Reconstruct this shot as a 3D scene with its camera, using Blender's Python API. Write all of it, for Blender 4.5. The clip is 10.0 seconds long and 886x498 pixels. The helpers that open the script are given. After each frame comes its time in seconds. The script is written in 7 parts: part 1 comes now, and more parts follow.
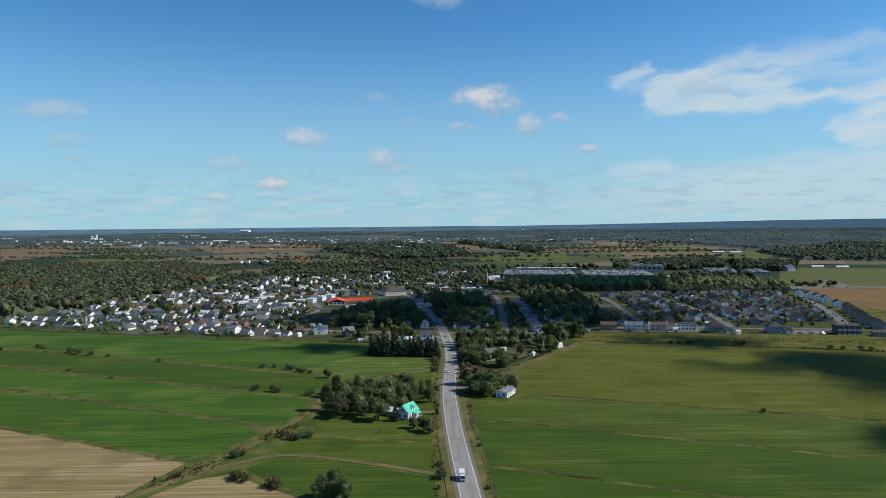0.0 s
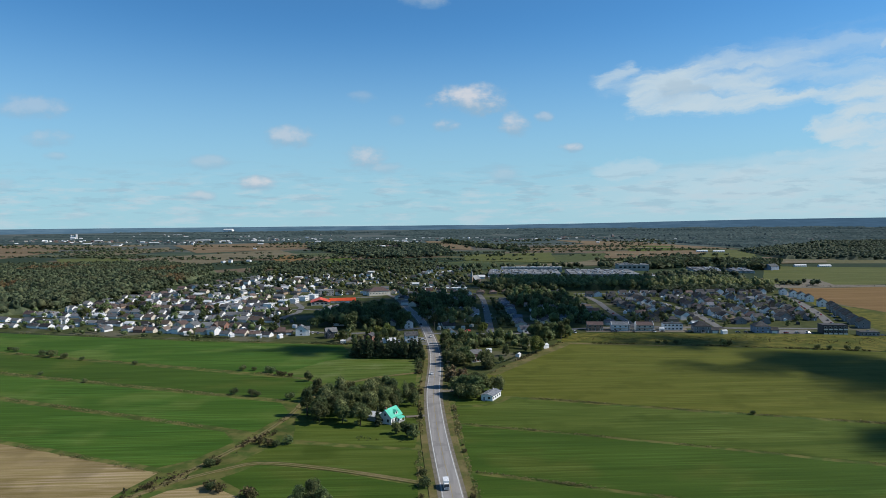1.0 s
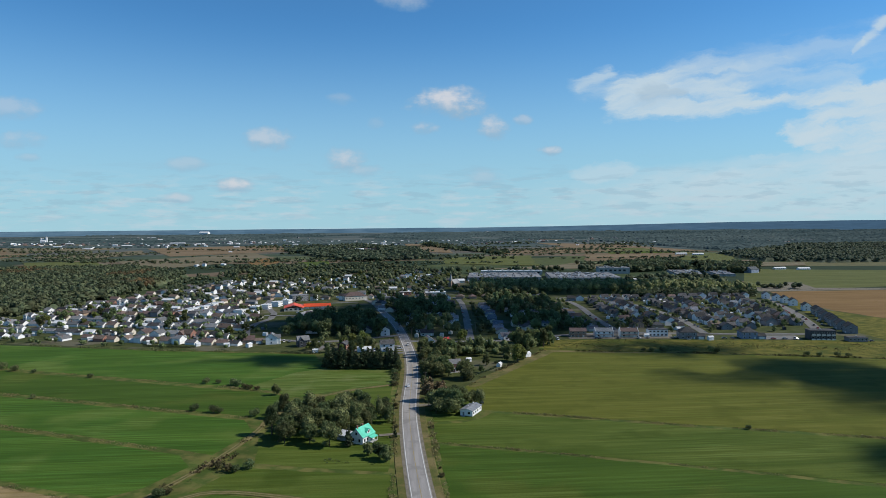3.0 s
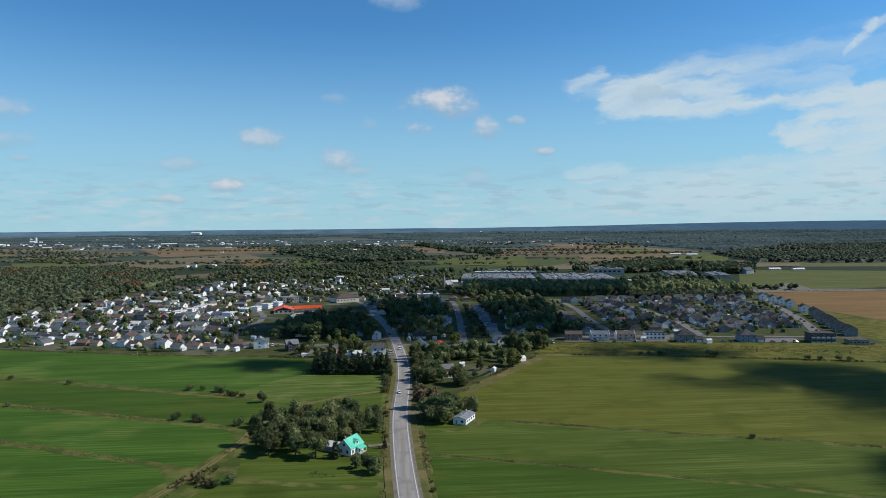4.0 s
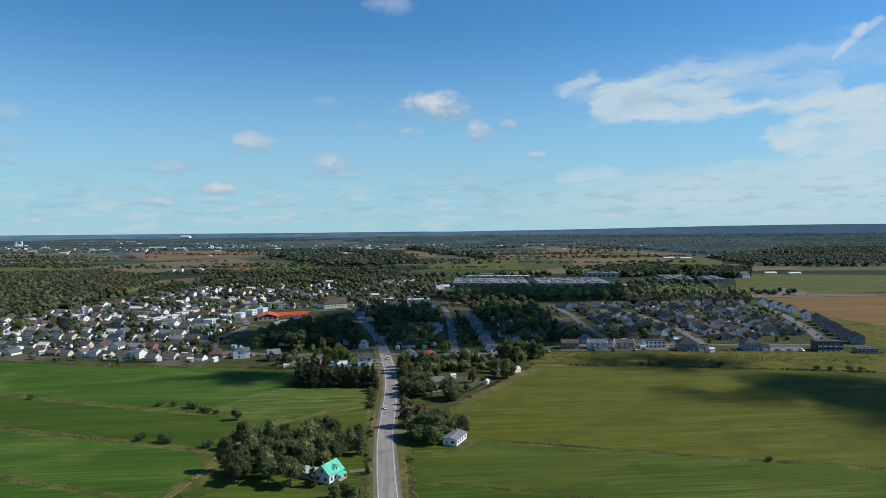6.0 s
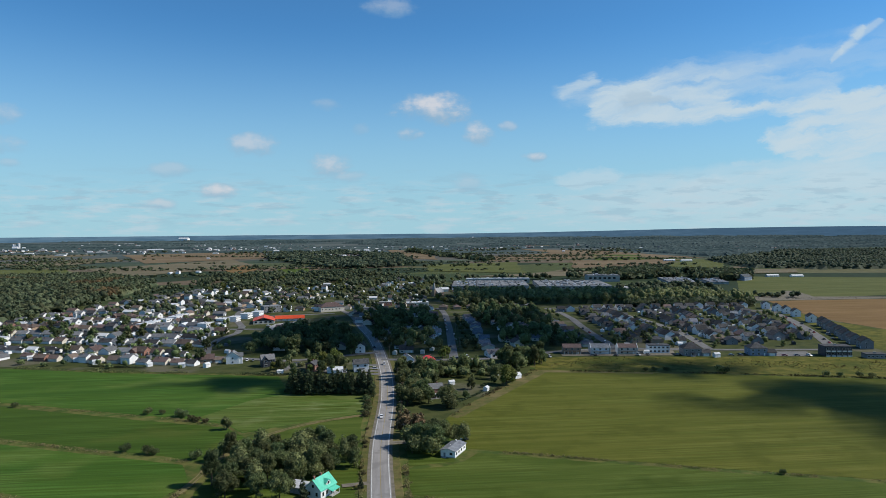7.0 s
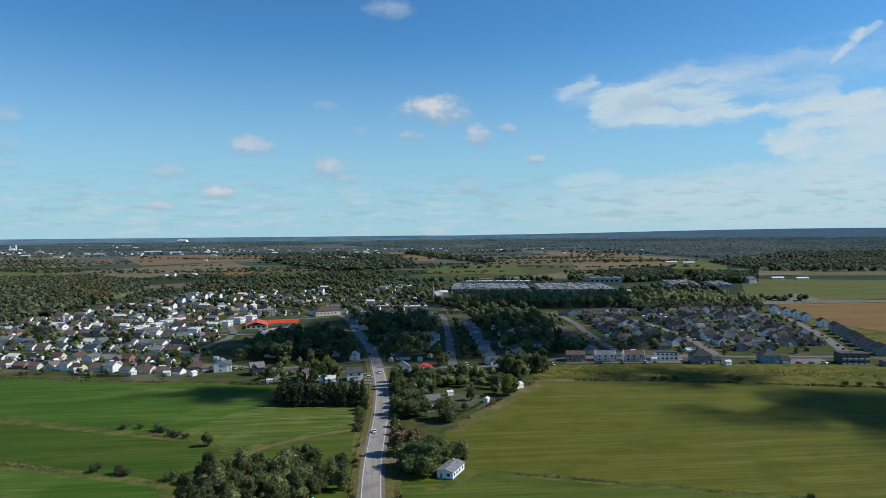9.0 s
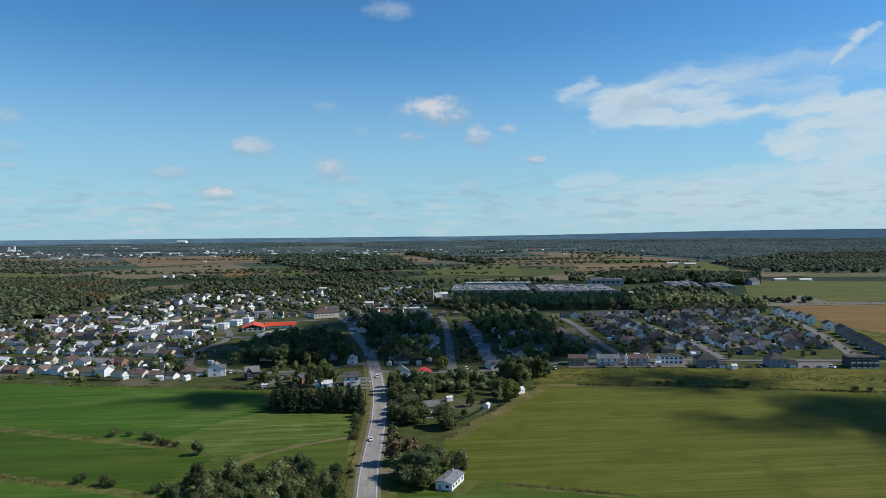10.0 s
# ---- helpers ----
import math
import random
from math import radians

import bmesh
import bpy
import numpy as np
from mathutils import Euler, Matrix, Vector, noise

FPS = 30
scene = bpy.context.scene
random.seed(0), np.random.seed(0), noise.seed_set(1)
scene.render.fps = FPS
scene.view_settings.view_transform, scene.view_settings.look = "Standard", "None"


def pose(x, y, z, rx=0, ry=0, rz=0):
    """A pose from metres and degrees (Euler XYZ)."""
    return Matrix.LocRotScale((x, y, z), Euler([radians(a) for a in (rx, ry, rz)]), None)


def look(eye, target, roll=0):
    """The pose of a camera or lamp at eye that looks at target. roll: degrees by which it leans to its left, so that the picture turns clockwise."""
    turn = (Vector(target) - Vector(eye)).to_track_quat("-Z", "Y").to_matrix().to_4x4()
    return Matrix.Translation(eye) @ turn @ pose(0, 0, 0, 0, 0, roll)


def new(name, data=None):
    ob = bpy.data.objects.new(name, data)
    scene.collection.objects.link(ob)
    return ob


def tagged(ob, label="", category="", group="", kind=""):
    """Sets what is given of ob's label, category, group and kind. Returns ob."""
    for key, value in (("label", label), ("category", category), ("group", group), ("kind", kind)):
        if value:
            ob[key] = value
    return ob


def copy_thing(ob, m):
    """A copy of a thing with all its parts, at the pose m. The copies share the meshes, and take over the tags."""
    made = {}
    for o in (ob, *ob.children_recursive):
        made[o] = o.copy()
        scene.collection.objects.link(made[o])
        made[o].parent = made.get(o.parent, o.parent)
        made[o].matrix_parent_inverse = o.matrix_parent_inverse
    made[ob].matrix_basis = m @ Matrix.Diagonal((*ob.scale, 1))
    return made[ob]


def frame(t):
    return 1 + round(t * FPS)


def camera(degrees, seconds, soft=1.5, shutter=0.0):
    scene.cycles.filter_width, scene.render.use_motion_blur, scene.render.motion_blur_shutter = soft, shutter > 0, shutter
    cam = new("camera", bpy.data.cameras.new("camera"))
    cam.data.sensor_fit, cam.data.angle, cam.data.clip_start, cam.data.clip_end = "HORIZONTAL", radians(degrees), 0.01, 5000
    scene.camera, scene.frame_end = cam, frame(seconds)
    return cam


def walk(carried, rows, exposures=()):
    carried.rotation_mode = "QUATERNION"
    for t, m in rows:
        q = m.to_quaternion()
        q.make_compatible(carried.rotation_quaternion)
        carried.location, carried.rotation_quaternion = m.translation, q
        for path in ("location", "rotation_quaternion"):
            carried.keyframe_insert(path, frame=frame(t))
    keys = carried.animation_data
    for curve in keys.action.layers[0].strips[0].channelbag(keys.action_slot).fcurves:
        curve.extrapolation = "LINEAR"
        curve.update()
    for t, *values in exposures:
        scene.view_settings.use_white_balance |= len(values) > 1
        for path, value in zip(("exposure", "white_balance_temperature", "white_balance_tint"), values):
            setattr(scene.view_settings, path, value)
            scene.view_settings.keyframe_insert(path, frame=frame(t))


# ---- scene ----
from mathutils.geometry import tessellate_polygon

# The camera and its flight along the county road.
PATH = [
    (0, (-10.35, -1.26, 97.40), (-10.308, 1.361, 97.306), -0.5),
    (0.5, (-9.95, 3.29, 97.38), (-9.878, 5.908, 97.288), -0.5),
    (1, (-9.50, 8.17, 97.39), (-9.400, 10.790, 97.292), -0.5),
    (1.5, (-8.96, 13.57, 97.42), (-8.828, 16.183, 97.325), -0.5),
    (2, (-8.34, 19.43, 97.48), (-8.188, 22.045, 97.382), -0.5),
    (2.5, (-7.66, 25.65, 97.54), (-7.494, 28.268, 97.448), -0.5),
    (4, (-5.21, 45.42, 97.94), (-5.006, 48.028, 97.853), -0.52),
    (4.5, (-4.31, 52.10, 97.99), (-4.096, 54.711, 97.903), -0.5),
    (5, (-3.42, 58.78, 97.98), (-3.196, 61.391, 97.905), -0.5),
    (5.5, (-2.55, 65.39, 97.98), (-2.319, 67.999, 97.903), -0.5),
    (7, (0.19, 84.88, 97.86), (0.428, 87.494, 97.794), -0.5),
    (7.5, (1.15, 90.95, 97.82), (1.387, 93.555, 97.752), -0.5),
    (8, (2.05, 96.65, 97.80), (2.292, 99.259, 97.743), -0.5),
    (8.5, (2.87, 102.21, 97.82), (3.110, 104.816, 97.756), -0.5),
    (9, (3.64, 107.70, 97.86), (3.878, 110.314, 97.801), -0.5),
    (9.5, (4.40, 113.15, 97.90), (4.643, 115.761, 97.845), -0.5),
    (10, (5.20, 118.59, 97.93), (5.437, 121.200, 97.875), -0.5),
]
cam = camera(66.7, 10.0, soft=0.45)
walk(cam, [(t, look(eye, target, roll)) for t, eye, target, roll in PATH])

# ---------------------------------------------------------------- light
SUN_AZ = 92.0          # degrees clockwise from +y
SUN_EL = 41.0
SUN_DIR = Vector((math.sin(radians(SUN_AZ)) * math.cos(radians(SUN_EL)),
                  math.cos(radians(SUN_AZ)) * math.cos(radians(SUN_EL)),
                  math.sin(radians(SUN_EL))))
sun_data = bpy.data.lights.new("sun", "SUN")
sun_data.energy, sun_data.angle, sun_data.color = 4.6, radians(0.53), (1.0, 0.95, 0.87)
sun = new("sun", sun_data)
sun.rotation_euler = SUN_DIR.to_track_quat("Z", "Y").to_euler()
scene.view_settings.exposure = 0.0


class Nodes:
    """Short hand for shader node trees."""

    def __init__(self, tree):
        self.t = tree
        tree.nodes.clear()

    def add(self, kind, **props):
        n = self.t.nodes.new(kind)
        if "operation" in props:
            n.operation = props["operation"]
            n.use_clamp = props.get("use_clamp", False)
        if "interpolation_type" in props:
            n.interpolation_type = props["interpolation_type"]
        if "data_type" in props:
            n.data_type, n.blend_type = props["data_type"], props["blend_type"]
        if "sky_type" in props:
            n.sky_type, n.sun_disc = props["sky_type"], props["sun_disc"]
        if "distance" in props:
            n.distance = props["distance"]
        return n

    def link(self, a, b):
        self.t.links.new(a, b)

    def put(self, sock, v):
        if isinstance(v, bpy.types.NodeSocket):
            self.t.links.new(v, sock)
        else:
            sock.default_value = v

    def m(self, op, a, b=0.0, c=0.0, clamp=False):
        n = self.add("ShaderNodeMath", operation=op, use_clamp=clamp)
        for s, v in zip(n.inputs, (a, b, c)):
            self.put(s, v)
        return n.outputs[0]

    def ramp(self, v, a, b, to0=0.0, to1=1.0):
        n = self.add("ShaderNodeMapRange", interpolation_type="SMOOTHSTEP")
        for s, x in zip(n.inputs, (v, a, b, to0, to1)):
            self.put(s, x)
        return n.outputs[0]

    def mix(self, f, a, b, blend="MIX"):
        n = self.add("ShaderNodeMix", data_type="RGBA", blend_type=blend)
        self.put(n.inputs[0], f), self.put(n.inputs[6], a), self.put(n.inputs[7], b)
        return n.outputs[2]

    def noise(self, vec, scale, detail=3.0, rough=0.55):
        n = self.add("ShaderNodeTexNoise")
        if vec is not None:
            self.link(vec, n.inputs["Vector"])
        n.inputs["Scale"].default_value = scale
        n.inputs["Detail"].default_value = detail
        n.inputs["Roughness"].default_value = rough
        return n.outputs["Fac"]

    def stretched(self, vec):
        n = self.add("ShaderNodeMapping")
        n.inputs["Scale"].default_value = (0.22, 1.0, 1.0)
        self.link(vec, n.inputs[0])
        return n.outputs[0]

    def xyz(self, x, y, z=0.0):
        n = self.add("ShaderNodeCombineXYZ")
        for s, v in zip(n.inputs, (x, y, z)):
            self.put(s, v)
        return n.outputs[0]


def rgb(r, g, b):
    return (r, g, b, 1.0)


def build_sky():
    w = bpy.data.worlds.new("sky")
    scene.world = w
    w.use_nodes = True
    n = Nodes(w.node_tree)
    sky = n.add("ShaderNodeTexSky", sky_type="NISHITA", sun_disc=False)
    sky.sun_elevation, sky.sun_rotation = radians(SUN_EL), radians(SUN_AZ)
    sky.altitude, sky.air_density, sky.dust_density, sky.ozone_density = 100, 1.0, 0.1, 2.6
    tc = n.add("ShaderNodeTexCoord").outputs["Generated"]
    sep = n.add("ShaderNodeSeparateXYZ")
    n.link(tc, sep.inputs[0])
    dx, dy, dz = sep.outputs
    # forward tangent plane: u to the right, v up
    fy = n.m("MAXIMUM", dy, 0.02)
    u, v = n.m("DIVIDE", dx, fy), n.m("DIVIDE", dz, fy)
    # cloud deck plane, seen in perspective
    zz = n.m("MAXIMUM", n.m("ADD", dz, 0.015), 0.004)
    deck = n.xyz(n.m("DIVIDE", dx, zz), n.m("MULTIPLY", n.m("DIVIDE", dy, zz), 1.0), 0.0)
    fine = n.noise(n.xyz(u, n.m("MULTIPLY", v, 1.6), 0.0), 28.0, 7.0, 0.60)
    broad = n.noise(n.xyz(u, n.m("MULTIPLY", v, 2.2), 3.0), 9.0, 3.0)
    ragged = n.m("ADD", n.m("MULTIPLY", n.m("SUBTRACT", fine, 0.5), 3.0), n.m("MULTIPLY", n.m("SUBTRACT", broad, 0.5), 1.2))
    mask = None
    shade = None
    # cumulus puffs: u, v, half width, half height, density
    PUFFS = [(0.082, 0.183, 0.050, 0.022, 1.0), (0.146, 0.147, 0.020, 0.016, 0.85), (0.189, 0.158, 0.013, 0.007, 0.6),
             (0.044, 0.145, 0.019, 0.009, 0.75), (-0.189, 0.128, 0.038, 0.015, 0.75), (-0.072, 0.098, 0.030, 0.018, 0.8),
             (-0.043, 0.083, 0.022, 0.009, 0.5), (0.232, 0.112, 0.017, 0.007, 0.8), (-0.234, 0.062, 0.028, 0.011, 0.95),
             (-0.318, 0.043, 0.022, 0.008, 0.7), (-0.306, 0.093, 0.038, 0.010, 0.5), (-0.559, 0.173, 0.050, 0.016, 0.55),
             (-0.532, 0.127, 0.036, 0.012, 0.55), (-0.523, 0.103, 0.016, 0.006, 0.45), (0.131, 0.072, 0.026, 0.013, 0.45)]
    WISPS = [(-0.081, 0.187, 0.018, 0.008, 0.40), (-0.031, 0.152, 0.012, 0.009, 0.28), (0.015, 0.330, 0.040, 0.012, 0.5), (-0.62, 0.062, 0.05, 0.008, 0.4)]
    for pu, pv, a, b, dens in PUFFS + WISPS:
        ex = n.m("DIVIDE", n.m("SUBTRACT", u, pu), a)
        ey = n.m("DIVIDE", n.m("SUBTRACT", v, pv), b)
        d = n.m("ADD", n.m("MULTIPLY", ex, ex), n.m("MULTIPLY", ey, ey))
        body = n.m("ADD", n.m("SUBTRACT", 1.0, n.m("MULTIPLY", d, 0.75)), ragged)
        f = n.m("MULTIPLY", n.ramp(body, -0.35, 1.15), dens)
        mask = f if mask is None else n.m("MAXIMUM", mask, f)
        lit = n.m("MULTIPLY", f, n.ramp(n.m("ADD", ey, n.m("MULTIPLY", ragged, 0.6)), -0.9, 0.35))
        shade = lit if shade is None else n.m("MAXIMUM", shade, lit)
    # high ice cloud on the sunny side
    warp = n.m("MULTIPLY", n.m("SUBTRACT", n.noise(n.xyz(u, n.m("MULTIPLY", v, 1.6), 7.0), 14.0, 7.0, 0.6), 0.5), 0.050)
    vv = n.m("ADD", v, warp)
    uu = n.m("ADD", u, n.m("MULTIPLY", warp, 1.3))
    streak = n.noise(n.xyz(uu, n.m("MULTIPLY", n.m("SUBTRACT", vv, n.m("MULTIPLY", uu, 0.13)), 6.0), 1.0), 6.0, 8.0, 0.58)

    def line(u0, v0, slope):
        return n.m("SUBTRACT", vv, n.m("ADD", v0, n.m("MULTIPLY", n.m("SUBTRACT", uu, u0), slope)))

    def times(*fs):
        out = fs[0]
        for f in fs[1:]:
            out = n.m("MULTIPLY", out, f)
        return out

    torn = n.m("ADD", n.m("MULTIPLY", ragged, 0.22), n.m("MULTIPLY", n.m("SUBTRACT", streak, 0.5), 3.4))

    def stroke(u0, v0, u1, v1, r0, r1, dens):
        """A soft brush mark from one place of the sky to another."""
        du, dv = u1 - u0, v1 - v0
        px, py = n.m("SUBTRACT", uu, u0), n.m("SUBTRACT", vv, v0)
        along = n.m("DIVIDE", n.m("ADD", n.m("MULTIPLY", px, du), n.m("MULTIPLY", py, dv)), du * du + dv * dv, clamp=True)
        qx, qy = n.m("SUBTRACT", px, n.m("MULTIPLY", along, du)), n.m("SUBTRACT", py, n.m("MULTIPLY", along, dv))
        dist = n.m("SQRT", n.m("ADD", n.m("MULTIPLY", qx, qx), n.m("MULTIPLY", qy, qy)))
        inner = n.m("SUBTRACT", 1.45, n.m("DIVIDE", dist, n.m("ADD", r0, n.m("MULTIPLY", along, r1 - r0))))
        return n.m("MULTIPLY", n.ramp(n.m("ADD", inner, torn), -0.15, 1.25), dens)

    # the long bank with its bright under-edge, the torn tip, the eastern bank and the hooked tail
    STROKES = [(0.335, 0.181, 0.484, 0.178, 0.017, 0.015, 0.95), (0.484, 0.178, 0.600, 0.191, 0.015, 0.012, 1.0), (0.600, 0.191, 0.840, 0.197, 0.012, 0.026, 1.0),
               (0.332, 0.200, 0.400, 0.214, 0.017, 0.022, 0.95), (0.400, 0.208, 0.530, 0.203, 0.026, 0.022, 0.85), (0.430, 0.222, 0.700, 0.216, 0.030, 0.024, 0.50),
               (0.420, 0.236, 0.830, 0.285, 0.012, 0.030, 0.26), (0.272, 0.205, 0.323, 0.228, 0.008, 0.010, 0.80), (0.268, 0.202, 0.340, 0.198, 0.012, 0.012, 0.45),
               (0.598, 0.143, 0.660, 0.137, 0.008, 0.024, 0.85), (0.640, 0.132, 0.840, 0.128, 0.016, 0.036, 0.90), (0.665, 0.165, 0.840, 0.165, 0.026, 0.040, 0.95),
               (0.703, 0.262, 0.722, 0.281, 0.003, 0.004, 0.50), (0.724, 0.283, 0.750, 0.304, 0.006, 0.008, 0.75), (0.750, 0.304, 0.776, 0.321, 0.006, 0.004, 0.50),
               (0.600, 0.262, 0.712, 0.280, 0.010, 0.010, 0.20), (0.545, 0.100, 0.600, 0.105, 0.005, 0.005, 0.45), (0.280, 0.071, 0.345, 0.080, 0.012, 0.014, 0.55)]
    ice = None
    for mark in STROKES:
        f = stroke(*mark)
        ice = f if ice is None else n.m("SUBTRACT", n.m("ADD", ice, f), n.m("MULTIPLY", ice, f))
    ice = n.m("MULTIPLY", ice, n.ramp(streak, 0.30, 0.60, 0.62, 1.0))
    veil = times(n.ramp(line(0.25, 0.066, 0.118), 0.012, -0.02), n.ramp(uu, 0.10, 0.5), n.ramp(v, -0.03, 0.05), n.ramp(streak, 0.28, 0.62, 0.40, 0.78))
    ice = n.m("MAXIMUM", ice, veil)
    murk = n.m("MAXIMUM", stroke(0.372, 0.190, 0.430, 0.195, 0.012, 0.008, 0.55), stroke(0.385, 0.203, 0.405, 0.206, 0.010, 0.008, 0.50))
    # low rows of flat clouds towards the horizon
    rows = n.noise(n.xyz(u, n.m("MULTIPLY", v, 5.5), 5.0), 16.0, 7.0, 0.62)
    rows2 = n.noise(n.xyz(u, n.m("MULTIPLY", v, 6.0), 15.0), 15.0, 6.0, 0.6)
    band = n.m("MULTIPLY", n.ramp(v, 0.095, 0.035), n.ramp(v, -0.02, 0.008))
    low = times(n.ramp(rows, 0.46, 0.66), band, 0.72)
    dim = times(n.ramp(rows2, 0.50, 0.62), n.ramp(v, 0.115, 0.05), n.ramp(v, 0.0, 0.03), 0.38)
    # the sky outside the view carries the same broken clouds
    rest = n.m("MULTIPLY", n.ramp(n.noise(deck, 0.55, 5.0), 0.60, 0.78), n.m("MULTIPLY", n.ramp(dy, 0.55, 0.2), n.ramp(dz, 0.02, 0.12)))
    col = n.mix(1.0, sky.outputs[0], rgb(0.46, 0.95, 1.27), "MULTIPLY")
    deep = n.ramp(dz, 0.22, 0.95, 1.0, 0.50)
    col = n.mix(1.0, col, n.xyz(deep, deep, deep), "MULTIPLY")
    haze = n.ramp(dz, 0.30, -0.01, 0.0, 0.86)
    col = n.mix(haze, col, rgb(3.65, 5.95, 7.15))
    col = n.mix(n.m("MULTIPLY", ice, 0.88), col, rgb(5.7, 6.8, 7.45))
    col = n.mix(murk, col, rgb(3.6, 5.0, 6.3))
    col = n.mix(low, col, rgb(5.0, 6.3, 7.1))
    col = n.mix(dim, col, rgb(2.9, 4.5, 5.7))
    col = n.mix(n.m("MULTIPLY", rest, 0.8), col, rgb(6.2, 6.6, 7.0))
    puff = n.mix(shade, rgb(3.0, 4.5, 5.9), rgb(6.6, 6.7, 7.1))
    col = n.mix(n.m("MULTIPLY", mask, 0.88), col, puff)
    bg = n.add("ShaderNodeBackground")
    n.link(col, bg.inputs[0])
    bg.inputs[1].default_value = 0.1
    out = n.add("ShaderNodeOutputWorld")
    n.link(bg.outputs[0], out.inputs[0])


build_sky()

# ---------------------------------------------------------------- materials
K = 1.15        # metres for one unit of the layout below, placed to fit the camera's view


def surface(name, a, b, rough=0.85, scale=0.5, grain=8.0, bump=0.0, metal=0.0, island=0.0, vary=0.0, spec=0.3, stretch=None, turn=0.0, c=None, translucent=0.0, lines=0.0):
    """A procedural surface: colours a to b in blotches, fine grain, optional streaks along one heading and per-piece variation."""
    mt = bpy.data.materials.new(name)
    mt.use_nodes = True
    n = Nodes(mt.node_tree)
    if max(*a, *b) < 0.5:
        a, b = [0.84 * x for x in a], [0.84 * x for x in b]
        c = c and [0.84 * x for x in c]
    vec = n.add("ShaderNodeTexCoord").outputs["Object"]
    if stretch:
        mp = n.add("ShaderNodeMapping")
        mp.inputs["Rotation"].default_value = (0, 0, radians(turn))
        mp.inputs["Scale"].default_value = stretch
        n.link(vec, mp.inputs[0])
        rvec = mp.outputs[0]
    else:
        rvec = vec
    big = n.ramp(n.noise(rvec, scale, 4.0), 0.34, 0.66)
    col = n.mix(big, rgb(*a), rgb(*b))
    if c is not None:
        patch = n.ramp(n.noise(vec, scale * 0.23, 3.0), 0.50, 0.66)
        col = n.mix(n.m("MULTIPLY", patch, 0.8), col, rgb(*c))
    g = n.noise(vec, grain, 3.0, 0.7)
    gr = n.ramp(g, 0.25, 0.75, 0.80, 1.18)
    col = n.mix(1.0, col, n.xyz(gr, gr, gr), "MULTIPLY")
    if lines:
        m2 = n.add("ShaderNodeMapping")
        m2.inputs["Rotation"].default_value = (0, 0, radians(turn))
        m2.inputs["Scale"].default_value = (0.035, 1.0, 1.0)
        n.link(vec, m2.inputs[0])
        row = n.noise(m2.outputs[0], 0.55, 3.0, 0.6)
        k = n.ramp(row, 0.36, 0.68, 1.0 - lines * 0.5, 1.0 + lines)
        patchy = n.ramp(n.noise(vec, 0.02, 3.0), 0.38, 0.62, 0.25, 1.0)
        k = n.m("ADD", 1.0, n.m("MULTIPLY", n.m("SUBTRACT", k, 1.0), patchy))
        col = n.mix(1.0, col, n.xyz(k, k, n.m("MULTIPLY", k, k)), "MULTIPLY")
    if island:
        geo = n.add("ShaderNodeNewGeometry")
        k = n.ramp(geo.outputs["Random Per Island"], 0.0, 1.0, 1.0 - island, 1.0 + island)
        col = n.mix(1.0, col, n.xyz(k, k, k), "MULTIPLY")
    if vary:
        oi = n.add("ShaderNodeObjectInfo")
        hs = n.add("ShaderNodeHueSaturation")
        n.link(n.ramp(oi.outputs["Random"], 0.0, 1.0, 0.5 - vary * 0.10, 0.5 + vary * 0.06), hs.inputs["Hue"])
        n.link(n.ramp(n.m("FRACT", n.m("MULTIPLY", oi.outputs["Random"], 7.31)), 0.0, 1.0, 1.0 - vary, 1.0 + vary), hs.inputs["Value"])
        n.link(col, hs.inputs["Color"])
        col = hs.outputs[0]
    p = n.add("ShaderNodeBsdfPrincipled")
    n.link(col, p.inputs["Base Color"])
    n.link(n.ramp(g, 0.2, 0.8, max(rough - 0.08, 0.03), min(rough + 0.08, 1.0)), p.inputs["Roughness"])
    p.inputs["Metallic"].default_value = metal
    p.inputs["Specular IOR Level"].default_value = spec
    if bump:
        bn = n.add("ShaderNodeBump")
        bn.inputs["Strength"].default_value = bump
        bn.inputs["Distance"].default_value = 0.15
        n.link(g, bn.inputs["Height"])
        n.link(bn.outputs[0], p.inputs["Normal"])
    out = n.add("ShaderNodeOutputMaterial")
    sh = p.outputs[0]
    if translucent:
        tr = n.add("ShaderNodeBsdfTranslucent")
        n.link(col, tr.inputs[0])
        mx = n.add("ShaderNodeMixShader")
        mx.inputs[0].default_value = translucent
        n.link(sh, mx.inputs[1]), n.link(tr.outputs[0], mx.inputs[2])
        sh = mx.outputs[0]
    n.link(sh, out.inputs[0])
    return mt


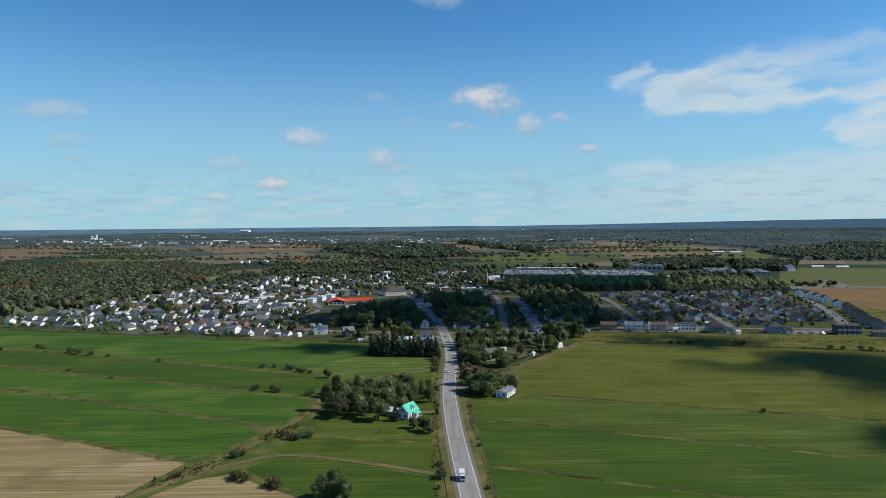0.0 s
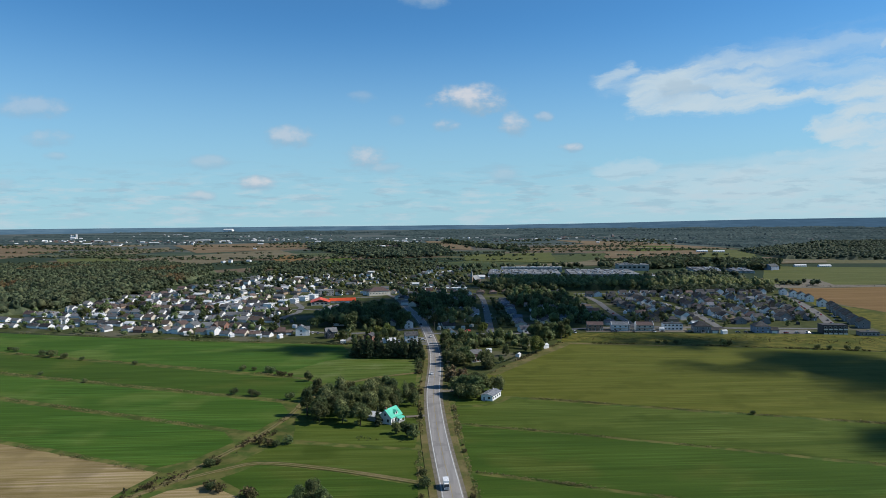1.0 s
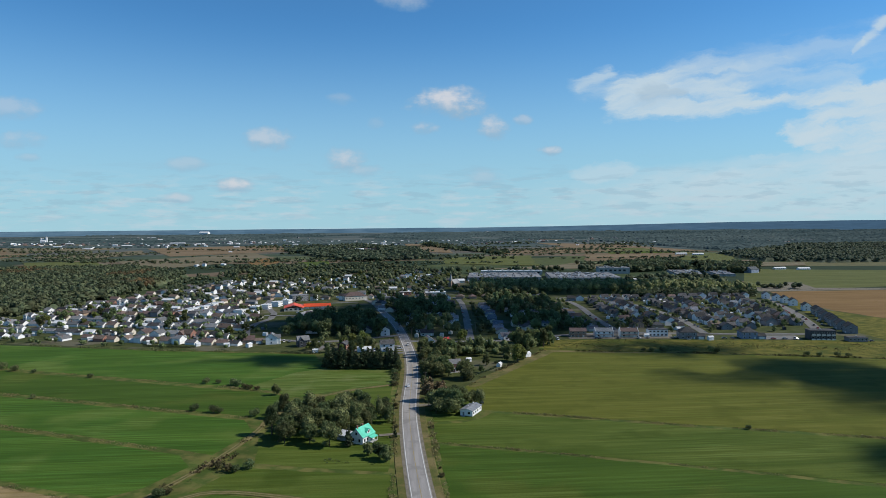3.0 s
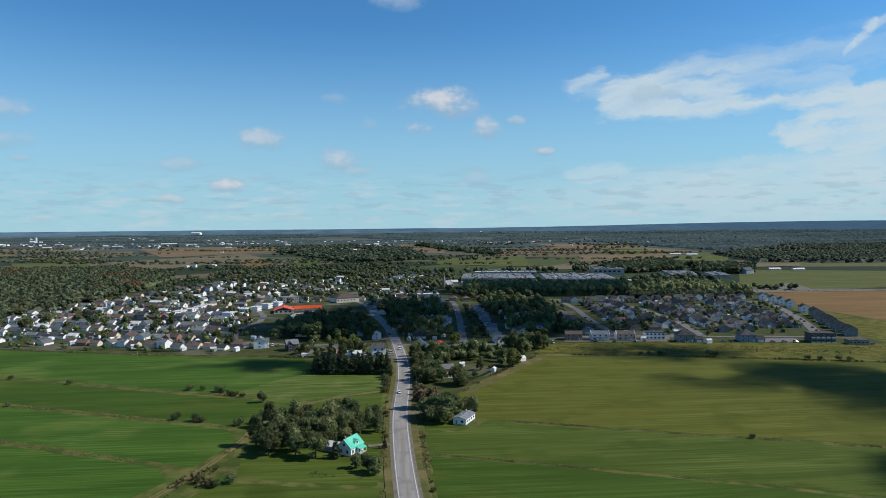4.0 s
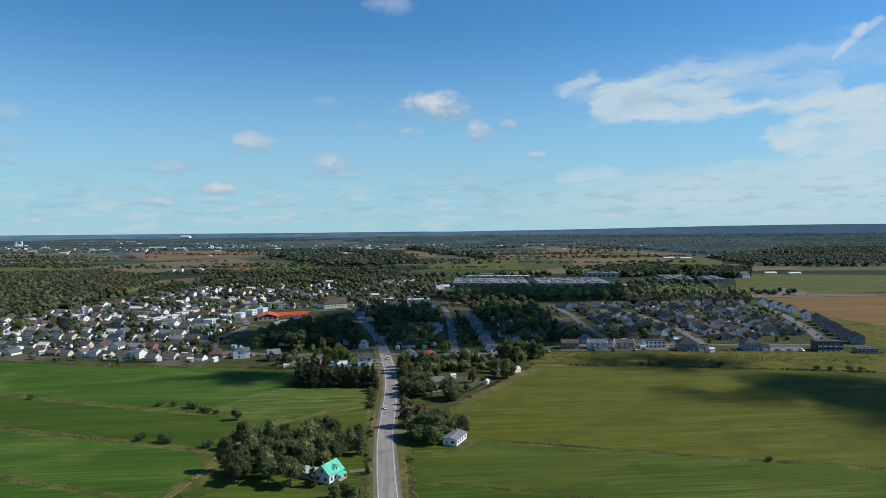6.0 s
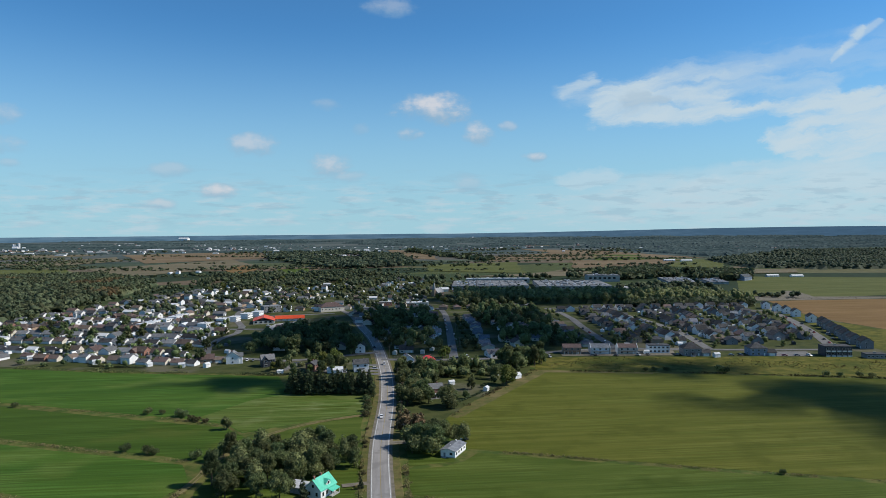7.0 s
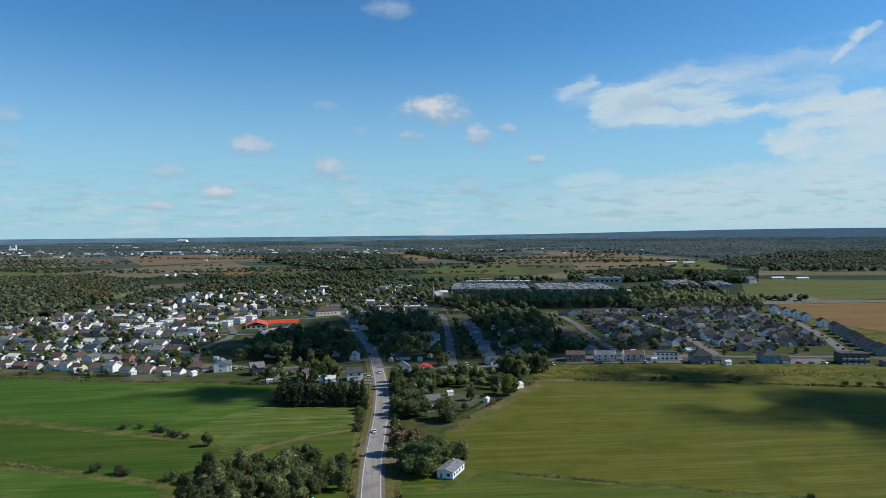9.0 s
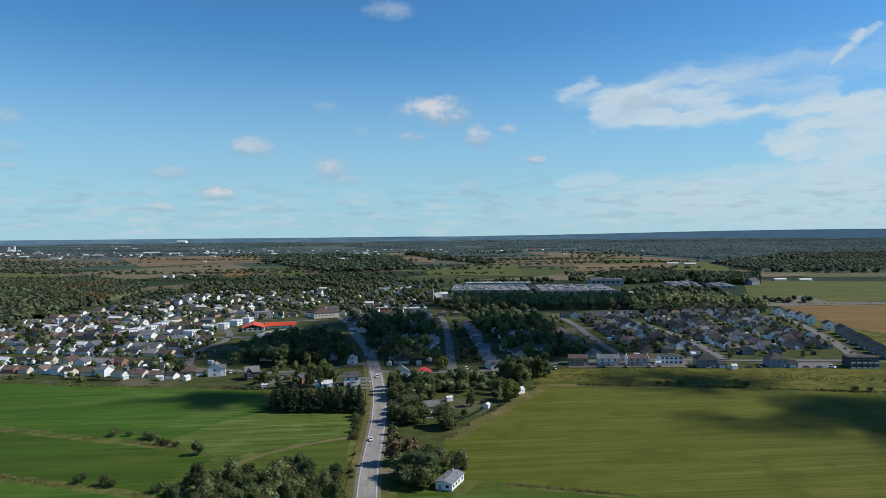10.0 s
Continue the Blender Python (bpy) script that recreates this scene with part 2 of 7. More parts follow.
FIELD_TURN = 21.0       # the strips run 21 degrees south of east
GRAIN = (0.10, 1.0, 1.0)
M = dict(
    crop=surface("crop_green", (0.043, 0.098, 0.010), (0.065, 0.128, 0.015), 0.9, 0.07, 1.6, 0.3, stretch=GRAIN, turn=FIELD_TURN, c=(0.104, 0.156, 0.028), lines=0.42, spec=0.1),
    crop_deep=surface("crop_deep_green", (0.041, 0.080, 0.008), (0.058, 0.104, 0.012), 0.9, 0.09, 1.6, 0.3, stretch=GRAIN, turn=FIELD_TURN, c=(0.080, 0.108, 0.016), lines=0.36, spec=0.1),
    hay=surface("mown_hay_green", (0.062, 0.096, 0.012), (0.092, 0.124, 0.020), 0.9, 0.12, 1.8, 0.3, stretch=GRAIN, turn=FIELD_TURN, c=(0.050, 0.078, 0.008), lines=0.35, spec=0.1),
    ripe=surface("yellowing_crop", (0.092, 0.108, 0.013), (0.124, 0.130, 0.020), 0.9, 0.20, 1.8, 0.3, stretch=(0.07, 1.0, 1.0), turn=FIELD_TURN + 2, c=(0.084, 0.096, 0.011), lines=0.26, spec=0.1),
    stubble=surface("straw_stubble", (0.250, 0.188, 0.082), (0.335, 0.260, 0.122), 0.95, 0.16, 2.2, 0.4, stretch=GRAIN, turn=FIELD_TURN, c=(0.215, 0.165, 0.074), lines=0.5, spec=0.1),
    soil=surface("orange_stubble", (0.178, 0.110, 0.042), (0.232, 0.146, 0.060), 0.95, 0.05, 1.5, 0.2, stretch=GRAIN, turn=100, lines=0.2, spec=0.1),
    ploughed=surface("ploughed_brown", (0.165, 0.120, 0.070), (0.228, 0.168, 0.100), 0.95, 0.02, 0.6, stretch=GRAIN, turn=FIELD_TURN, spec=0.1),
    meadow=surface("rough_meadow", (0.080, 0.090, 0.013), (0.168, 0.150, 0.031), 0.95, 0.14, 1.2, 0.6, c=(0.062, 0.082, 0.013), spec=0.1),
    lawn=surface("lawn", (0.048, 0.063, 0.018), (0.080, 0.090, 0.030), 0.95, 0.10, 1.0, 0.3, c=(0.150, 0.138, 0.095), spec=0.1),
    verge=surface("dry_verge_grass", (0.150, 0.128, 0.046), (0.095, 0.108, 0.030), 0.95, 0.22, 1.4, 0.6, c=(0.205, 0.165, 0.074), spec=0.1),
    track=surface("worn_earth_track", (0.230, 0.188, 0.098), (0.165, 0.148, 0.060), 0.95, 0.4, 3.0, 0.3, spec=0.1),
    asphalt=surface("pale_asphalt", (0.275, 0.260, 0.248), (0.350, 0.332, 0.316), 0.85, 0.5, 6.0, 0.1, stretch=(1.0, 0.05, 1.0), c=(0.235, 0.222, 0.210), spec=0.3),
    # darker than pale_asphalt: village shade is partly put into its colour
    street=surface("village_asphalt", (0.150, 0.147, 0.142), (0.205, 0.200, 0.192), 0.85, 0.2, 4.0, 0.1, spec=0.25),
    gravel=surface("shoulder_gravel", (0.230, 0.205, 0.165), (0.165, 0.150, 0.115), 0.95, 0.35, 5.0, 0.3, spec=0.1),
    paint=surface("white_road_paint", (0.46, 0.46, 0.44), (0.62, 0.62, 0.59), 0.7, 0.6, 4.0),
    yellow=surface("yellow_road_paint", (0.34, 0.26, 0.09), (0.30, 0.25, 0.13), 0.7, 0.6, 4.0),
    bark=surface("bark", (0.070, 0.052, 0.038), (0.120, 0.095, 0.072), 0.95, 2.0, 9.0, 0.4),
    leaf=surface("leaf_green", (0.108, 0.146, 0.056), (0.198, 0.234, 0.096), 0.75, 0.14, 2.0, island=0.30, vary=0.30, translucent=0.40),
    leaf_light=surface("leaf_yellow_green", (0.140, 0.180, 0.042), (0.200, 0.220, 0.058), 0.75, 0.3, 2.0, island=0.30, vary=0.2, translucent=0.40),
    leaf_gold=surface("leaf_autumn", (0.300, 0.225, 0.115), (0.215, 0.185, 0.085), 0.75, 0.3, 2.0, island=0.40, vary=0.25, translucent=0.3),
    needle=surface("needle_green", (0.056, 0.082, 0.040), (0.092, 0.120, 0.056), 0.8, 0.4, 2.0, island=0.40, vary=0.2, translucent=0.3),
    wood_far=surface("woodland_leaf", (0.062, 0.090, 0.048), (0.140, 0.164, 0.082), 0.8, 0.085, 0.6, island=0.42, c=(0.112, 0.118, 0.054), translucent=0.32),
    # darker copy of woodland_leaf with cloud shade put into its colour
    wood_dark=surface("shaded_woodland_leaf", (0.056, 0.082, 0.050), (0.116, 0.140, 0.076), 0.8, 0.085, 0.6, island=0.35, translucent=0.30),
    wood_gold=surface("autumn_woodland_leaf", (0.205, 0.130, 0.060), (0.110, 0.115, 0.055), 0.8, 0.08, 0.6, island=0.35, translucent=0.4),
    # bluish base colour stands in for air haze over the far woods
    wood_blue=surface("woods_haze_blue", (0.044, 0.070, 0.072), (0.082, 0.112, 0.110), 0.95, 0.012, 0.12, island=0.0, stretch=(0.15, 1.0, 1.0), spec=0.02),
    pasture=surface("olive_pasture", (0.088, 0.104, 0.026), (0.125, 0.134, 0.040), 0.9, 0.05, 1.0, stretch=GRAIN, turn=FIELD_TURN, lines=0.4, spec=0.1),
    crop_light=surface("pale_streaked_crop", (0.070, 0.112, 0.016), (0.112, 0.150, 0.030), 0.9, 0.20, 1.6, 0.3, stretch=GRAIN, turn=FIELD_TURN - 4, c=(0.130, 0.160, 0.044), lines=0.7, spec=0.1),
    tan=surface("dull_tan_field", (0.150, 0.130, 0.078), (0.195, 0.165, 0.105), 0.95, 0.02, 0.6, stretch=GRAIN, turn=FIELD_TURN, spec=0.1),
    roof_mid=surface("grey_membrane_roof", (0.150, 0.160, 0.175), (0.270, 0.280, 0.295), 0.9, 0.05, 2.0, spec=0.1),
    weed=surface("dry_shrub", (0.085, 0.092, 0.034), (0.150, 0.120, 0.058), 0.9, 0.4, 2.0, island=0.4, vary=0.3, translucent=0.3),
    straw=surface("straw_grass", (0.330, 0.275, 0.130), (0.190, 0.190, 0.070), 0.9, 0.3, 2.0, island=0.35, translucent=0.35),
    white=surface("white_siding", (0.74, 0.74, 0.73), (0.80, 0.80, 0.79), 0.6, 0.3, 5.0),
    cream=surface("cream_siding", (0.58, 0.53, 0.44), (0.64, 0.59, 0.50), 0.65, 0.3, 5.0),
    grey=surface("grey_siding", (0.22, 0.225, 0.235), (0.29, 0.295, 0.305), 0.7, 0.3, 5.0),
    bluegrey=surface("blue_siding", (0.22, 0.28, 0.38), (0.27, 0.33, 0.43), 0.65, 0.3, 5.0),
    brick=surface("red_brick", (0.27, 0.13, 0.10), (0.36, 0.20, 0.15), 0.85, 0.8, 7.0, 0.2),
    tanbrick=surface("tan_brick", (0.36, 0.25, 0.18), (0.44, 0.33, 0.24), 0.85, 0.8, 7.0, 0.2),
    darkwall=surface("charcoal_siding", (0.050, 0.055, 0.065), (0.075, 0.080, 0.090), 0.6, 0.3, 5.0),
    roof_grey=surface("grey_shingles", (0.165, 0.168, 0.172), (0.250, 0.252, 0.256), 0.6, 0.6, 5.0, 0.3, vary=0.35, spec=0.5),
    roof_dark=surface("dark_shingles", (0.050, 0.051, 0.054), (0.092, 0.092, 0.096), 0.85, 0.6, 5.0, 0.3, vary=0.40, spec=0.15),
    roof_brown=surface("brown_shingles", (0.120, 0.088, 0.075), (0.170, 0.125, 0.105), 0.8, 0.6, 5.0, 0.3, vary=0.25),
    roof_pale=surface("pale_roof", (0.58, 0.59, 0.60), (0.68, 0.69, 0.70), 0.5, 0.4, 4.0),
    roof_orange=surface("orange_red_metal_roof", (0.62, 0.075, 0.022), (0.72, 0.100, 0.034), 0.5, 0.3, 4.0),
    roof_red=surface("red_metal_roof", (0.48, 0.045, 0.050), (0.58, 0.070, 0.070), 0.5, 0.3, 4.0),
    roof_teal=surface("turquoise_metal_roof", (0.085, 0.500, 0.350), (0.120, 0.580, 0.420), 0.45, 0.3, 4.0),
    roof_blue=surface("blue_grey_shingles", (0.130, 0.140, 0.165), (0.205, 0.218, 0.245), 0.9, 0.6, 5.0, 0.3, vary=0.35, spec=0.1),
    concrete=surface("concrete", (0.40, 0.39, 0.37), (0.48, 0.47, 0.45), 0.85, 0.3, 3.0, 0.1),
    glass=surface("dark_window_glass", (0.020, 0.025, 0.032), (0.032, 0.038, 0.046), 0.08, 1.0, 4.0, spec=0.6),
    trim=surface("white_trim", (0.72, 0.72, 0.70), (0.78, 0.78, 0.76), 0.55, 0.5, 5.0),
    tyre=surface("black_rubber", (0.015, 0.015, 0.016), (0.022, 0.022, 0.022), 0.85, 3.0, 20.0),
    carwhite=surface("white_car_paint", (0.78, 0.78, 0.78), (0.80, 0.80, 0.80), 0.25, 0.5, 3.0, spec=0.6),
    cargrey=surface("grey_car_paint", (0.20, 0.21, 0.22), (0.24, 0.25, 0.26), 0.25, 0.5, 3.0, spec=0.6, metal=0.3),
    cardark=surface("dark_car_paint", (0.020, 0.024, 0.035), (0.030, 0.034, 0.045), 0.25, 0.5, 3.0, spec=0.6),
    carred=surface("red_car_paint", (0.36, 0.030, 0.026), (0.40, 0.040, 0.034), 0.25, 0.5, 3.0, spec=0.6),
    pole=surface("weathered_pole_wood", (0.16, 0.13, 0.10), (0.24, 0.20, 0.16), 0.9, 1.5, 8.0),
)


def ground_material():
    """Land cover far and near: fields, scrub and woods as broad irregular parcels."""
    mt = bpy.data.materials.new("land")
    mt.use_nodes = True
    n = Nodes(mt.node_tree)
    vec = n.add("ShaderNodeTexCoord").outputs["Object"]
    mp = n.add("ShaderNodeMapping")
    mp.inputs["Rotation"].default_value = (0, 0, radians(FIELD_TURN))
    mp.inputs["Scale"].default_value = (1.0, 2.6, 1.0)
    n.link(vec, mp.inputs[0])
    vo = n.add("ShaderNodeTexVoronoi", distance="CHEBYCHEV")
    vo.inputs["Scale"].default_value = 0.0021
    n.link(mp.outputs[0], vo.inputs["Vector"])
    sp = n.add("ShaderNodeSeparateColor")
    n.link(vo.outputs["Color"], sp.inputs[0])
    pick = sp.outputs[0]
    cr = n.add("ShaderNodeValToRGB")
    cr.color_ramp.interpolation = "CONSTANT"
    stops = [(0.0, (0.030, 0.048, 0.022)), (0.34, (0.080, 0.098, 0.036)), (0.50, (0.155, 0.118, 0.078)),
             (0.66, (0.034, 0.050, 0.024)), (0.78, (0.130, 0.125, 0.060)), (0.90, (0.052, 0.074, 0.030))]
    el = cr.color_ramp.elements
    el[0].position, el[0].color = stops[0][0], rgb(*stops[0][1])
    el[1].position, el[1].color = stops[1][0], rgb(*stops[1][1])
    for p, cc in stops[2:]:
        e = el.new(p)
        e.color = rgb(*cc)
    n.link(pick, cr.inputs[0])
    g = n.noise(vec, 0.05, 5.0, 0.65)
    gr = n.ramp(g, 0.25, 0.75, 0.62, 1.06)
    col = n.mix(1.0, cr.outputs[0], n.xyz(gr, gr, gr), "MULTIPLY")
    # wooded country beyond, with haze put in as bluish colour by distance
    sx = n.add("ShaderNodeSeparateXYZ")
    n.link(vec, sx.inputs[0])
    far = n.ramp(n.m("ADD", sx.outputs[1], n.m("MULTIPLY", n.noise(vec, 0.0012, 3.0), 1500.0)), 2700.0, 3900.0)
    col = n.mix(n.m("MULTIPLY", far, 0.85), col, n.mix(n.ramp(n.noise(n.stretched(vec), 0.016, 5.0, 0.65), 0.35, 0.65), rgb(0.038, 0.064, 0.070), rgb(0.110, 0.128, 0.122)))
    # close by: dry grass margins
    near = n.ramp(sx.outputs[1], 650.0, 560.0)
    dry = n.mix(n.ramp(n.noise(vec, 0.12, 4.0), 0.4, 0.62), rgb(0.066, 0.100, 0.020), rgb(0.138, 0.136, 0.040))
    dry = n.mix(1.0, dry, n.xyz(gr, gr, gr), "MULTIPLY")
    col = n.mix(near, col, dry)
    p = n.add("ShaderNodeBsdfPrincipled")
    n.link(col, p.inputs["Base Color"])
    p.inputs["Roughness"].default_value = 0.95
    p.inputs["Specular IOR Level"].default_value = 0.1
    out = n.add("ShaderNodeOutputMaterial")
    n.link(p.outputs[0], out.inputs[0])
    return mt


# ---------------------------------------------------------------- mesh helpers


def mesh_ob(name, verts, faces, material, parent=None, label="", smooth=False):
    me = bpy.data.meshes.new(name)
    me.from_pydata([tuple(v) for v in verts], [], faces)
    me.materials.append(material)
    if smooth:
        me.polygons.foreach_set("use_smooth", [True] * len(me.polygons))
    me.update()
    ob = new(name, me)
    if parent is not None:
        ob.parent = parent
    if label:
        tagged(ob, label)
    return ob


class Soup:
    """Vertices and faces gathered for one mesh."""

    def __init__(self):
        self.v, self.f = [], []

    def box(self, x0, x1, y0, y1, z0, z1):
        k = len(self.v)
        self.v += [(x0, y0, z0), (x1, y0, z0), (x1, y1, z0), (x0, y1, z0), (x0, y0, z1), (x1, y0, z1), (x1, y1, z1), (x0, y1, z1)]
        self.f += [tuple(k + i for i in q) for q in ((0, 3, 2, 1), (4, 5, 6, 7), (0, 1, 5, 4), (1, 2, 6, 5), (2, 3, 7, 6), (3, 0, 4, 7))]
        return self

    def poly(self, pts):
        k = len(self.v)
        self.v += [tuple(p) for p in pts]
        self.f.append(tuple(range(k, k + len(pts))))
        return self

    def tube(self, p, q, r0, r1, seg=7):
        p, q = Vector(p), Vector(q)
        ax = (q - p).normalized()
        sx = ax.orthogonal().normalized()
        sy = ax.cross(sx)
        k = len(self.v)
        for c, r in ((p, r0), (q, r1)):
            for i in range(seg):
                a = 2 * math.pi * i / seg
                self.v.append(tuple(c + sx * (math.cos(a) * r) + sy * (math.sin(a) * r)))
        for i in range(seg):
            j = (i + 1) % seg
            self.f.append((k + i, k + j, k + seg + j, k + seg + i))
        self.f.append(tuple(k + seg - 1 - i for i in range(seg)))
        self.f.append(tuple(k + seg + i for i in range(seg)))
        return self

    def make(self, name, material, parent=None, label="", smooth=False):
        return mesh_ob(name, self.v, self.f, material, parent, label, smooth)


def site(x, y, rz=0.0, z=0.0):
    """The pose of a thing that stands at a place of the plan."""
    return pose(x * K, y * K, z, 0, 0, rz)


def thing(name, label, category, group=""):
    return tagged(new(name), label, category, group)


def resample(pts, step):
    out = []
    for (x0, y0), (x1, y1) in zip(pts, pts[1:]):
        k = max(1, int(math.hypot(x1 - x0, y1 - y0) / step))
        out += [(x0 + (x1 - x0) * i / k, y0 + (y1 - y0) * i / k) for i in range(k)]
    return out + [pts[-1]]


def smooth_line(pts, rounds=2):
    for _ in range(rounds):
        nxt = [pts[0]]
        for a, b in zip(pts, pts[1:]):
            nxt += [(0.75 * a[0] + 0.25 * b[0], 0.75 * a[1] + 0.25 * b[1]), (0.25 * a[0] + 0.75 * b[0], 0.25 * a[1] + 0.75 * b[1])]
        pts = nxt + [pts[-1]]
    return pts


def ribbon(name, pts, width, z, material, parent=None, label="", kind="structure", shift=0.0, thick=0.0):
    """A flat band along a line; with thick > 0 it gets a crown and sides."""
    v, f = [], []
    pts = [(x * K, y * K) for x, y in pts]
    for i, (x, y) in enumerate(pts):
        a, b = pts[max(i - 1, 0)], pts[min(i + 1, len(pts) - 1)]
        d = Vector((b[0] - a[0], b[1] - a[1])).normalized()
        nx, ny = d.y, -d.x
        x, y = x + nx * shift, y + ny * shift
        h = width / 2
        v += [(x - nx * (h + thick), y - ny * (h + thick), z - thick), (x - nx * h, y - ny * h, z), (x + nx * h, y + ny * h, z), (x + nx * (h + thick), y + ny * (h + thick), z - thick)]
        if i:
            k = 4 * i
            f += [(k - 4 + j, k - 3 + j, k + 1 + j, k + j) for j in (range(3) if thick else (1,))]
    f = [tuple(reversed(q)) for q in f]
    ob = mesh_ob(name, v, f, material, parent, label)
    if parent is None:
        tagged(ob, label, "", "", kind)
    return ob


# ---------------------------------------------------------------- ground


def land_height(x, y):
    """Height of the land in metres at a place of the plan; bent up far out to fit the view."""
    r = math.hypot(x, y - 50.0)
    if r < 2000.0:
        return 0.0
    # far rim raised so its edge meets the horizon in the camera's view
    az = math.atan2(x, y - 50.0)
    top = 52.0 + 2.5 * noise.noise(Vector((az * 9.0, 2.0, 0.0)))
    return K * top * ((r - 2000.0) / 2290.0) ** 1.5


def build_ground():
    radii = [0, 60, 130, 220, 340, 500, 700, 950, 1250, 1600, 2000, 2250, 2500, 2750, 3000, 3300, 3600, 3900, 4100, 4290]
    seg = 180
    v, f = [(0.0, 50.0 * K, 0.0)], []
    for r in radii[1:]:
        for i in range(seg):
            a = 2 * math.pi * i / seg
            x, y = r * math.sin(a), 50.0 + r * math.cos(a)
            v.append((x * K, y * K, land_height(x, y)))
    for i in range(seg):
        f.append((0, 1 + (i + 1) % seg, 1 + i))
    for k in range(len(radii) - 2):
        b = 1 + k * seg
        for i in range(seg):
            j = (i + 1) % seg
            f.append((b + i, b + j, b + seg + j, b + seg + i))
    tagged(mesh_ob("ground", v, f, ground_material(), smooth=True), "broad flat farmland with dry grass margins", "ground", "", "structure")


build_ground()


def far_hills():
    """Backdrop of wooded hills beyond the plain, highest in the east, all round the horizon; haze is put in as glow."""
    mt = bpy.data.materials.new("hills_haze_glow")
    mt.use_nodes = True
    n = Nodes(mt.node_tree)
    vec = n.add("ShaderNodeTexCoord").outputs["Object"]
    mp = n.add("ShaderNodeMapping")
    mp.inputs["Scale"].default_value = (1.0, 1.0, 9.0)
    n.link(vec, mp.inputs[0])
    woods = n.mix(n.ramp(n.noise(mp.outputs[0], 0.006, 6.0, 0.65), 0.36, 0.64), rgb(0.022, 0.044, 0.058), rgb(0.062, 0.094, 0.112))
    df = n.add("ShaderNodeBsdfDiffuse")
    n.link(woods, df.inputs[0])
    # blue emission added for haze; the woods' colour is blued as well
    haze_glow = n.add("ShaderNodeEmission")
    haze_glow.inputs[0].default_value, haze_glow.inputs[1].default_value = rgb(0.17, 0.33, 0.52), 0.28
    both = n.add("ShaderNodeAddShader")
    n.link(df.outputs[0], both.inputs[0]), n.link(haze_glow.outputs[0], both.inputs[1])
    out = n.add("ShaderNodeOutputMaterial")
    n.link(both.outputs[0], out.inputs[0])
    seg, rows = 720, 5
    v, f = [], []
    for i in range(seg):
        a = 2 * math.pi * i / seg
        b = a if a < math.pi else a - 2 * math.pi
        e = min(max((b - 0.10) / 0.50, 0.0), 1.0)
        # top line shaped to fit the skyline in the camera's view
        top = 87.0 + 25.5 * e * e * (3 - 2 * e) + 2.2 * noise.noise(Vector((b * 14.0, 1.0, 0.0))) + 0.9 * noise.noise(Vector((b * 90.0, 4.0, 0.0)))
        for k in range(rows):
            g = k / (rows - 1)
            r = 4780.0 + 60.0 * g
            v.append((r * math.sin(a), 57.0 + r * math.cos(a), 30.0 + (top - 30.0) * g))
    for i in range(seg):
        j = (i + 1) % seg
        f += [(i * rows + k, j * rows + k, j * rows + k + 1, i * rows + k + 1) for k in range(rows - 1)]
    tagged(mesh_ob("backdrop", v, [tuple(reversed(q)) for q in f], mt, smooth=True), "wooded hills backdrop, haze put in as a blue glow", "hills", "", "structure")


far_hills()


LAYER = [0.0]


def field(name, pts, z, material, label, wobble=0.8, step=6.0):
    """One parcel of land as a flat sheet with a slightly uneven outline."""
    LAYER[0] += 0.005
    z = LAYER[0] + (0.8 if z > 0.5 else 0.0)
    edge = []
    for i in range(len(pts)):
        a, b = pts[i], pts[(i + 1) % len(pts)]
        k = max(1, int(math.hypot(b[0] - a[0], b[1] - a[1]) / step))
        for j in range(k):
            x, y = a[0] + (b[0] - a[0]) * j / k, a[1] + (b[1] - a[1]) * j / k
            w = noise.noise_vector(Vector((x * 0.11, y * 0.11, 0.3))) * wobble
            edge.append(((x + w.x) * K, (y + w.y) * K, z + land_height(x, y)))
    tris = tessellate_polygon([[Vector((p[0], p[1], 0.0)) for p in edge]])
    up = []
    for a, b, c in tris:
        turn = (edge[b][0] - edge[a][0]) * (edge[c][1] - edge[a][1]) - (edge[c][0] - edge[a][0]) * (edge[b][1] - edge[a][1])
        up.append((a, b, c) if turn > 0 else (a, c, b))
    me = bpy.data.meshes.new(name)
    me.from_pydata(edge, [], up)
    me.update()
    me.materials.append(material)
    return tagged(new(name, me), label, "field", "", "structure")
# field strips on the near side of the road's west verge
field("field", [(-330, 349), (-98, 239), (-108, 209), (-150, 120), (-420, 120)], 0.05, M["stubble"], "straw-coloured harvested field with drill lines")
field("field", [(-102, 205), (-89, 223), (-78, 228), (-63, 215), (-50, 205), (-40, 190), (-40, 150), (-140, 120)], 0.05, M["stubble"], "small straw-coloured stubble field beside a track")
field("field", [(-420, 399), (-330, 353), (-100, 244), (-90, 252), (-81, 271), (-88, 284), (-238, 353)], 0.06, M["crop"], "bright green crop strip with paler worn patches")
field("field", [(-420, 445), (-238, 360), (-88, 289), (-76, 283), (-67, 310), (-74, 328), (-276, 412)], 0.06, M["crop"], "green crop strip with drill lines between grassy ditches")
field("field", [(-440, 490), (-276, 419), (-73, 334), (-62, 326), (-52, 352), (-68, 374), (-92, 384), (-283, 465)], 0.06, M["crop_deep"], "deep green crop strip between grassy ditches")
field("field", [(-430, 588), (-380, 570), (-312, 548), (-165, 503), (-62, 480), (-50, 437), (-7, 429), (-9, 391), (-32, 381), (-60, 366), (-70, 381), (-90, 391), (-283, 472), (-430, 532)], 0.06, M["crop"], "broad green field reaching the village gardens")
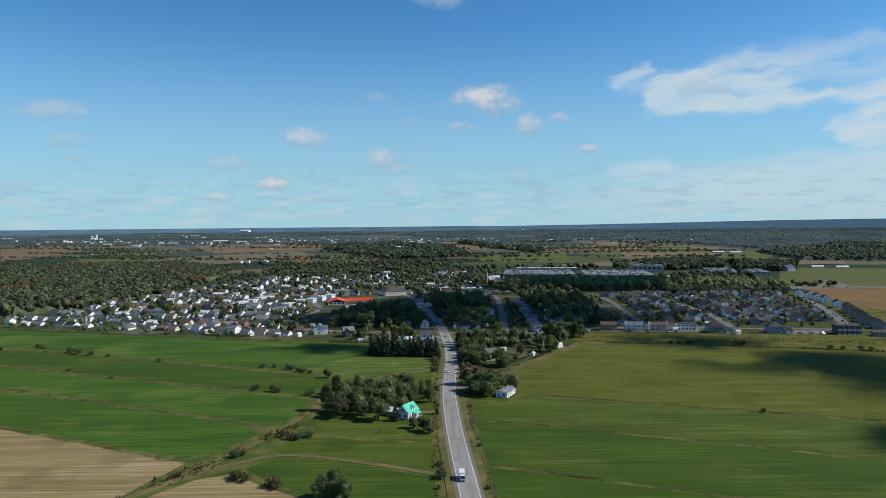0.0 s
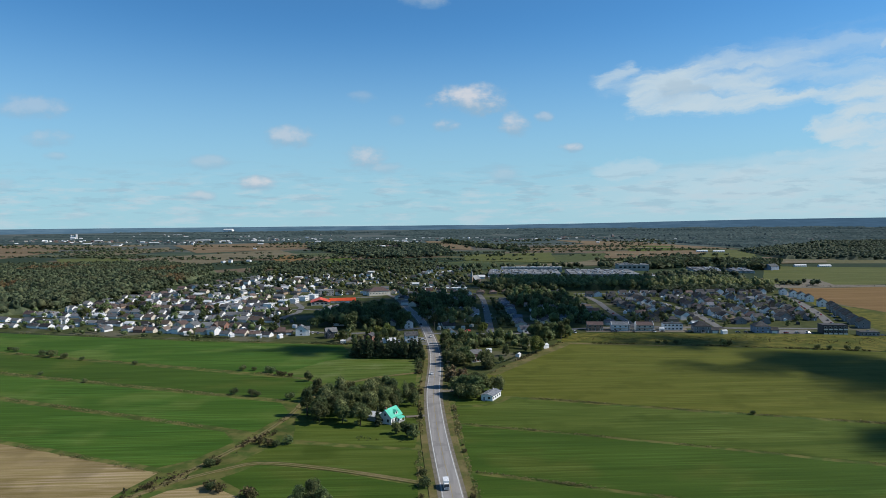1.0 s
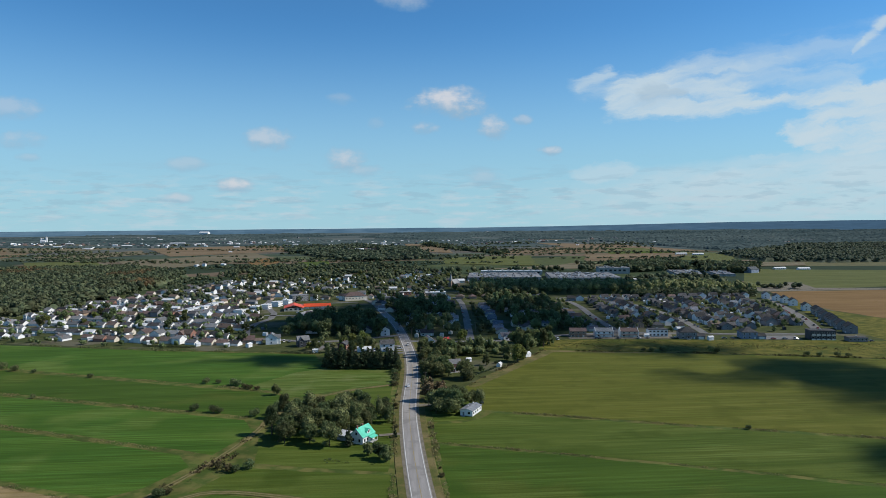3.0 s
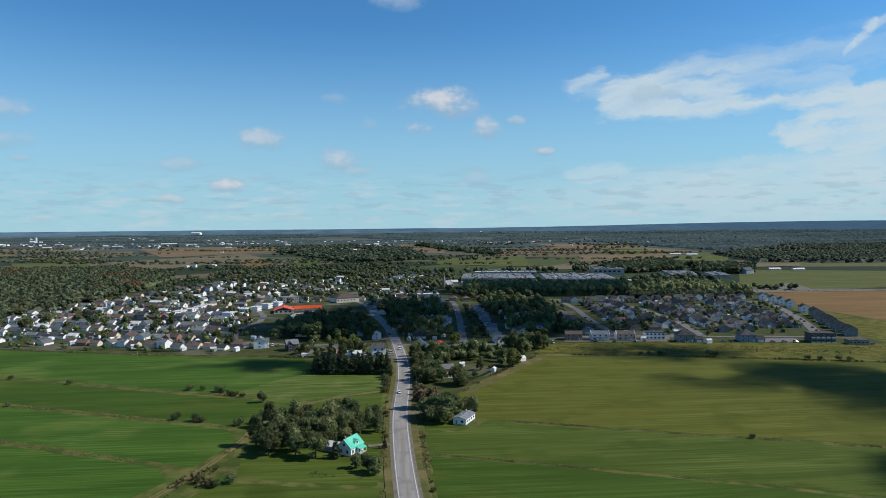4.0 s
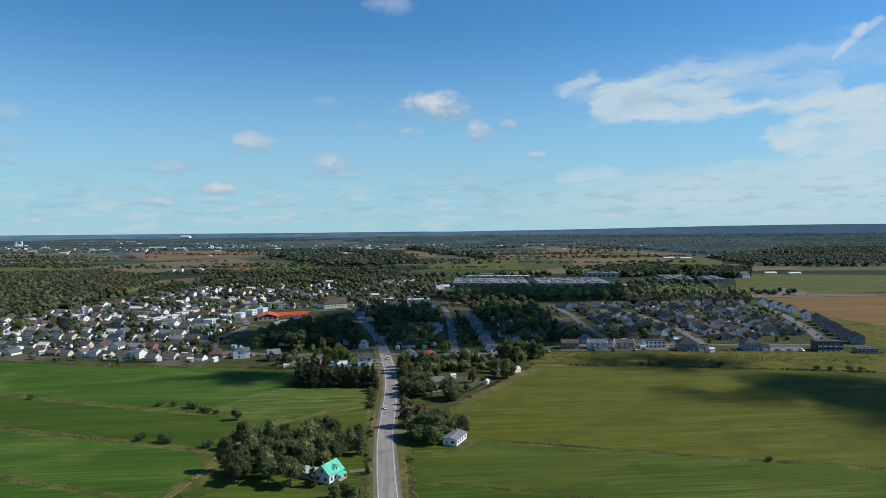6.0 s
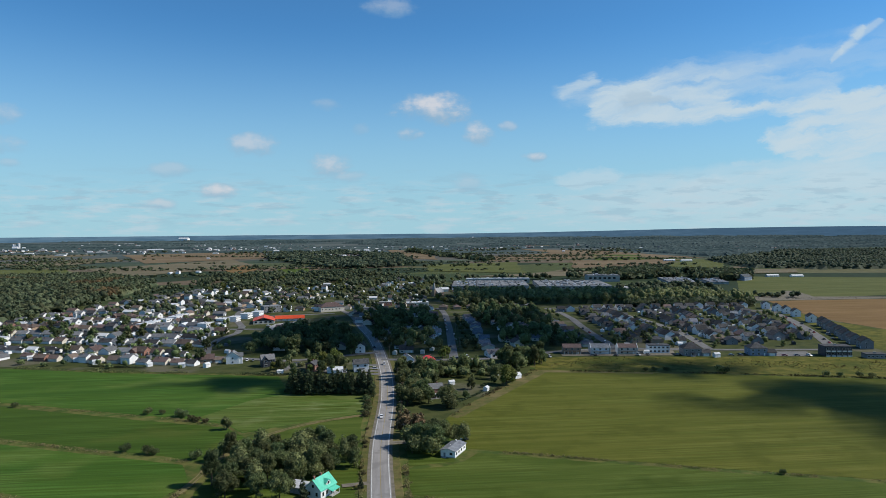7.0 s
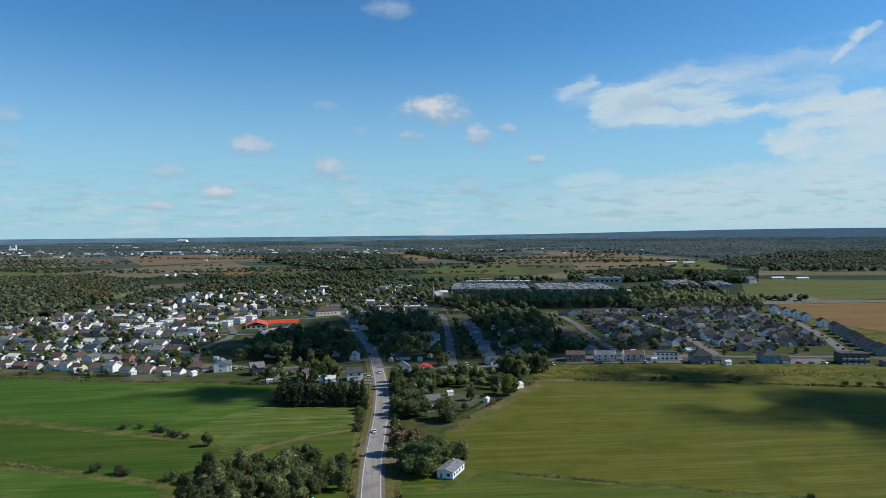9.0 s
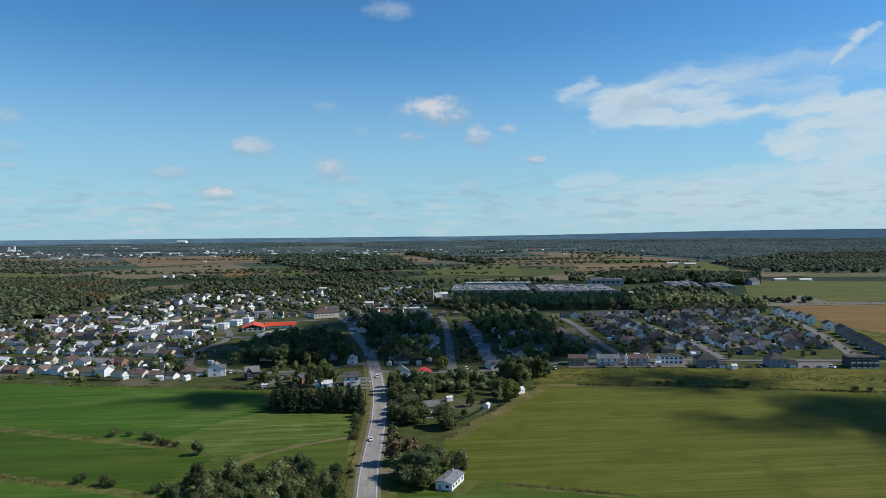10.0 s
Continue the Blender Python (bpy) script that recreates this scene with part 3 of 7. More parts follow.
field("field", [(-9.5, 386), (-32, 375), (-48, 361), (-52, 352), (-46, 340), (-24, 338), (-10, 345)], 0.06, M["hay"], "small green paddock beside the road")
field("field", [(-74, 246), (-65, 249.5), (-35, 239.5), (-9, 227), (-9, 256), (-38, 262), (-60, 268), (-66, 262)], 0.06, M["hay"], "mown green grass beside a wheel track")
field("field", [(-75, 232), (-65, 245), (-35, 235), (-9, 222), (-9, 140), (-34, 150), (-37, 192), (-49, 208), (-62, 219)], 0.06, M["crop_deep"], "green grass field below a wheel track")
field("field", [(-86, 392), (-69, 381), (-60, 367), (-32, 382), (-9, 392), (-7.5, 428), (-48, 436), (-66, 425)], 0.06, M["crop_light"], "paler streaked end of a green field")
field("garden_lawn", [(-62, 300), (-58, 272), (-38, 266), (-10, 259), (-8, 336), (-24, 337), (-44, 338), (-58, 345)], 0.06, M["hay"], "shaded garden lawn round a farmhouse")
# east of the road
field("field", [(10, 231), (88, 198), (160, 160), (160, 40), (12, 60)], 0.06, M["crop_deep"], "green field with faint mowing lines")
field("field", [(8.8, 287), (87, 257), (230, 196), (230, 132), (88, 201), (9.8, 234)], 0.06, M["crop_deep"], "green field strip bounded by pale grass lines")
field("field", [(8.6, 290), (87, 260), (260, 188), (300, 232), (183, 276), (116, 299), (36, 329), (30, 320), (22, 315), (9, 313)], 0.06, M["hay"], "green field strip behind a small bungalow")
field("field", [(33, 334), (116, 303), (183, 280), (320, 226), (420, 380), (286, 425), (198, 451), (94, 474), (86, 466), (45, 405), (29, 378), (31, 350)], 0.06, M["ripe"], "broad yellow-green ripening field with harvest lines")
field("meadow", [(93, 479), (198, 456), (286, 430), (420, 386), (440, 455), (330, 487), (200, 506), (103, 519)], 0.05, M["meadow"], "rough unmown meadow in front of new houses")
field("garden_lawn", [(9, 372), (27, 374), (43, 404), (85, 466), (90, 480), (100, 518), (60, 520), (9, 520)], 0.05, M["lawn"], "shady gardens and lawns behind the roadside trees")
field("garden_lawn", [(9, 316), (26, 320), (33, 334), (30, 350), (27, 372), (9, 370)], 0.05, M["hay"], "mown lawn with a pale bare edge")
field("field_headland", [(30, 381), (34, 377), (48, 397), (98, 470), (160, 458), (161, 461), (93, 478), (86, 468), (45, 406)], 0.07, M["verge"], "pale mown strip along a field corner")
field("village_ground", [(-430, 590), (-312, 553), (-165, 508), (-62, 485), (-46, 481), (-46, 438), (-8, 432), (-8, 522), (105, 523), (330, 490), (440, 458), (470, 760), (300, 1000), (60, 1250), (-260, 1250), (-330, 870), (-385, 690)], 0.03, M["lawn"], "village lawns and gardens")
field("field", [(424, 594), (520, 620), (700, 700), (640, 832), (455, 832), (423, 731), (416, 650)], 0.07, M["soil"], "orange-brown harvested field behind terraced houses")
field("field", [(456, 894), (560, 860), (760, 900), (900, 1150), (640, 1240), (560, 1090)], 0.07, M["pasture"], "olive green pasture beyond the village")
field("field_margin", [(345, 480), (440, 455), (640, 600), (700, 690), (520, 612), (424, 588), (412, 650), (420, 735), (410, 735), (395, 680), (350, 560)], 0.07, M["meadow"], "rough grass margin between terraced houses and a field")
field("dirt_lot", [(432, 842), (455, 836), (640, 836), (660, 850), (540, 872), (566, 950), (552, 955), (500, 890), (452, 892)], 0.08, M["gravel"], "bare earth and rubble strip along a field")
FAR_WEST = [
    ("ploughed", [(-1614, 2526), (-1441, 2800), (-1155, 2203), (-1106, 1725)]), ("tan", [(-853, 1501), (-879, 1916), (-693, 1708), (-649, 1394)]),
    ("tan", [(-734, 1830), (-475, 2278), (-322, 1873), (-529, 1430)]), ("ploughed", [(-941, 2630), (-503, 2886), (-367, 2381), (-677, 2080)]),
    ("soil", [(-377, 1760), (-368, 1954), (-291, 1686), (-303, 1435)]), ("hay", [(-240, 1675), (-177, 1720), (-140, 1428), (-202, 1399)]),
    ("tan", [(-1100, 2131), (-915, 2499), (-804, 2243), (-916, 1861)]), ("ploughed", [(-318, 2558), (-162, 2829), (-151, 2625), (-260, 2408)])]
FAR_EAST = [
    ("pasture", [(114, 1822), (370, 1907), (290, 1416), (102, 1540)]), ("ploughed", [(314, 2245), (743, 2579), (665, 2070), (304, 2002)]),
    ("ploughed", [(574, 2817), (835, 2593), (968, 1985), (656, 2153)]), ("ploughed", [(18, 2965), (182, 2651), (170, 2110), (60, 2304)]),
    ("hay", [(686, 2314), (825, 2264), (871, 1870), (596, 1858)]), ("tan", [(542, 3345), (777, 3382), (757, 2971), (490, 3030)]),
    ("tan", [(746, 1470), (858, 1407), (800, 1313), (664, 1299)]),
    ("ploughed", [(430, 1560), (643, 1600), (868, 1950), (536, 1960)]), ("pasture", [(655, 1590), (749, 1487), (948, 1859), (880, 1940)]), ("tan", [(150, 1330), (420, 1300), (425, 1540), (300, 1400)])]
FAR_WEST += [("tan", [(-1640, 2900), (-1309, 3000), (-1024, 2600), (-1255, 2300)]), ("pasture", [(-964, 1823), (-792, 1833), (-672, 1615), (-827, 1570)])]
for mk, quad in FAR_WEST + FAR_EAST:
    field("field", quad, 1.0, M[mk], "distant flat field beyond the village", 14.0, 60.0)

# ---------------------------------------------------------------- roads
ROAD = [(8.5, -80), (6.0, 80), (3.6, 160), (1.9, 215), (0.2, 250), (-1.0, 290), (-1.4, 335), (0.1, 368), (1.9, 402), (2.6, 435), (2.4, 468), (0.9, 502), (-0.7, 530), (-2.6, 560), (-6.5, 605), (-11.5, 640), (-16.5, 670), (-23, 715), (-31, 770), (-42, 810)]
road_line = resample(smooth_line(ROAD, 2), 6.0)
ribbon("verge", road_line[:100], 16.5, 0.24, M["verge"], label="dry grassy roadside verge", thick=0.2)
ribbon("road_shoulder", road_line[:102], 10.6, 0.28, M["gravel"], label="gravel shoulder of the county road")
# the road's far end, given the darker asphalt where it runs in shade
ribbon("street", road_line[101:], 6.8, 0.34, M["street"], label="grey main street through the village", thick=0.05)
road = ribbon("road", road_line[:102], 7.9, 0.34, M["asphalt"], label="pale worn asphalt two-lane county road", thick=0.05)
for off in (-3.5, 3.5):
    ribbon("edge_line", road_line[:101], 0.28, 0.355, M["paint"], road, "white edge line", shift=off)
ribbon("centre_line", road_line[:101], 0.22, 0.355, M["yellow"], road, "faded yellow centre line")


STREET_POINTS = [(x, y, 6.2) for x, y in road_line if 340 < y < 535] + [(x, y, 4.4) for x, y in road_line if y >= 535]


def street(pts, width, label="grey asphalt village street"):
    line = resample(smooth_line(pts, 1), 12.0)
    STREET_POINTS.extend((x, y, width / 2 + 4.5) for x, y in resample(line, 4.0))
    ribbon("street", line, width, 0.36, M["street"], label=label, thick=0.04)


street([(-42, 808), (-50, 860)], 7)
street([(-1, 524), (47, 516), (98, 520), (122, 540), (176, 542), (215, 533), (250, 526), (300, 520), (318, 516)], 7)
street([(47, 512), (53, 590), (60, 680), (66, 790), (60, 830), (-40, 800)], 7)
street([(168, 542), (173, 629), (186, 735), (180, 800)], 7.5)
street([(231, 530), (246, 608), (248, 676), (242, 737), (230, 800)], 7.5)
street([(314, 512), (350, 590), (383, 676), (400, 735), (440, 815)], 9)
street([(180, 800), (290, 790), (400, 740)], 7)
street([(-88, 538), (-135, 556), (-190, 583), (-300, 618), (-400, 650)], 7)
street([(-88, 538), (-60, 525), (-4, 552)], 7)
street([(-135, 612), (-200, 640), (-330, 682)], 7)
street([(-30, 690), (-120, 678), (-220, 715), (-360, 760)], 7)
street([(-50, 790), (-150, 770), (-260, 800), (-360, 845)], 7)
street([(-120, 540), (-135, 612), (-120, 678), (-150, 770), (-160, 900)], 7)


field("parking_lot", [(122, 520), (200, 512), (200, 518), (206, 536), (124, 540)], 0.1, M["gravel"], "pale paved lot round low terraces", 0.5)
field("parking_lot", [(262, 500), (288, 496), (292, 514), (264, 518)], 0.1, M["street"], "asphalt car park beside an apartment block", 0.5)
field("driveway", [(-66, 497), (-60, 495), (-52, 522), (-58, 524)], 0.1, M["street"], "grey driveway beside a dark house", 0.3)
field("driveway", [(-38, 486), (-22, 484), (-20, 492), (-37, 496)], 0.1, M["street"], "grey yard between roadside houses", 0.3)


def track(pts, label, w=0.7, gap=1.7):
    line = resample(smooth_line(pts, 2), 4.0)
    ribbon("verge", line, gap + 1.3, 0.21, M["verge"], label="dry grass along a field track", thick=0.15)
    t = ribbon("field_track", line, w, 0.23, M["track"], label=label, shift=-gap / 2)
    ribbon("wheel_rut", line, w, 0.23, M["track"], t, shift=gap / 2)


track([(-106, 206), (-92, 229), (-77, 240), (-65.4, 248), (-35, 237.6), (-8, 224.5)], "pale double wheel track through grass")
track([(-92, 229), (-83, 250), (-72, 278), (-64, 314), (-64.6, 328), (-49, 363), (-32, 378), (-8.7, 388.5)], "pale earth field track between crops")
ribbon("driveway", [(0, 344), (12, 345)], 5, 0.31, M["gravel"], label="gravel driveway of a bungalow")
ribbon("driveway", [(-1, 302), (-14, 300)], 3.5, 0.31, M["gravel"], label="gravel driveway of the farmhouse")
for dy in (496, 487, 478, 505):
    ribbon("driveway", [(-2, dy), (-14, dy + 1)], 5.5, 0.31, M["street"], label="paved driveway of a roadside building")
ribbon("driveway", [(2, 470), (16, 471)], 5.0, 0.31, M["street"], label="paved driveway under roadside trees")

# ---------------------------------------------------------------- houses


def two_tone(name, verts, faces, mats, idx, parent):
    ob = mesh_ob(name, verts, faces, mats[0], parent)
    ob.data.materials.append(mats[1])
    ob.data.polygons.foreach_set("material_index", idx)
    return ob


def window(parent, x, y, z, w, h, nx, ny, name="window"):
    """A framed pane set on a wall whose outward normal is (nx, ny)."""
    s = Soup()
    s.box(-w / 2 - 0.1, w / 2 + 0.1, -0.06, 0.02, -h / 2 - 0.1, h / 2 + 0.1)
    s.box(-w / 2, w / 2, -0.09, -0.065, -h / 2, h / 2)
    a = math.atan2(nx, -ny)
    c, sn = math.cos(a), math.sin(a)
    vs = [(x + c * px - sn * py, y + sn * px + c * py, z + pz) for px, py, pz in s.v]
    return two_tone(name, vs, s.f, (M["trim"], M["glass"]), [0] * 6 + [1] * 6, parent)


def gable_walls(w, d, h, rise, foot=0.25):
    """Walls with gable ends at x = -w/2 and w/2; the ridge runs along x."""
    x, y = w / 2, d / 2
    v = [(-x, -y, -foot), (x, -y, -foot), (x, y, -foot), (-x, y, -foot), (-x, -y, h), (x, -y, h), (x, y, h), (-x, y, h), (-x, 0, h + rise), (x, 0, h + rise)]
    f = [(3, 2, 1, 0), (0, 1, 5, 4), (2, 3, 7, 6), (1, 2, 6, 9, 5), (3, 0, 4, 8, 7), (4, 5, 9, 8), (6, 7, 8, 9)]
    return v, f


def gable_roof(w, d, h, rise, over=0.45, th=0.22):
    k = rise / (d / 2)
    x, y = w / 2 + over, d / 2 + over
    lo, hi = h - over * k + 0.05, h + rise + 0.05
    v = []
    for dz in (0.0, th):
        v += [(-x, -y, lo + dz), (x, -y, lo + dz), (x, 0, hi + dz), (-x, 0, hi + dz), (x, y, lo + dz), (-x, y, lo + dz)]
    f = [(6, 7, 8, 9), (9, 8, 10, 11), (3, 2, 1, 0), (5, 4, 2, 3), (0, 1, 7, 6), (4, 5, 11, 10), (1, 2, 8, 7), (2, 4, 10, 8), (3, 0, 6, 9), (5, 3, 9, 11)]
    return v, f


def hip_roof(w, d, h, rise, over=0.45, th=0.2):
    x, y = w / 2 + over, d / 2 + over
    r = max(w / 2 - d / 2, 0.3)
    v = [(-x, -y, h), (x, -y, h), (x, y, h), (-x, y, h), (-x, -y, h + th), (x, -y, h + th), (x, y, h + th), (-x, y, h + th), (-r, 0, h + th + rise), (r, 0, h + th + rise)]
    f = [(3, 2, 1, 0), (0, 1, 5, 4), (1, 2, 6, 5), (2, 3, 7, 6), (3, 0, 4, 7), (4, 5, 9, 8), (5, 6, 9), (6, 7, 8, 9), (7, 4, 8)]
    return v, f


def chimney(parent, x, y, z, mat="brick"):
    s = Soup().box(x - 0.35, x + 0.35, y - 0.35, y + 0.35, z - 1.2, z + 0.9).box(x - 0.42, x + 0.42, y - 0.42, y + 0.42, z + 0.9, z + 1.02)
    return s.make("chimney", M[mat], parent)


def make_house(name, label, w, d, h, rise, wall, roof, storeys=1, hip=False, garage=0.0, cross=False, stack=True, porch=False, category="house", sides=True, lean=False):
    """A house whose front looks to -y, with its ridge along x."""
    e = thing(name, label, category)
    if hip:
        s = Soup().box(-w / 2, w / 2, -d / 2, d / 2, -0.25, h)
        s.make("wall", M[wall], e)
        rf = mesh_ob("roof", *hip_roof(w, d, h, rise), M[roof], e)
    else:
        mesh_ob("wall", *gable_walls(w, d, h, rise), M[wall], e)
        rf = mesh_ob("roof", *gable_roof(w, d, h, rise), M[roof], e)
    if stack:
        chimney(rf, w * 0.22, d * 0.12, h + rise * 0.8)
    if cross:
        # a front wing with its own gable
        ww, wd = w * 0.42, 2.4
        v, f = gable_walls(wd + d / 2, ww, h, rise * 0.72)
        turn = lambda p: (-p[1] + -w * 0.22, p[0] - d / 2 + (d / 2 - wd) / 2, p[2])
        mesh_ob("wing", [turn(p) for p in v], f, M[wall], e)
        v, f = gable_roof(wd + d / 2, ww, h, rise * 0.72)
        mesh_ob("wing_roof", [turn(p) for p in v], f, M[roof], e)
        window(e, -w * 0.22, -d / 2 - wd, 1.6, 1.8, 1.3, 0, -1)
        if storeys > 1:
            window(e, -w * 0.22, -d / 2 - wd, 4.3, 1.5, 1.2, 0, -1)
    lv = h / storeys
    for k in range(storeys):
        z = lv * k + lv * 0.55
        n = max(2, int(w / 4.0))
        for i in range(n):
            x = -w / 2 + w * (i + 0.5) / n
            if not (cross and x < 0) and not (k == 0 and i == n - 1) and not (lean and 0 < i < n - 1):
                window(e, x, -d / 2, z, 1.4, 1.2, 0, -1)
        if lean:
            window(e, w / 2, 0.0, z, 1.2, 1.1, 1, 0)
        elif sides:
            window(e, w / 2, -d * 0.1, z, 1.2, 1.1, 1, 0)
            window(e, -w / 2, 0.0, z, 1.2, 1.1, -1, 0)
            window(e, w * 0.2, d / 2, z, 1.6, 1.2, 0, 1)
    dx = w / 2 - w * 0.5 / max(2, int(w / 4.0))
    Soup().box(dx - 0.5, dx + 0.5, -d / 2 - 0.06, -d / 2 + 0.03, -0.05, 2.05).make("door", M["trim"], e)
    if garage:
        g = garage
        v, f = gable_walls(6.4, g, 2.7, g * 0.22)
        put = lambda p: (p[0] + w / 2 + 3.2, p[1] + (g - d) / 2 - 1.0, p[2])
        gb = mesh_ob("garage", [put(p) for p in v], f, M[wall], e)
        v, f = gable_roof(6.4, g, 2.7, g * 0.22)
        mesh_ob("garage_roof", [put(p) for p in v], f, M[roof], gb)
        Soup().box(w / 2 + 1.0, w / 2 + 5.2, -d / 2 - 1.08, -d / 2 - 0.97, 0.0, 2.2).make("garage_door", M["trim"], gb)
    if porch:
        s = Soup().box(-1.8, 1.8, -d / 2 - 2.2, -d / 2, -0.25, 0.35)
        p = s.make("porch", M["concrete"], e)
        Soup().box(-2.0, 2.0, -d / 2 - 2.4, -d / 2 - 0.02, 2.5, 2.7).make("porch_roof", M[roof], p)
        for px in (-1.7, 1.7):
            Soup().box(px - 0.08, px + 0.08, -d / 2 - 2.15, -d / 2 - 2.0, 0.35, 2.5).make("post", M["trim"], p)
    return e


class Stock:
    """Builds a thing once and sets further copies of it."""

    def __init__(self, make):
        self.make, self.first = make, None

    def put(self, x, y, rz=0.0, s=1.0, z=0.0, sz=None):
        m = site(x, y, rz, z) @ Matrix.Diagonal((s, s, sz or s, 1))
        if self.first is None:
            self.first = self.make()
            self.first.matrix_basis = m
            return self.first
        keep = self.first.scale.copy()
        self.first.scale = (1, 1, 1)
        ob = copy_thing(self.first, m)
        self.first.scale = keep
        return ob


HOUSES = dict(
    white_bungalow=Stock(lambda: make_house("bungalow", "white-sided bungalow with a grey shingle gable roof", 12.0, 9.0, 2.7, 2.7, "white", "roof_grey", lean=True)),
    # the pale roof is partly sky glare put into the colour
    white_pale=Stock(lambda: make_house("bungalow", "white-sided bungalow with a pale, glare-bright roof", 11.0, 8.5, 3.0, 2.0, "white", "roof_pale", stack=False, lean=True)),
    brick_small=Stock(lambda: make_house("bungalow", "brick bungalow with brown roof and white gable", 10.0, 8.5, 3.2, 3.0, "cream", "roof_brown", stack=False, lean=True)),
    white_dark=Stock(lambda: make_house("bungalow", "white-sided bungalow with a dark shingle roof and garage", 11.5, 9.0, 2.8, 2.7, "white", "roof_dark", garage=7.0, lean=True)),
    cream_brown=Stock(lambda: make_house("bungalow", "cream-sided bungalow with a brown shingle roof", 12.0, 9.5, 2.8, 2.9, "cream", "roof_brown", lean=True)),
    brick_brown=Stock(lambda: make_house("house", "red brick house with a brown roof and front gable", 12.0, 9.0, 3.6, 3.0, "brick", "roof_brown", cross=True, lean=True)),
    tan_hip=Stock(lambda: make_house("house", "tan brick house with a grey-brown hipped roof", 13.0, 9.5, 3.4, 2.6, "tanbrick", "roof_brown", hip=True, garage=7.0, lean=True)),
    white_two=Stock(lambda: make_house("house", "white two-storey house with a grey gable roof", 9.5, 8.5, 5.6, 2.6, "white", "roof_grey", 2, cross=True, lean=True)),
    grey_two=Stock(lambda: make_house("house", "grey-sided two-storey house with a dark roof", 9.5, 9.0, 5.6, 2.6, "grey", "roof_dark", 2, garage=7.0, lean=True)),
    semi=Stock(lambda: make_house("semi_detached_house", "semi-detached house, white siding and dark gable roof", 10.0, 11.0, 4.6, 3.2, "white", "roof_dark", 2, cross=True, stack=False, lean=True)),
    semi_grey=Stock(lambda: make_house("semi_detached_house", "semi-detached house, grey siding and dark gable roof", 10.0, 11.0, 4.4, 3.2, "grey", "roof_dark", 2, stack=False, lean=True)),
    semi_tan=Stock(lambda: make_house("semi_detached_house", "semi-detached house, tan brick and dark gable roof", 10.0, 10.5, 4.2, 3.2, "tanbrick", "roof_dark", 2, cross=True, stack=False, lean=True)),
    semi_brown=Stock(lambda: make_house("semi_detached_house", "semi-detached house, cream gable and brown roof", 9.5, 11.0, 4.2, 3.0, "tanbrick", "roof_brown", 2, stack=False, lean=True)),
    semi_white=Stock(lambda: make_house("semi_detached_house", "semi-detached house, white gable end and dark roof", 9.5, 10.5, 4.6, 3.2, "white", "roof_dark", 2, stack=False, lean=True)),
    blue_roof=Stock(lambda: make_house("bungalow", "small bungalow with a blue-grey roof under trees", 9.5, 11.0, 2.9, 2.2, "cream", "roof_blue", stack=False, lean=True)),
)


def far_house(label, w, d, h, rise, wall, roof, hip=False, panes=True, name="village_house", category="house"):
    e = thing(name, label, category)
    if hip:
        Soup().box(-w / 2, w / 2, -d / 2, d / 2, -0.25, h).make("wall", M[wall], e)
        mesh_ob("roof", *hip_roof(w, d, h, rise), M[roof], e)
    else:
        mesh_ob("wall", *gable_walls(w, d, h, rise), M[wall], e)
        mesh_ob("roof", *gable_roof(w, d, h, rise), M[roof], e)
    if not panes:
        return e
    for x in (-w * 0.25, w * 0.25):
        window(e, x, -d / 2, h * 0.55, 1.5, 1.3, 0, -1)
    window(e, w / 2, 0, h * 0.55, 1.5, 1.3, 1, 0)
    return e


HOUSES.update(
    far_white=Stock(lambda: far_house("white house with a grey roof among trees", 11.5, 8.5, 3.4, 2.2, "white", "roof_grey")),
    # sun glare is put into the pale roof colour
    far_pale=Stock(lambda: far_house("white house with a pale sunlit roof", 12.0, 8.5, 3.2, 1.8, "white", "roof_pale")),
    far_tall=Stock(lambda: far_house("tall white house among village trees", 9.0, 8.5, 6.0, 2.6, "white", "roof_grey")),
    far_cream=Stock(lambda: far_house("cream house with a brown roof among trees", 12.0, 9.0, 3.4, 2.4, "cream", "roof_brown")),
    far_dark=Stock(lambda: far_house("brick house with a dark hipped roof", 12.0, 9.5, 3.4, 2.6, "tanbrick", "roof_dark", True)),
    estate_white=Stock(lambda: far_house("white house with a charcoal roof in the estate", 9.5, 9.5, 3.6, 3.0, "white", "roof_dark")),
    estate_grey=Stock(lambda: far_house("grey house with a charcoal roof in the estate", 10.0, 9.0, 3.4, 2.8, "grey", "roof_dark")),
    estate_tan=Stock(lambda: far_house("tan brick house with a charcoal roof in the estate", 10.0, 9.5, 3.4, 2.8, "tanbrick", "roof_dark")),
    estate_tall=Stock(lambda: far_house("tall white-gabled house in the estate", 8.0, 9.0, 5.0, 3.2, "white", "roof_blue")),
    old_white=Stock(lambda: far_house("white house with a grey roof in the old village", 11.0, 8.5, 3.2, 2.4, "white", "roof_grey", False, False)),
    # another roof coloured pale for sun glare
    old_pale=Stock(lambda: far_house("cream house with a pale sunlit roof", 13.0, 8.5, 3.0, 1.8, "cream", "roof_pale", False, False)),
    old_tall=Stock(lambda: far_house("tall white house with a dark roof", 8.5, 8.0, 5.4, 2.6, "white", "roof_dark", False, False)),
    old_brown=Stock(lambda: far_house("cream house with a brown roof in the old village", 12.0, 9.0, 3.2, 2.6, "cream", "roof_brown", False, False)),
    old_grey=Stock(lambda: far_house("grey house with a wide grey roof", 14.0, 9.5, 3.2, 2.4, "grey", "roof_grey", False, False)),
    old_dark=Stock(lambda: far_house("brick house with a dark roof in the old village", 12.0, 9.5, 3.2, 2.8, "tanbrick", "roof_dark", True, False)),
)
rng = random.Random(7)


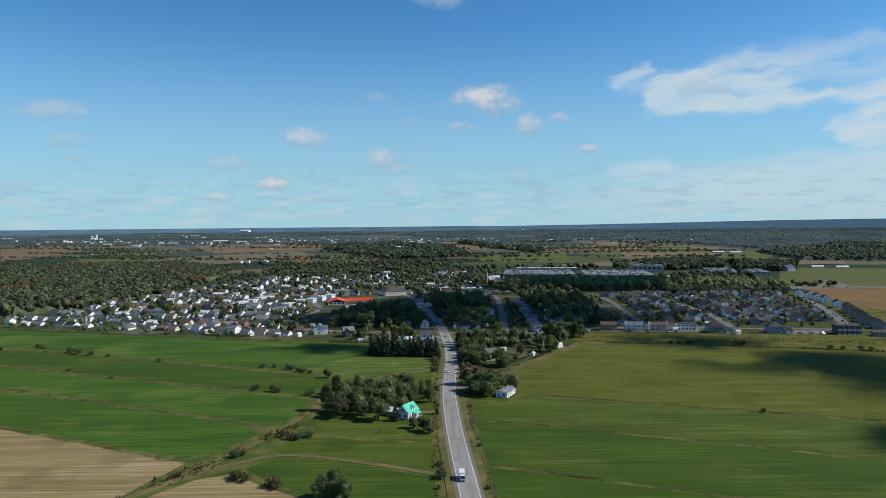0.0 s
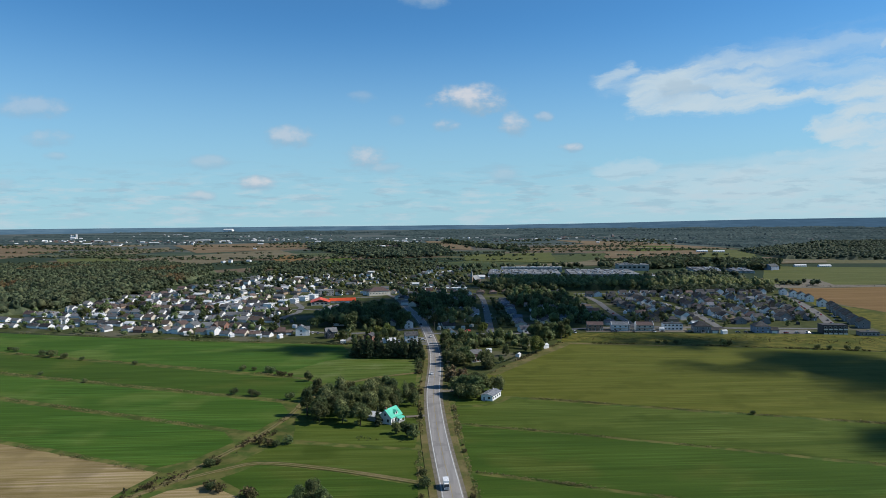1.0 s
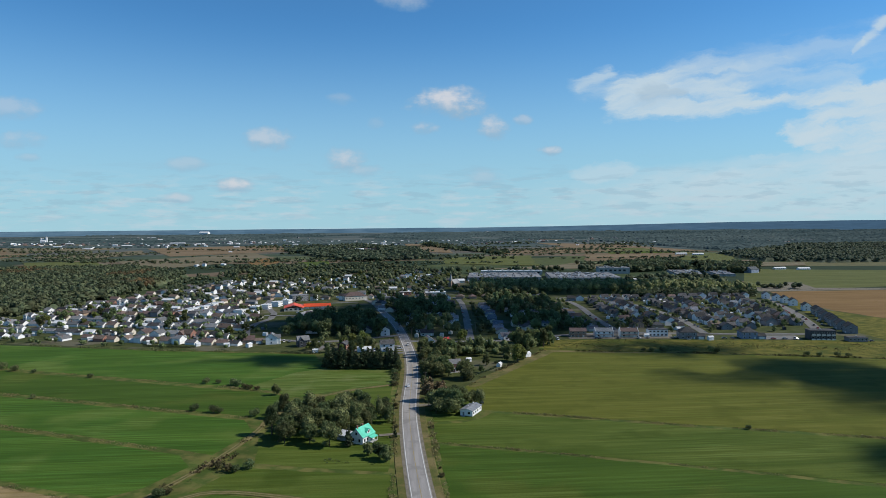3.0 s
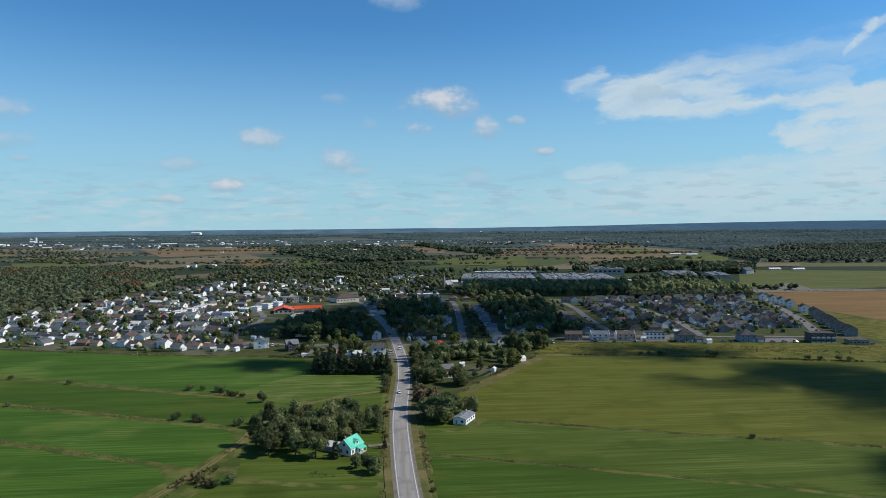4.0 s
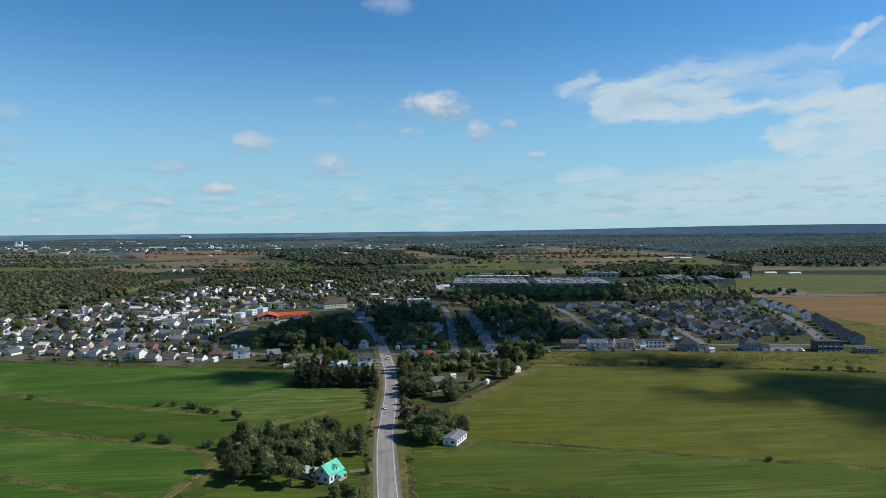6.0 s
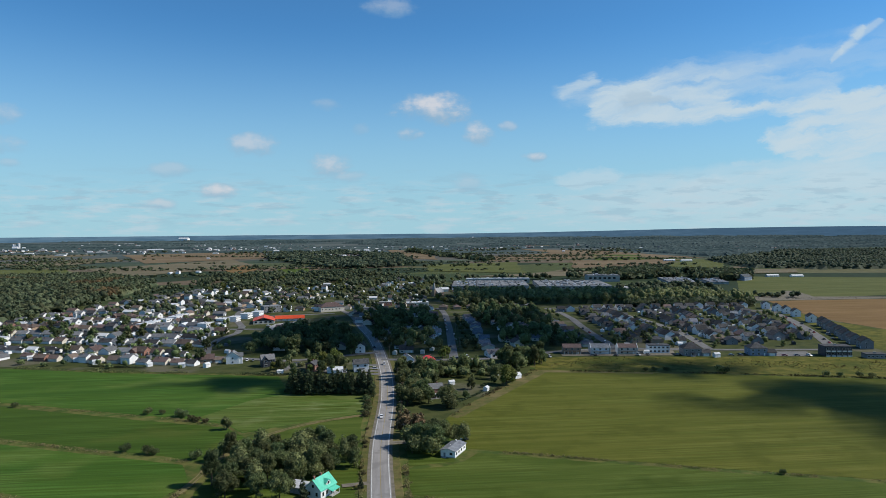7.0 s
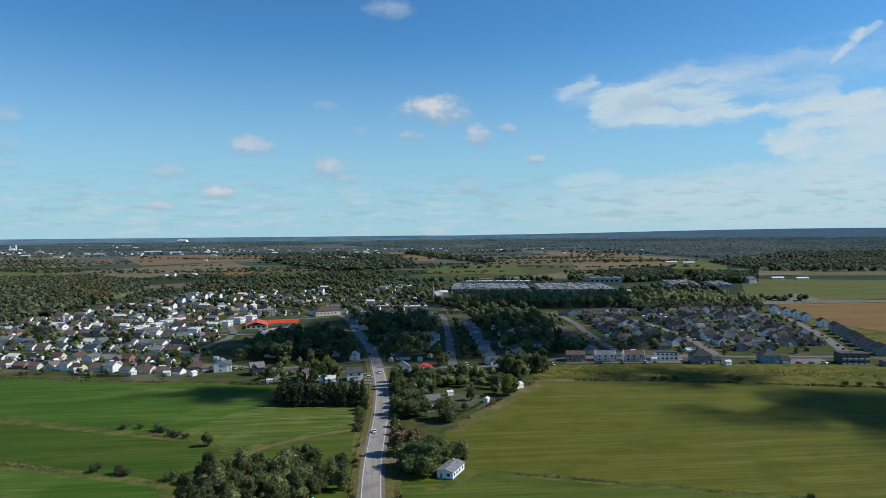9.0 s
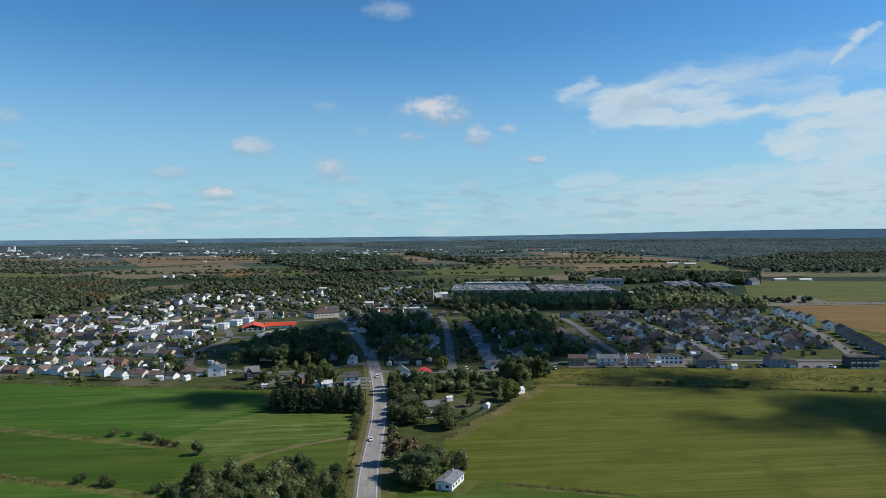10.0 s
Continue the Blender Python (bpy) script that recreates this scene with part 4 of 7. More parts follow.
def house_row(p0, p1, n, kinds, face, jitter=1.6, lo=0.92, hi=1.08, skip=0.0, turns=(0, 0, 90, 180, 90)):
    """Houses along a line; face is the heading of their fronts in degrees (0 looks to -y)."""
    for i in range(n):
        t = (i + 0.5) / n
        x, y = p0[0] + (p1[0] - p0[0]) * t, p0[1] + (p1[1] - p0[1]) * t
        k = rng.choice(kinds)
        jx, jy, r, s, sk = rng.uniform(-jitter, jitter), rng.uniform(-jitter, jitter), rng.choice(turns), rng.uniform(lo, hi), rng.random()
        if sk >= skip:
            HOUSES[k].put(x + jx, y + jy, face + (r if r != 180 else 0) + rng.uniform(-7, 7), s)


WHITES = ["white_bungalow", "white_pale", "white_bungalow", "white_dark", "cream_brown", "white_two", "white_bungalow", "white_bungalow", "white_dark"]
LENGTHWISE = (0, 0, 90, 180, 180)
MIXED = ["white_bungalow", "cream_brown", "brick_brown", "tan_hip", "white_two", "grey_two"]
FRONT = ["brick_brown", "cream_brown", "brick_small", "white_bungalow", "cream_brown", "brick_small", "white_two", "white_dark"]
NEW = ["semi_grey", "semi_white", "semi", "semi_white", "semi_tan", "semi_white", "semi_brown", "semi"]
EDGE = 163.0
# west side, from the field edge back
house_row((-395, 604), (-240, 558), 13, WHITES, EDGE, 4.0, 0.72, 0.92, skip=0.2, turns=LENGTHWISE)
house_row((-238, 555), (-118, 521), 11, FRONT, EDGE, 1.6, 0.78, 0.95, turns=LENGTHWISE)
house_row((-228, 585), (-140, 556), 7, FRONT, EDGE + 180, turns=LENGTHWISE)
house_row((-400, 632), (-235, 584), 13, WHITES, EDGE + 180, 2.0, 0.74, 0.95, turns=LENGTHWISE)
house_row((-385, 662), (-130, 596), 20, WHITES, EDGE, turns=LENGTHWISE)
house_row((-360, 690), (-150, 628), 17, WHITES, EDGE + 180, turns=LENGTHWISE)
house_row((-345, 722), (-130, 662), 17, MIXED, EDGE, turns=LENGTHWISE)
house_row((-370, 745), (-150, 700), 17, WHITES, EDGE + 180, turns=LENGTHWISE)
house_row((-375, 780), (-150, 725), 17, WHITES, EDGE, turns=LENGTHWISE)
house_row((-360, 812), (-160, 752), 14, MIXED, EDGE + 180, turns=LENGTHWISE)
OLD = ["old_white", "old_pale", "old_tall", "old_brown", "old_dark", "old_grey", "old_white", "old_brown", "old_dark"]
house_row((-345, 848), (-160, 790), 11, OLD, EDGE)
house_row((-335, 880), (-150, 830), 11, OLD, EDGE)
house_row((-330, 915), (-140, 862), 10, OLD, EDGE)
house_row((-310, 950), (-120, 895), 10, OLD, EDGE, 5.0)
house_row((-300, 990), (-70, 935), 11, OLD, EDGE, 6.0)
house_row((-290, 1040), (-60, 975), 10, OLD, EDGE, 8.0)
house_row((-280, 1090), (-50, 1020), 10, OLD, EDGE, 9.0)
house_row((-260, 1150), (-40, 1080), 9, OLD, EDGE, 10.0)
house_row((-240, 1220), (20, 1140), 9, OLD, EDGE, 12.0)
house_row((-60, 880), (60, 880), 6, OLD, 180, 4.0)
house_row((-30, 990), (40, 1280), 10, OLD, 90, 6.0)
house_row((10, 990), (80, 1280), 9, OLD, 270, 6.0)
house_row((-40, 930), (60, 930), 5, OLD, 180, 5.0)
house_row((-470, 1560), (-390, 1600), 3, ["far_pale", "far_tall"], EDGE, 15.0)
house_row((-40, 560), (-60, 680), 7, ["far_cream", "far_white", "far_dark"], 80, 9.0)
house_row((-72, 570), (-88, 680), 7, ["far_cream", "far_white", "far_pale"], 80, 7.0)
house_row((-10, 690), (-28, 780), 6, ["far_cream", "far_white", "far_dark"], 80, 6.0)
house_row((20, 620), (24, 780), 9, ["far_cream", "far_white", "far_dark"], 90, 6.0)
house_row((100, 560), (126, 780), 12, ["far_cream", "far_white", "far_dark"], 90, 8.0)
house_row((-110, 815), (40, 850), 9, OLD, 170, 7.0)
house_row((-330, 935), (-150, 880), 9, OLD, EDGE, 6.0)
house_row((-320, 1010), (-100, 950), 9, OLD, EDGE, 8.0)
house_row((-300, 1070), (-80, 1000), 9, OLD, EDGE, 9.0)
# centre, both sides of the quiet street and the main road
house_row((76, 548), (84, 742), 14, ["blue_roof"], 90, 1.5, 0.82, 1.0)
house_row((40, 590), (50, 770), 11, ["blue_roof", "cream_brown", "white_bungalow"], 270)
house_row((98, 560), (110, 742), 10, ["blue_roof", "white_bungalow", "cream_brown"], 270, skip=0.2)
house_row((16, 540), (4, 680), 7, ["cream_brown", "white_bungalow", "blue_roof"], 270)
house_row((-30, 560), (-52, 690), 6, ["cream_brown", "white_bungalow"], 90, skip=0.2)
house_row((60, 810), (170, 815), 7, ["cream_brown", "tan_hip"], 0, skip=0.2)
# new estate to the east
house_row((150, 548), (158, 740), 13, ["cream_brown", "blue_roof", "estate_tan"], 90, 2.0, 0.85, 1.0)
house_row((190, 560), (204, 745), 12, ["semi_grey", "cream_brown", "estate_tan", "semi_tan"], 270, 2.0, 0.85, 1.0)
house_row((222, 548), (228, 745), 16, NEW, 90, 2.4, 0.82, 1.06)
house_row((255, 546), (266, 740), 16, NEW, 270, 2.4, 0.82, 1.06)
house_row((278, 546), (300, 745), 16, NEW, 90, 2.4, 0.82, 1.06)
house_row((322, 560), (366, 745), 12, NEW, 270, 2.4, 0.82, 1.06)
house_row((303, 560), (338, 745), 12, NEW, 90, 2.4, 0.82, 1.06)
house_row((180, 768), (400, 775), 17, NEW, 0, 2.4, 0.82, 1.06)
house_row((120, 580), (128, 740), 9, ["blue_roof", "cream_brown"], 270, 1.0, skip=0.3)

INFILL = ["estate_grey", "estate_grey", "estate_tall", "far_dark", "estate_tan"]
house_row((12, 640), (-8, 770), 8, ["estate_white", "far_cream", "estate_grey"], 80, 3.0, 0.8, 1.0)
house_row((34, 610), (38, 780), 9, ["estate_white", "estate_grey", "far_cream"], 90, 3.0, 0.8, 1.0)
house_row((-20, 800), (60, 808), 5, ["estate_white", "far_cream", "estate_grey"], 0, 3.0, 0.9, 1.1)
house_row((208, 560), (214, 745), 11, INFILL, 90, 2.0, 0.75, 1.0)
house_row((267, 552), (282, 742), 11, INFILL, 270, 2.0, 0.7, 0.95)
house_row((200, 757), (385, 757), 12, INFILL, 0, 2.5, 0.75, 1.0)
house_row((310, 560), (350, 740), 10, INFILL, 90, 2.0, 0.7, 0.95)
house_row((300, 985), (430, 960), 7, ["old_pale", "old_grey", "old_white"], 0, 9.0, 0.9, 1.5)
house_row((60, 1040), (150, 1010), 6, ["old_pale", "old_grey", "old_dark"], 0, 9.0, 0.9, 1.4)

# ---------------------------------------------------------------- trees


def leaf_cloud(seed, lobes, count, size, flat=0.5):
    """Small leaf clumps strewn over the outside of several lobes; returns quads."""
    r = np.random.RandomState(seed)
    lobes = np.array(lobes, float)
    wgt = lobes[:, 3] * lobes[:, 4]
    pick = r.choice(len(lobes), count, p=wgt / wgt.sum())
    d = r.normal(size=(count, 3))
    d /= np.linalg.norm(d, axis=1)[:, None]
    L = lobes[pick]
    rad = np.stack([L[:, 3], L[:, 3], L[:, 4]], 1)
    shell = r.uniform(0.55, 1.14, (count, 1))
    c = L[:, :3] + d * rad * shell
    nrm = d * 0.8 + r.normal(size=(count, 3)) * flat
    nrm /= np.linalg.norm(nrm, axis=1)[:, None]
    t = np.cross(nrm, r.normal(size=(count, 3)))
    t /= np.linalg.norm(t, axis=1)[:, None]
    b = np.cross(nrm, t)
    s = size * r.uniform(0.55, 1.25, (count, 1))
    k = r.uniform(0.6, 1.0, (count, 1))
    bow = nrm * s * 0.25
    return np.stack([c - t * s - b * s * k * 0.4 - bow, c + t * s * 0.3 - b * s * k, c + t * s - bow + b * s * 0.3 * k, c - t * s * 0.2 + b * s * k], 1).reshape(-1, 3)


def balls(level):
    bm = bmesh.new()
    bmesh.ops.create_icosphere(bm, subdivisions=level, radius=1.0)
    out = np.array([v.co for v in bm.verts]), np.array([[v.index for v in f.verts] for f in bm.faces])
    bm.free()
    return out


BALL = {1: balls(1), 2: balls(2)}


def cores(r, lobes, level, grow, uneven=0.30):
    """Uneven closed lumps that fill the lobes of a crown: vertices and triangles."""
    bv, bf = BALL[level]
    vs, fs = [], []
    for k, (x, y, z, a, b) in enumerate(lobes):
        w = 1.0 + r.uniform(-uneven, uneven, (len(bv), 1))
        vs.append(bv * w * np.array([a, a, b]) * grow + np.array([x, y, z]))
        fs.append(bf + k * len(bv))
    return np.concatenate(vs), np.concatenate(fs)


def quads_ob(name, co, material, parent=None, label="", kind="", category="", core=None):
    """Leaf clumps as quads, with closed lumps inside where core is given."""
    n = len(co) // 4
    nv, nt = (len(core[0]), len(core[1])) if core else (0, 0)
    me = bpy.data.meshes.new(name)
    me.vertices.add(len(co) + nv)
    me.loops.add(4 * n + 3 * nt)
    me.polygons.add(n + nt)
    allco, idx, start = co, np.arange(4 * n), np.arange(0, 4 * n, 4)
    if core:
        allco = np.concatenate([co, core[0]])
        idx = np.concatenate([idx, core[1].ravel() + len(co)])
        start = np.concatenate([start, 4 * n + np.arange(0, 3 * nt, 3)])
    me.vertices.foreach_set("co", allco.astype(np.float32).ravel())
    me.loops.foreach_set("vertex_index", idx.astype(np.int32))
    me.polygons.foreach_set("loop_start", start.astype(np.int32))
    me.update(calc_edges=True)
    me.validate()
    if core:
        me.polygons.foreach_set("use_smooth", [False] * n + [True] * nt)
    me.materials.append(material)
    ob = new(name, me)
    if parent is not None:
        ob.parent = parent
    return tagged(ob, label, category, "", kind)


def make_tree(name, label, seed, h, spread, count, size, leaf="leaf", low=0.25, group="trees", solid=False):
    """A broadleaf tree: tapered trunk, limbs, and a crown of leaf clumps."""
    r = random.Random(seed)
    e = thing(name, label, "tree", group)
    s = Soup()
    s.tube((0, 0, -0.3), (0.1, 0.05, h * 0.35), h * 0.028, h * 0.020, 8)
    s.tube((0.1, 0.05, h * 0.35), (0.0, 0.1, h * 0.72), h * 0.020, h * 0.008, 7)
    lobes = [(0, 0, h * 0.62, spread * 0.62, h * 0.34)]
    for i in range(17):
        a = 2.4 * i + r.uniform(-0.5, 0.5)
        z = h * r.uniform(low + 0.08, 0.88)
        f = 1.0 - abs(z / h - 0.50) * 1.15
        q = spread * r.uniform(0.50, 0.82) * f
        x, y = math.cos(a) * q, math.sin(a) * q
        if i % 2 == 0:
            s.tube((0, 0.05, h * r.uniform(0.25, 0.5)), (x * 0.9, y * 0.9, z), h * 0.010, h * 0.003, 5)
        lobes.append((x, y, z, spread * r.uniform(0.20, 0.36), h * r.uniform(0.08, 0.15)))
    s.make("trunk", M["bark"], e)
    filled = cores(np.random.RandomState(seed), lobes, 1 if solid else 2, 0.72 if solid else 0.62)
    quads_ob("crown", leaf_cloud(seed, lobes, count, size), M[leaf], e, core=filled)
    return e


def make_conifer(name, label, seed, h, spread, count, size, group="conifers"):
    e = thing(name, label, "tree", group)
    s = Soup().tube((0, 0, -0.3), (0, 0, h * 0.96), h * 0.02, 0.03, 7)
    r = np.random.RandomState(seed)
    lobes = []
    tiers = 9
    for k in range(tiers):
        z = h * (0.12 + 0.82 * k / tiers)
        q = spread * (1.0 - 0.88 * k / tiers)
        for j in range(5 if k < 6 else 3):
            a = r.uniform(0, 6.28)
            x, y = math.cos(a) * q * 0.55, math.sin(a) * q * 0.55
            lobes.append((x, y, z, q * 0.5, h * 0.055))
            s.tube((0, 0, z), (x * 1.6, y * 1.6, z - 0.1 * q), 0.06, 0.02, 4)
    s.make("trunk", M["bark"], e)
    quads_ob("crown", leaf_cloud(seed, lobes, count, size, 0.9), M["needle"], e)
    return e


def make_shrub(name, label, seed, h, spread, count, size, leaf):
    e = thing(name, label, "shrub", "shrubs")
    r = random.Random(seed)
    s = Soup()
    lobes = []
    for i in range(5):
        a = r.uniform(0, 6.28)
        x, y = math.cos(a) * spread * 0.45, math.sin(a) * spread * 0.45
        z = h * r.uniform(0.35, 0.7)
        s.tube((0, 0, -0.2), (x, y, z), 0.06, 0.02, 5)
        lobes.append((x, y, z, spread * 0.55, h * 0.36))
    s.make("stem", M["bark"], e)
    quads_ob("crown", leaf_cloud(seed, lobes, count, size, 0.9), M[leaf], e)
    return e


TREES = dict(
    oak=Stock(lambda: make_tree("tree", "broad dark green leafy tree with an uneven crown", 1, 11, 5.4, 4400, 0.27, low=0.06)),
    maple=Stock(lambda: make_tree("tree", "rounded dark green leafy tree", 2, 10, 4.4, 3600, 0.25, low=0.06)),
    tall=Stock(lambda: make_tree("tree", "tall slender green leafy tree", 3, 14, 4.0, 3400, 0.27, low=0.05)),
    shade_oak=Stock(lambda: make_tree("tree", "broad dark shade tree in a village garden", 21, 12, 5.6, 620, 0.56, low=0.06, solid=True)),
    shade_maple=Stock(lambda: make_tree("tree", "rounded dark maple in a village garden", 22, 10.5, 4.6, 540, 0.52, low=0.06, solid=True)),
    shade_ash=Stock(lambda: make_tree("tree", "tall ragged green tree between houses", 25, 13, 4.6, 560, 0.54, low=0.06, solid=True)),
    shade_small=Stock(lambda: make_tree("tree", "small round garden tree beside a house", 24, 6.5, 2.9, 200, 0.46, low=0.05, solid=True)),
    small=Stock(lambda: make_tree("tree", "small green garden tree", 4, 6.5, 2.9, 1300, 0.27, low=0.05)),
    ash=Stock(lambda: make_tree("tree", "leafy green tree with a ragged outline", 5, 12, 4.8, 4000, 0.27, low=0.06)),
    lime=Stock(lambda: make_tree("tree", "yellow-green leafy tree in early autumn", 6, 9, 3.8, 1200, 0.42, "leaf_light")),
    gold=Stock(lambda: make_tree("tree", "tree with rusty autumn leaves", 7, 8, 3.4, 1000, 0.40, "leaf_gold")),
    willow=Stock(lambda: make_tree("willow", "pale green weeping willow in a garden", 8, 10, 5.2, 2000, 0.38, "leaf_light", low=0.05)),
    pine=Stock(lambda: make_conifer("conifer", "dark green conifer in a dense planted row", 9, 11, 3.0, 1100, 0.40)),
    spruce=Stock(lambda: make_conifer("conifer", "narrow dark green spruce", 10, 9, 2.1, 700, 0.36)),
    bush=Stock(lambda: make_shrub("shrub", "dark green rounded bush in a field margin", 11, 3.2, 2.2, 420, 0.28, "leaf")),
    weed=Stock(lambda: make_shrub("shrub", "brownish dry shrub in a field margin", 12, 2.2, 1.8, 260, 0.25, "weed")),
)


def trees_at(kind, rows):
    for x, y, s in rows:
        TREES[kind].put(x, y, rng.uniform(0, 360), K * s * rng.uniform(0.94, 1.06))


def scatter(poly, n, kinds, lo=0.8, hi=1.15, gap=4.0, seed=3):
    r = random.Random(seed)
    xs, ys = [p[0] for p in poly], [p[1] for p in poly]
    done, tries = [], 0
    while len(done) < n and tries < n * 40:
        tries += 1
        x, y = r.uniform(min(xs), max(xs)), r.uniform(min(ys), max(ys))
        if inside(x, y, poly) and all((x - a) ** 2 + (y - b) ** 2 > gap * gap for a, b in done):
            done.append((x, y))
            TREES[r.choice(kinds)].put(x, y, r.uniform(0, 360), K * r.uniform(lo, hi))


def inside(x, y, poly):
    c = False
    for (x0, y0), (x1, y1) in zip(poly, poly[1:] + poly[:1]):
        if (y0 > y) != (y1 > y) and x < (x1 - x0) * (y - y0) / (y1 - y0) + x0:
            c = not c
    return c


# grove round the farmhouse
scatter([(-58, 300), (-34, 296), (-10, 318), (-9, 336), (-26, 342), (-46, 336), (-60, 318)], 34, ["oak", "maple", "ash", "tall", "maple"], 0.62, 0.88, 4.2, 5)
trees_at("oak", [(-51, 294, 0.85), (-33, 289, 0.95), (-41, 293, 0.75)])
trees_at("tall", [(-58, 306, 0.9), (-57, 330, 0.8)])
trees_at("spruce", [(-25.5, 288, 0.95), (-7.6, 297, 0.5)])
trees_at("small", [(-17.5, 277, 0.8), (-13, 273, 0.9), (-10.5, 270, 0.95), (-15, 282, 0.6)])
# roadside and bungalow
trees_at("oak", [(19.3, 331, 1.0), (14.5, 335, 1.0), (24, 341, 0.85)])
trees_at("maple", [(29, 342, 0.8), (20, 343, 0.95), (11, 331, 0.75)])
trees_at("gold", [(9.0, 352, 1.5), (14, 352, 1.35)])
trees_at("small", [(8.2, 454, 0.75), (8.0, 430, 0.7), (7.9, 411, 0.7), (7.9, 389, 0.75), (7.8, 378, 0.7), (7.8, 366, 0.65), (9.0, 420, 0.7)])
trees_at("tall", [(9, 462, 0.8), (10, 470, 0.85), (12, 480, 0.8)])
trees_at("oak", [(19.5, 413, 0.95), (31, 399, 0.95), (22.5, 406, 0.7)])
trees_at("maple", [(14, 422, 1.0), (17, 432, 1.0), (34, 401, 0.8), (12, 404, 0.9)])
trees_at("gold", [(11, 424, 0.9)])
scatter([(10, 444), (30, 444), (34, 466), (50, 470), (50, 478), (10, 474)], 22, ["oak", "maple", "ash", "tall"], 0.75, 1.0, 4.5, 9)
scatter([(72, 478), (100, 486), (104, 514), (78, 516)], 18, ["ash", "maple", "oak", "tall"], 0.8, 1.0, 4.0, 10)
trees_at("willow", [(68.5, 441, 1.2)])
trees_at("small", [(73, 447, 0.9), (62, 446, 0.8), (70, 470, 0.9)])
trees_at("lime", [(40, 520, 0.9), (43, 526, 0.9)])
# planted conifers north of the field
for i in range(15):
    for j in range(3):
        TREES["pine"].put(-49 + i * 3.0 + rng.uniform(-0.8, 0.8), 434 + j * 5 - i * 0.4 + rng.uniform(-1, 1), rng.uniform(0, 360), K * rng.uniform(0.9, 1.15))
trees_at("ash", [(-46, 446, 0.75), (-40, 450, 0.8), (-6, 420, 0.6)])
trees_at("lime", [(-32, 520, 1.0), (-38, 512, 1.0), (-28, 512, 0.9), (-44, 500, 0.9)])
# field margins
trees_at("bush", [(-111, 402, 1.0), (-104, 401, 0.8), (-95, 396, 1.2), (-92, 394, 1.1), (-101, 346, 1.0), (-91, 342, 1.1), (-88, 341, 0.9), (-71, 334, 1.1), (-75, 222, 1.0), (-82, 244, 1.0), (-59, 267, 1.1), (-63, 264, 0.9), (-6.8, 221, 1.0), (-7, 232, 0.7)])
trees_at("bush", [(-255, 457, 1.3), (-247, 453, 1.6), (-237, 448, 1.2), (-222, 441, 0.8), (-290, 480, 0.9), (-283, 475, 1.1), (-182, 424, 0.8), (-225, 399, 0.7), (-190, 378, 0.7), (-310, 470, 0.8)])
trees_at("small", [(-68, 372, 0.9), (-61, 336, 1.1), (-59, 341, 1.0)])
trees_at("ash", [(-40, 207, 0.75), (-44, 205, 0.65), (-37, 203, 0.7)])
trees_at("weed", [(-62, 216, 1.6), (-60, 214, 1.2), (-76, 224, 1.3), (-72, 221, 1.2), (-80, 246, 1.0), (-66, 265, 1.3), (-70, 268, 1.0), (-87, 388, 1.3), (-80, 384, 1.0), (-84, 386, 1.2)])
trees_at("bush", [(200, 456, 1.5), (203, 455, 1.3), (163, 465, 0.9), (170, 463, 1.0), (158, 466, 0.8), (255, 439, 1.1), (262, 437, 0.9), (272, 434, 1.0), (278, 432, 0.9), (138, 294, 0.6)])
for i in range(24):
    TREES[rng.choice(("weed", "weed", "bush"))].put(-7.6 + rng.uniform(-0.9, 0.9), 385 + i * 2.0 + rng.uniform(-2, 2), rng.uniform(0, 360), rng.uniform(0.5, 1.3))
for i in range(14):
    TREES["weed"].put(rng.choice((-7.4, 8.4)) + rng.uniform(-0.6, 0.6), rng.uniform(200, 372), rng.uniform(0, 360), rng.uniform(0.4, 0.8))
# village trees
scatter([(-70, 545), (-14, 545), (-28, 640), (-40, 670), (-92, 650), (-90, 590)], 32, ["shade_oak", "shade_maple", "shade_ash", "shade_oak"], 0.9, 1.25, 5.0, 12)
scatter([(2, 560), (38, 545), (52, 740), (-20, 740), (-10, 640)], 30, ["shade_oak", "shade_maple", "shade_ash"], 0.85, 1.2, 5.0, 13)
scatter([(90, 545), (142, 540), (150, 760), (96, 770)], 26, ["shade_oak", "shade_maple", "shade_ash", "pine"], 0.85, 1.2, 5.0, 14)
scatter([(-390, 600), (-240, 560), (-110, 525), (-130, 690), (-380, 780)], 40, ["shade_maple", "shade_small", "shade_oak", "bush", "lime"], 0.7, 1.0, 9.0, 15)
scatter([(150, 540), (320, 530), (380, 740), (180, 760)], 30, ["shade_maple", "shade_small", "bush", "shade_small"], 0.6, 0.95, 9.0, 16)


def clear_of_streets(x, y):
    """True where no street of the plan is close by."""
    return not any(abs(x - a) < w and abs(y - b) < w and (x - a) ** 2 + (y - b) ** 2 < w * w for a, b, w in STREET_POINTS)


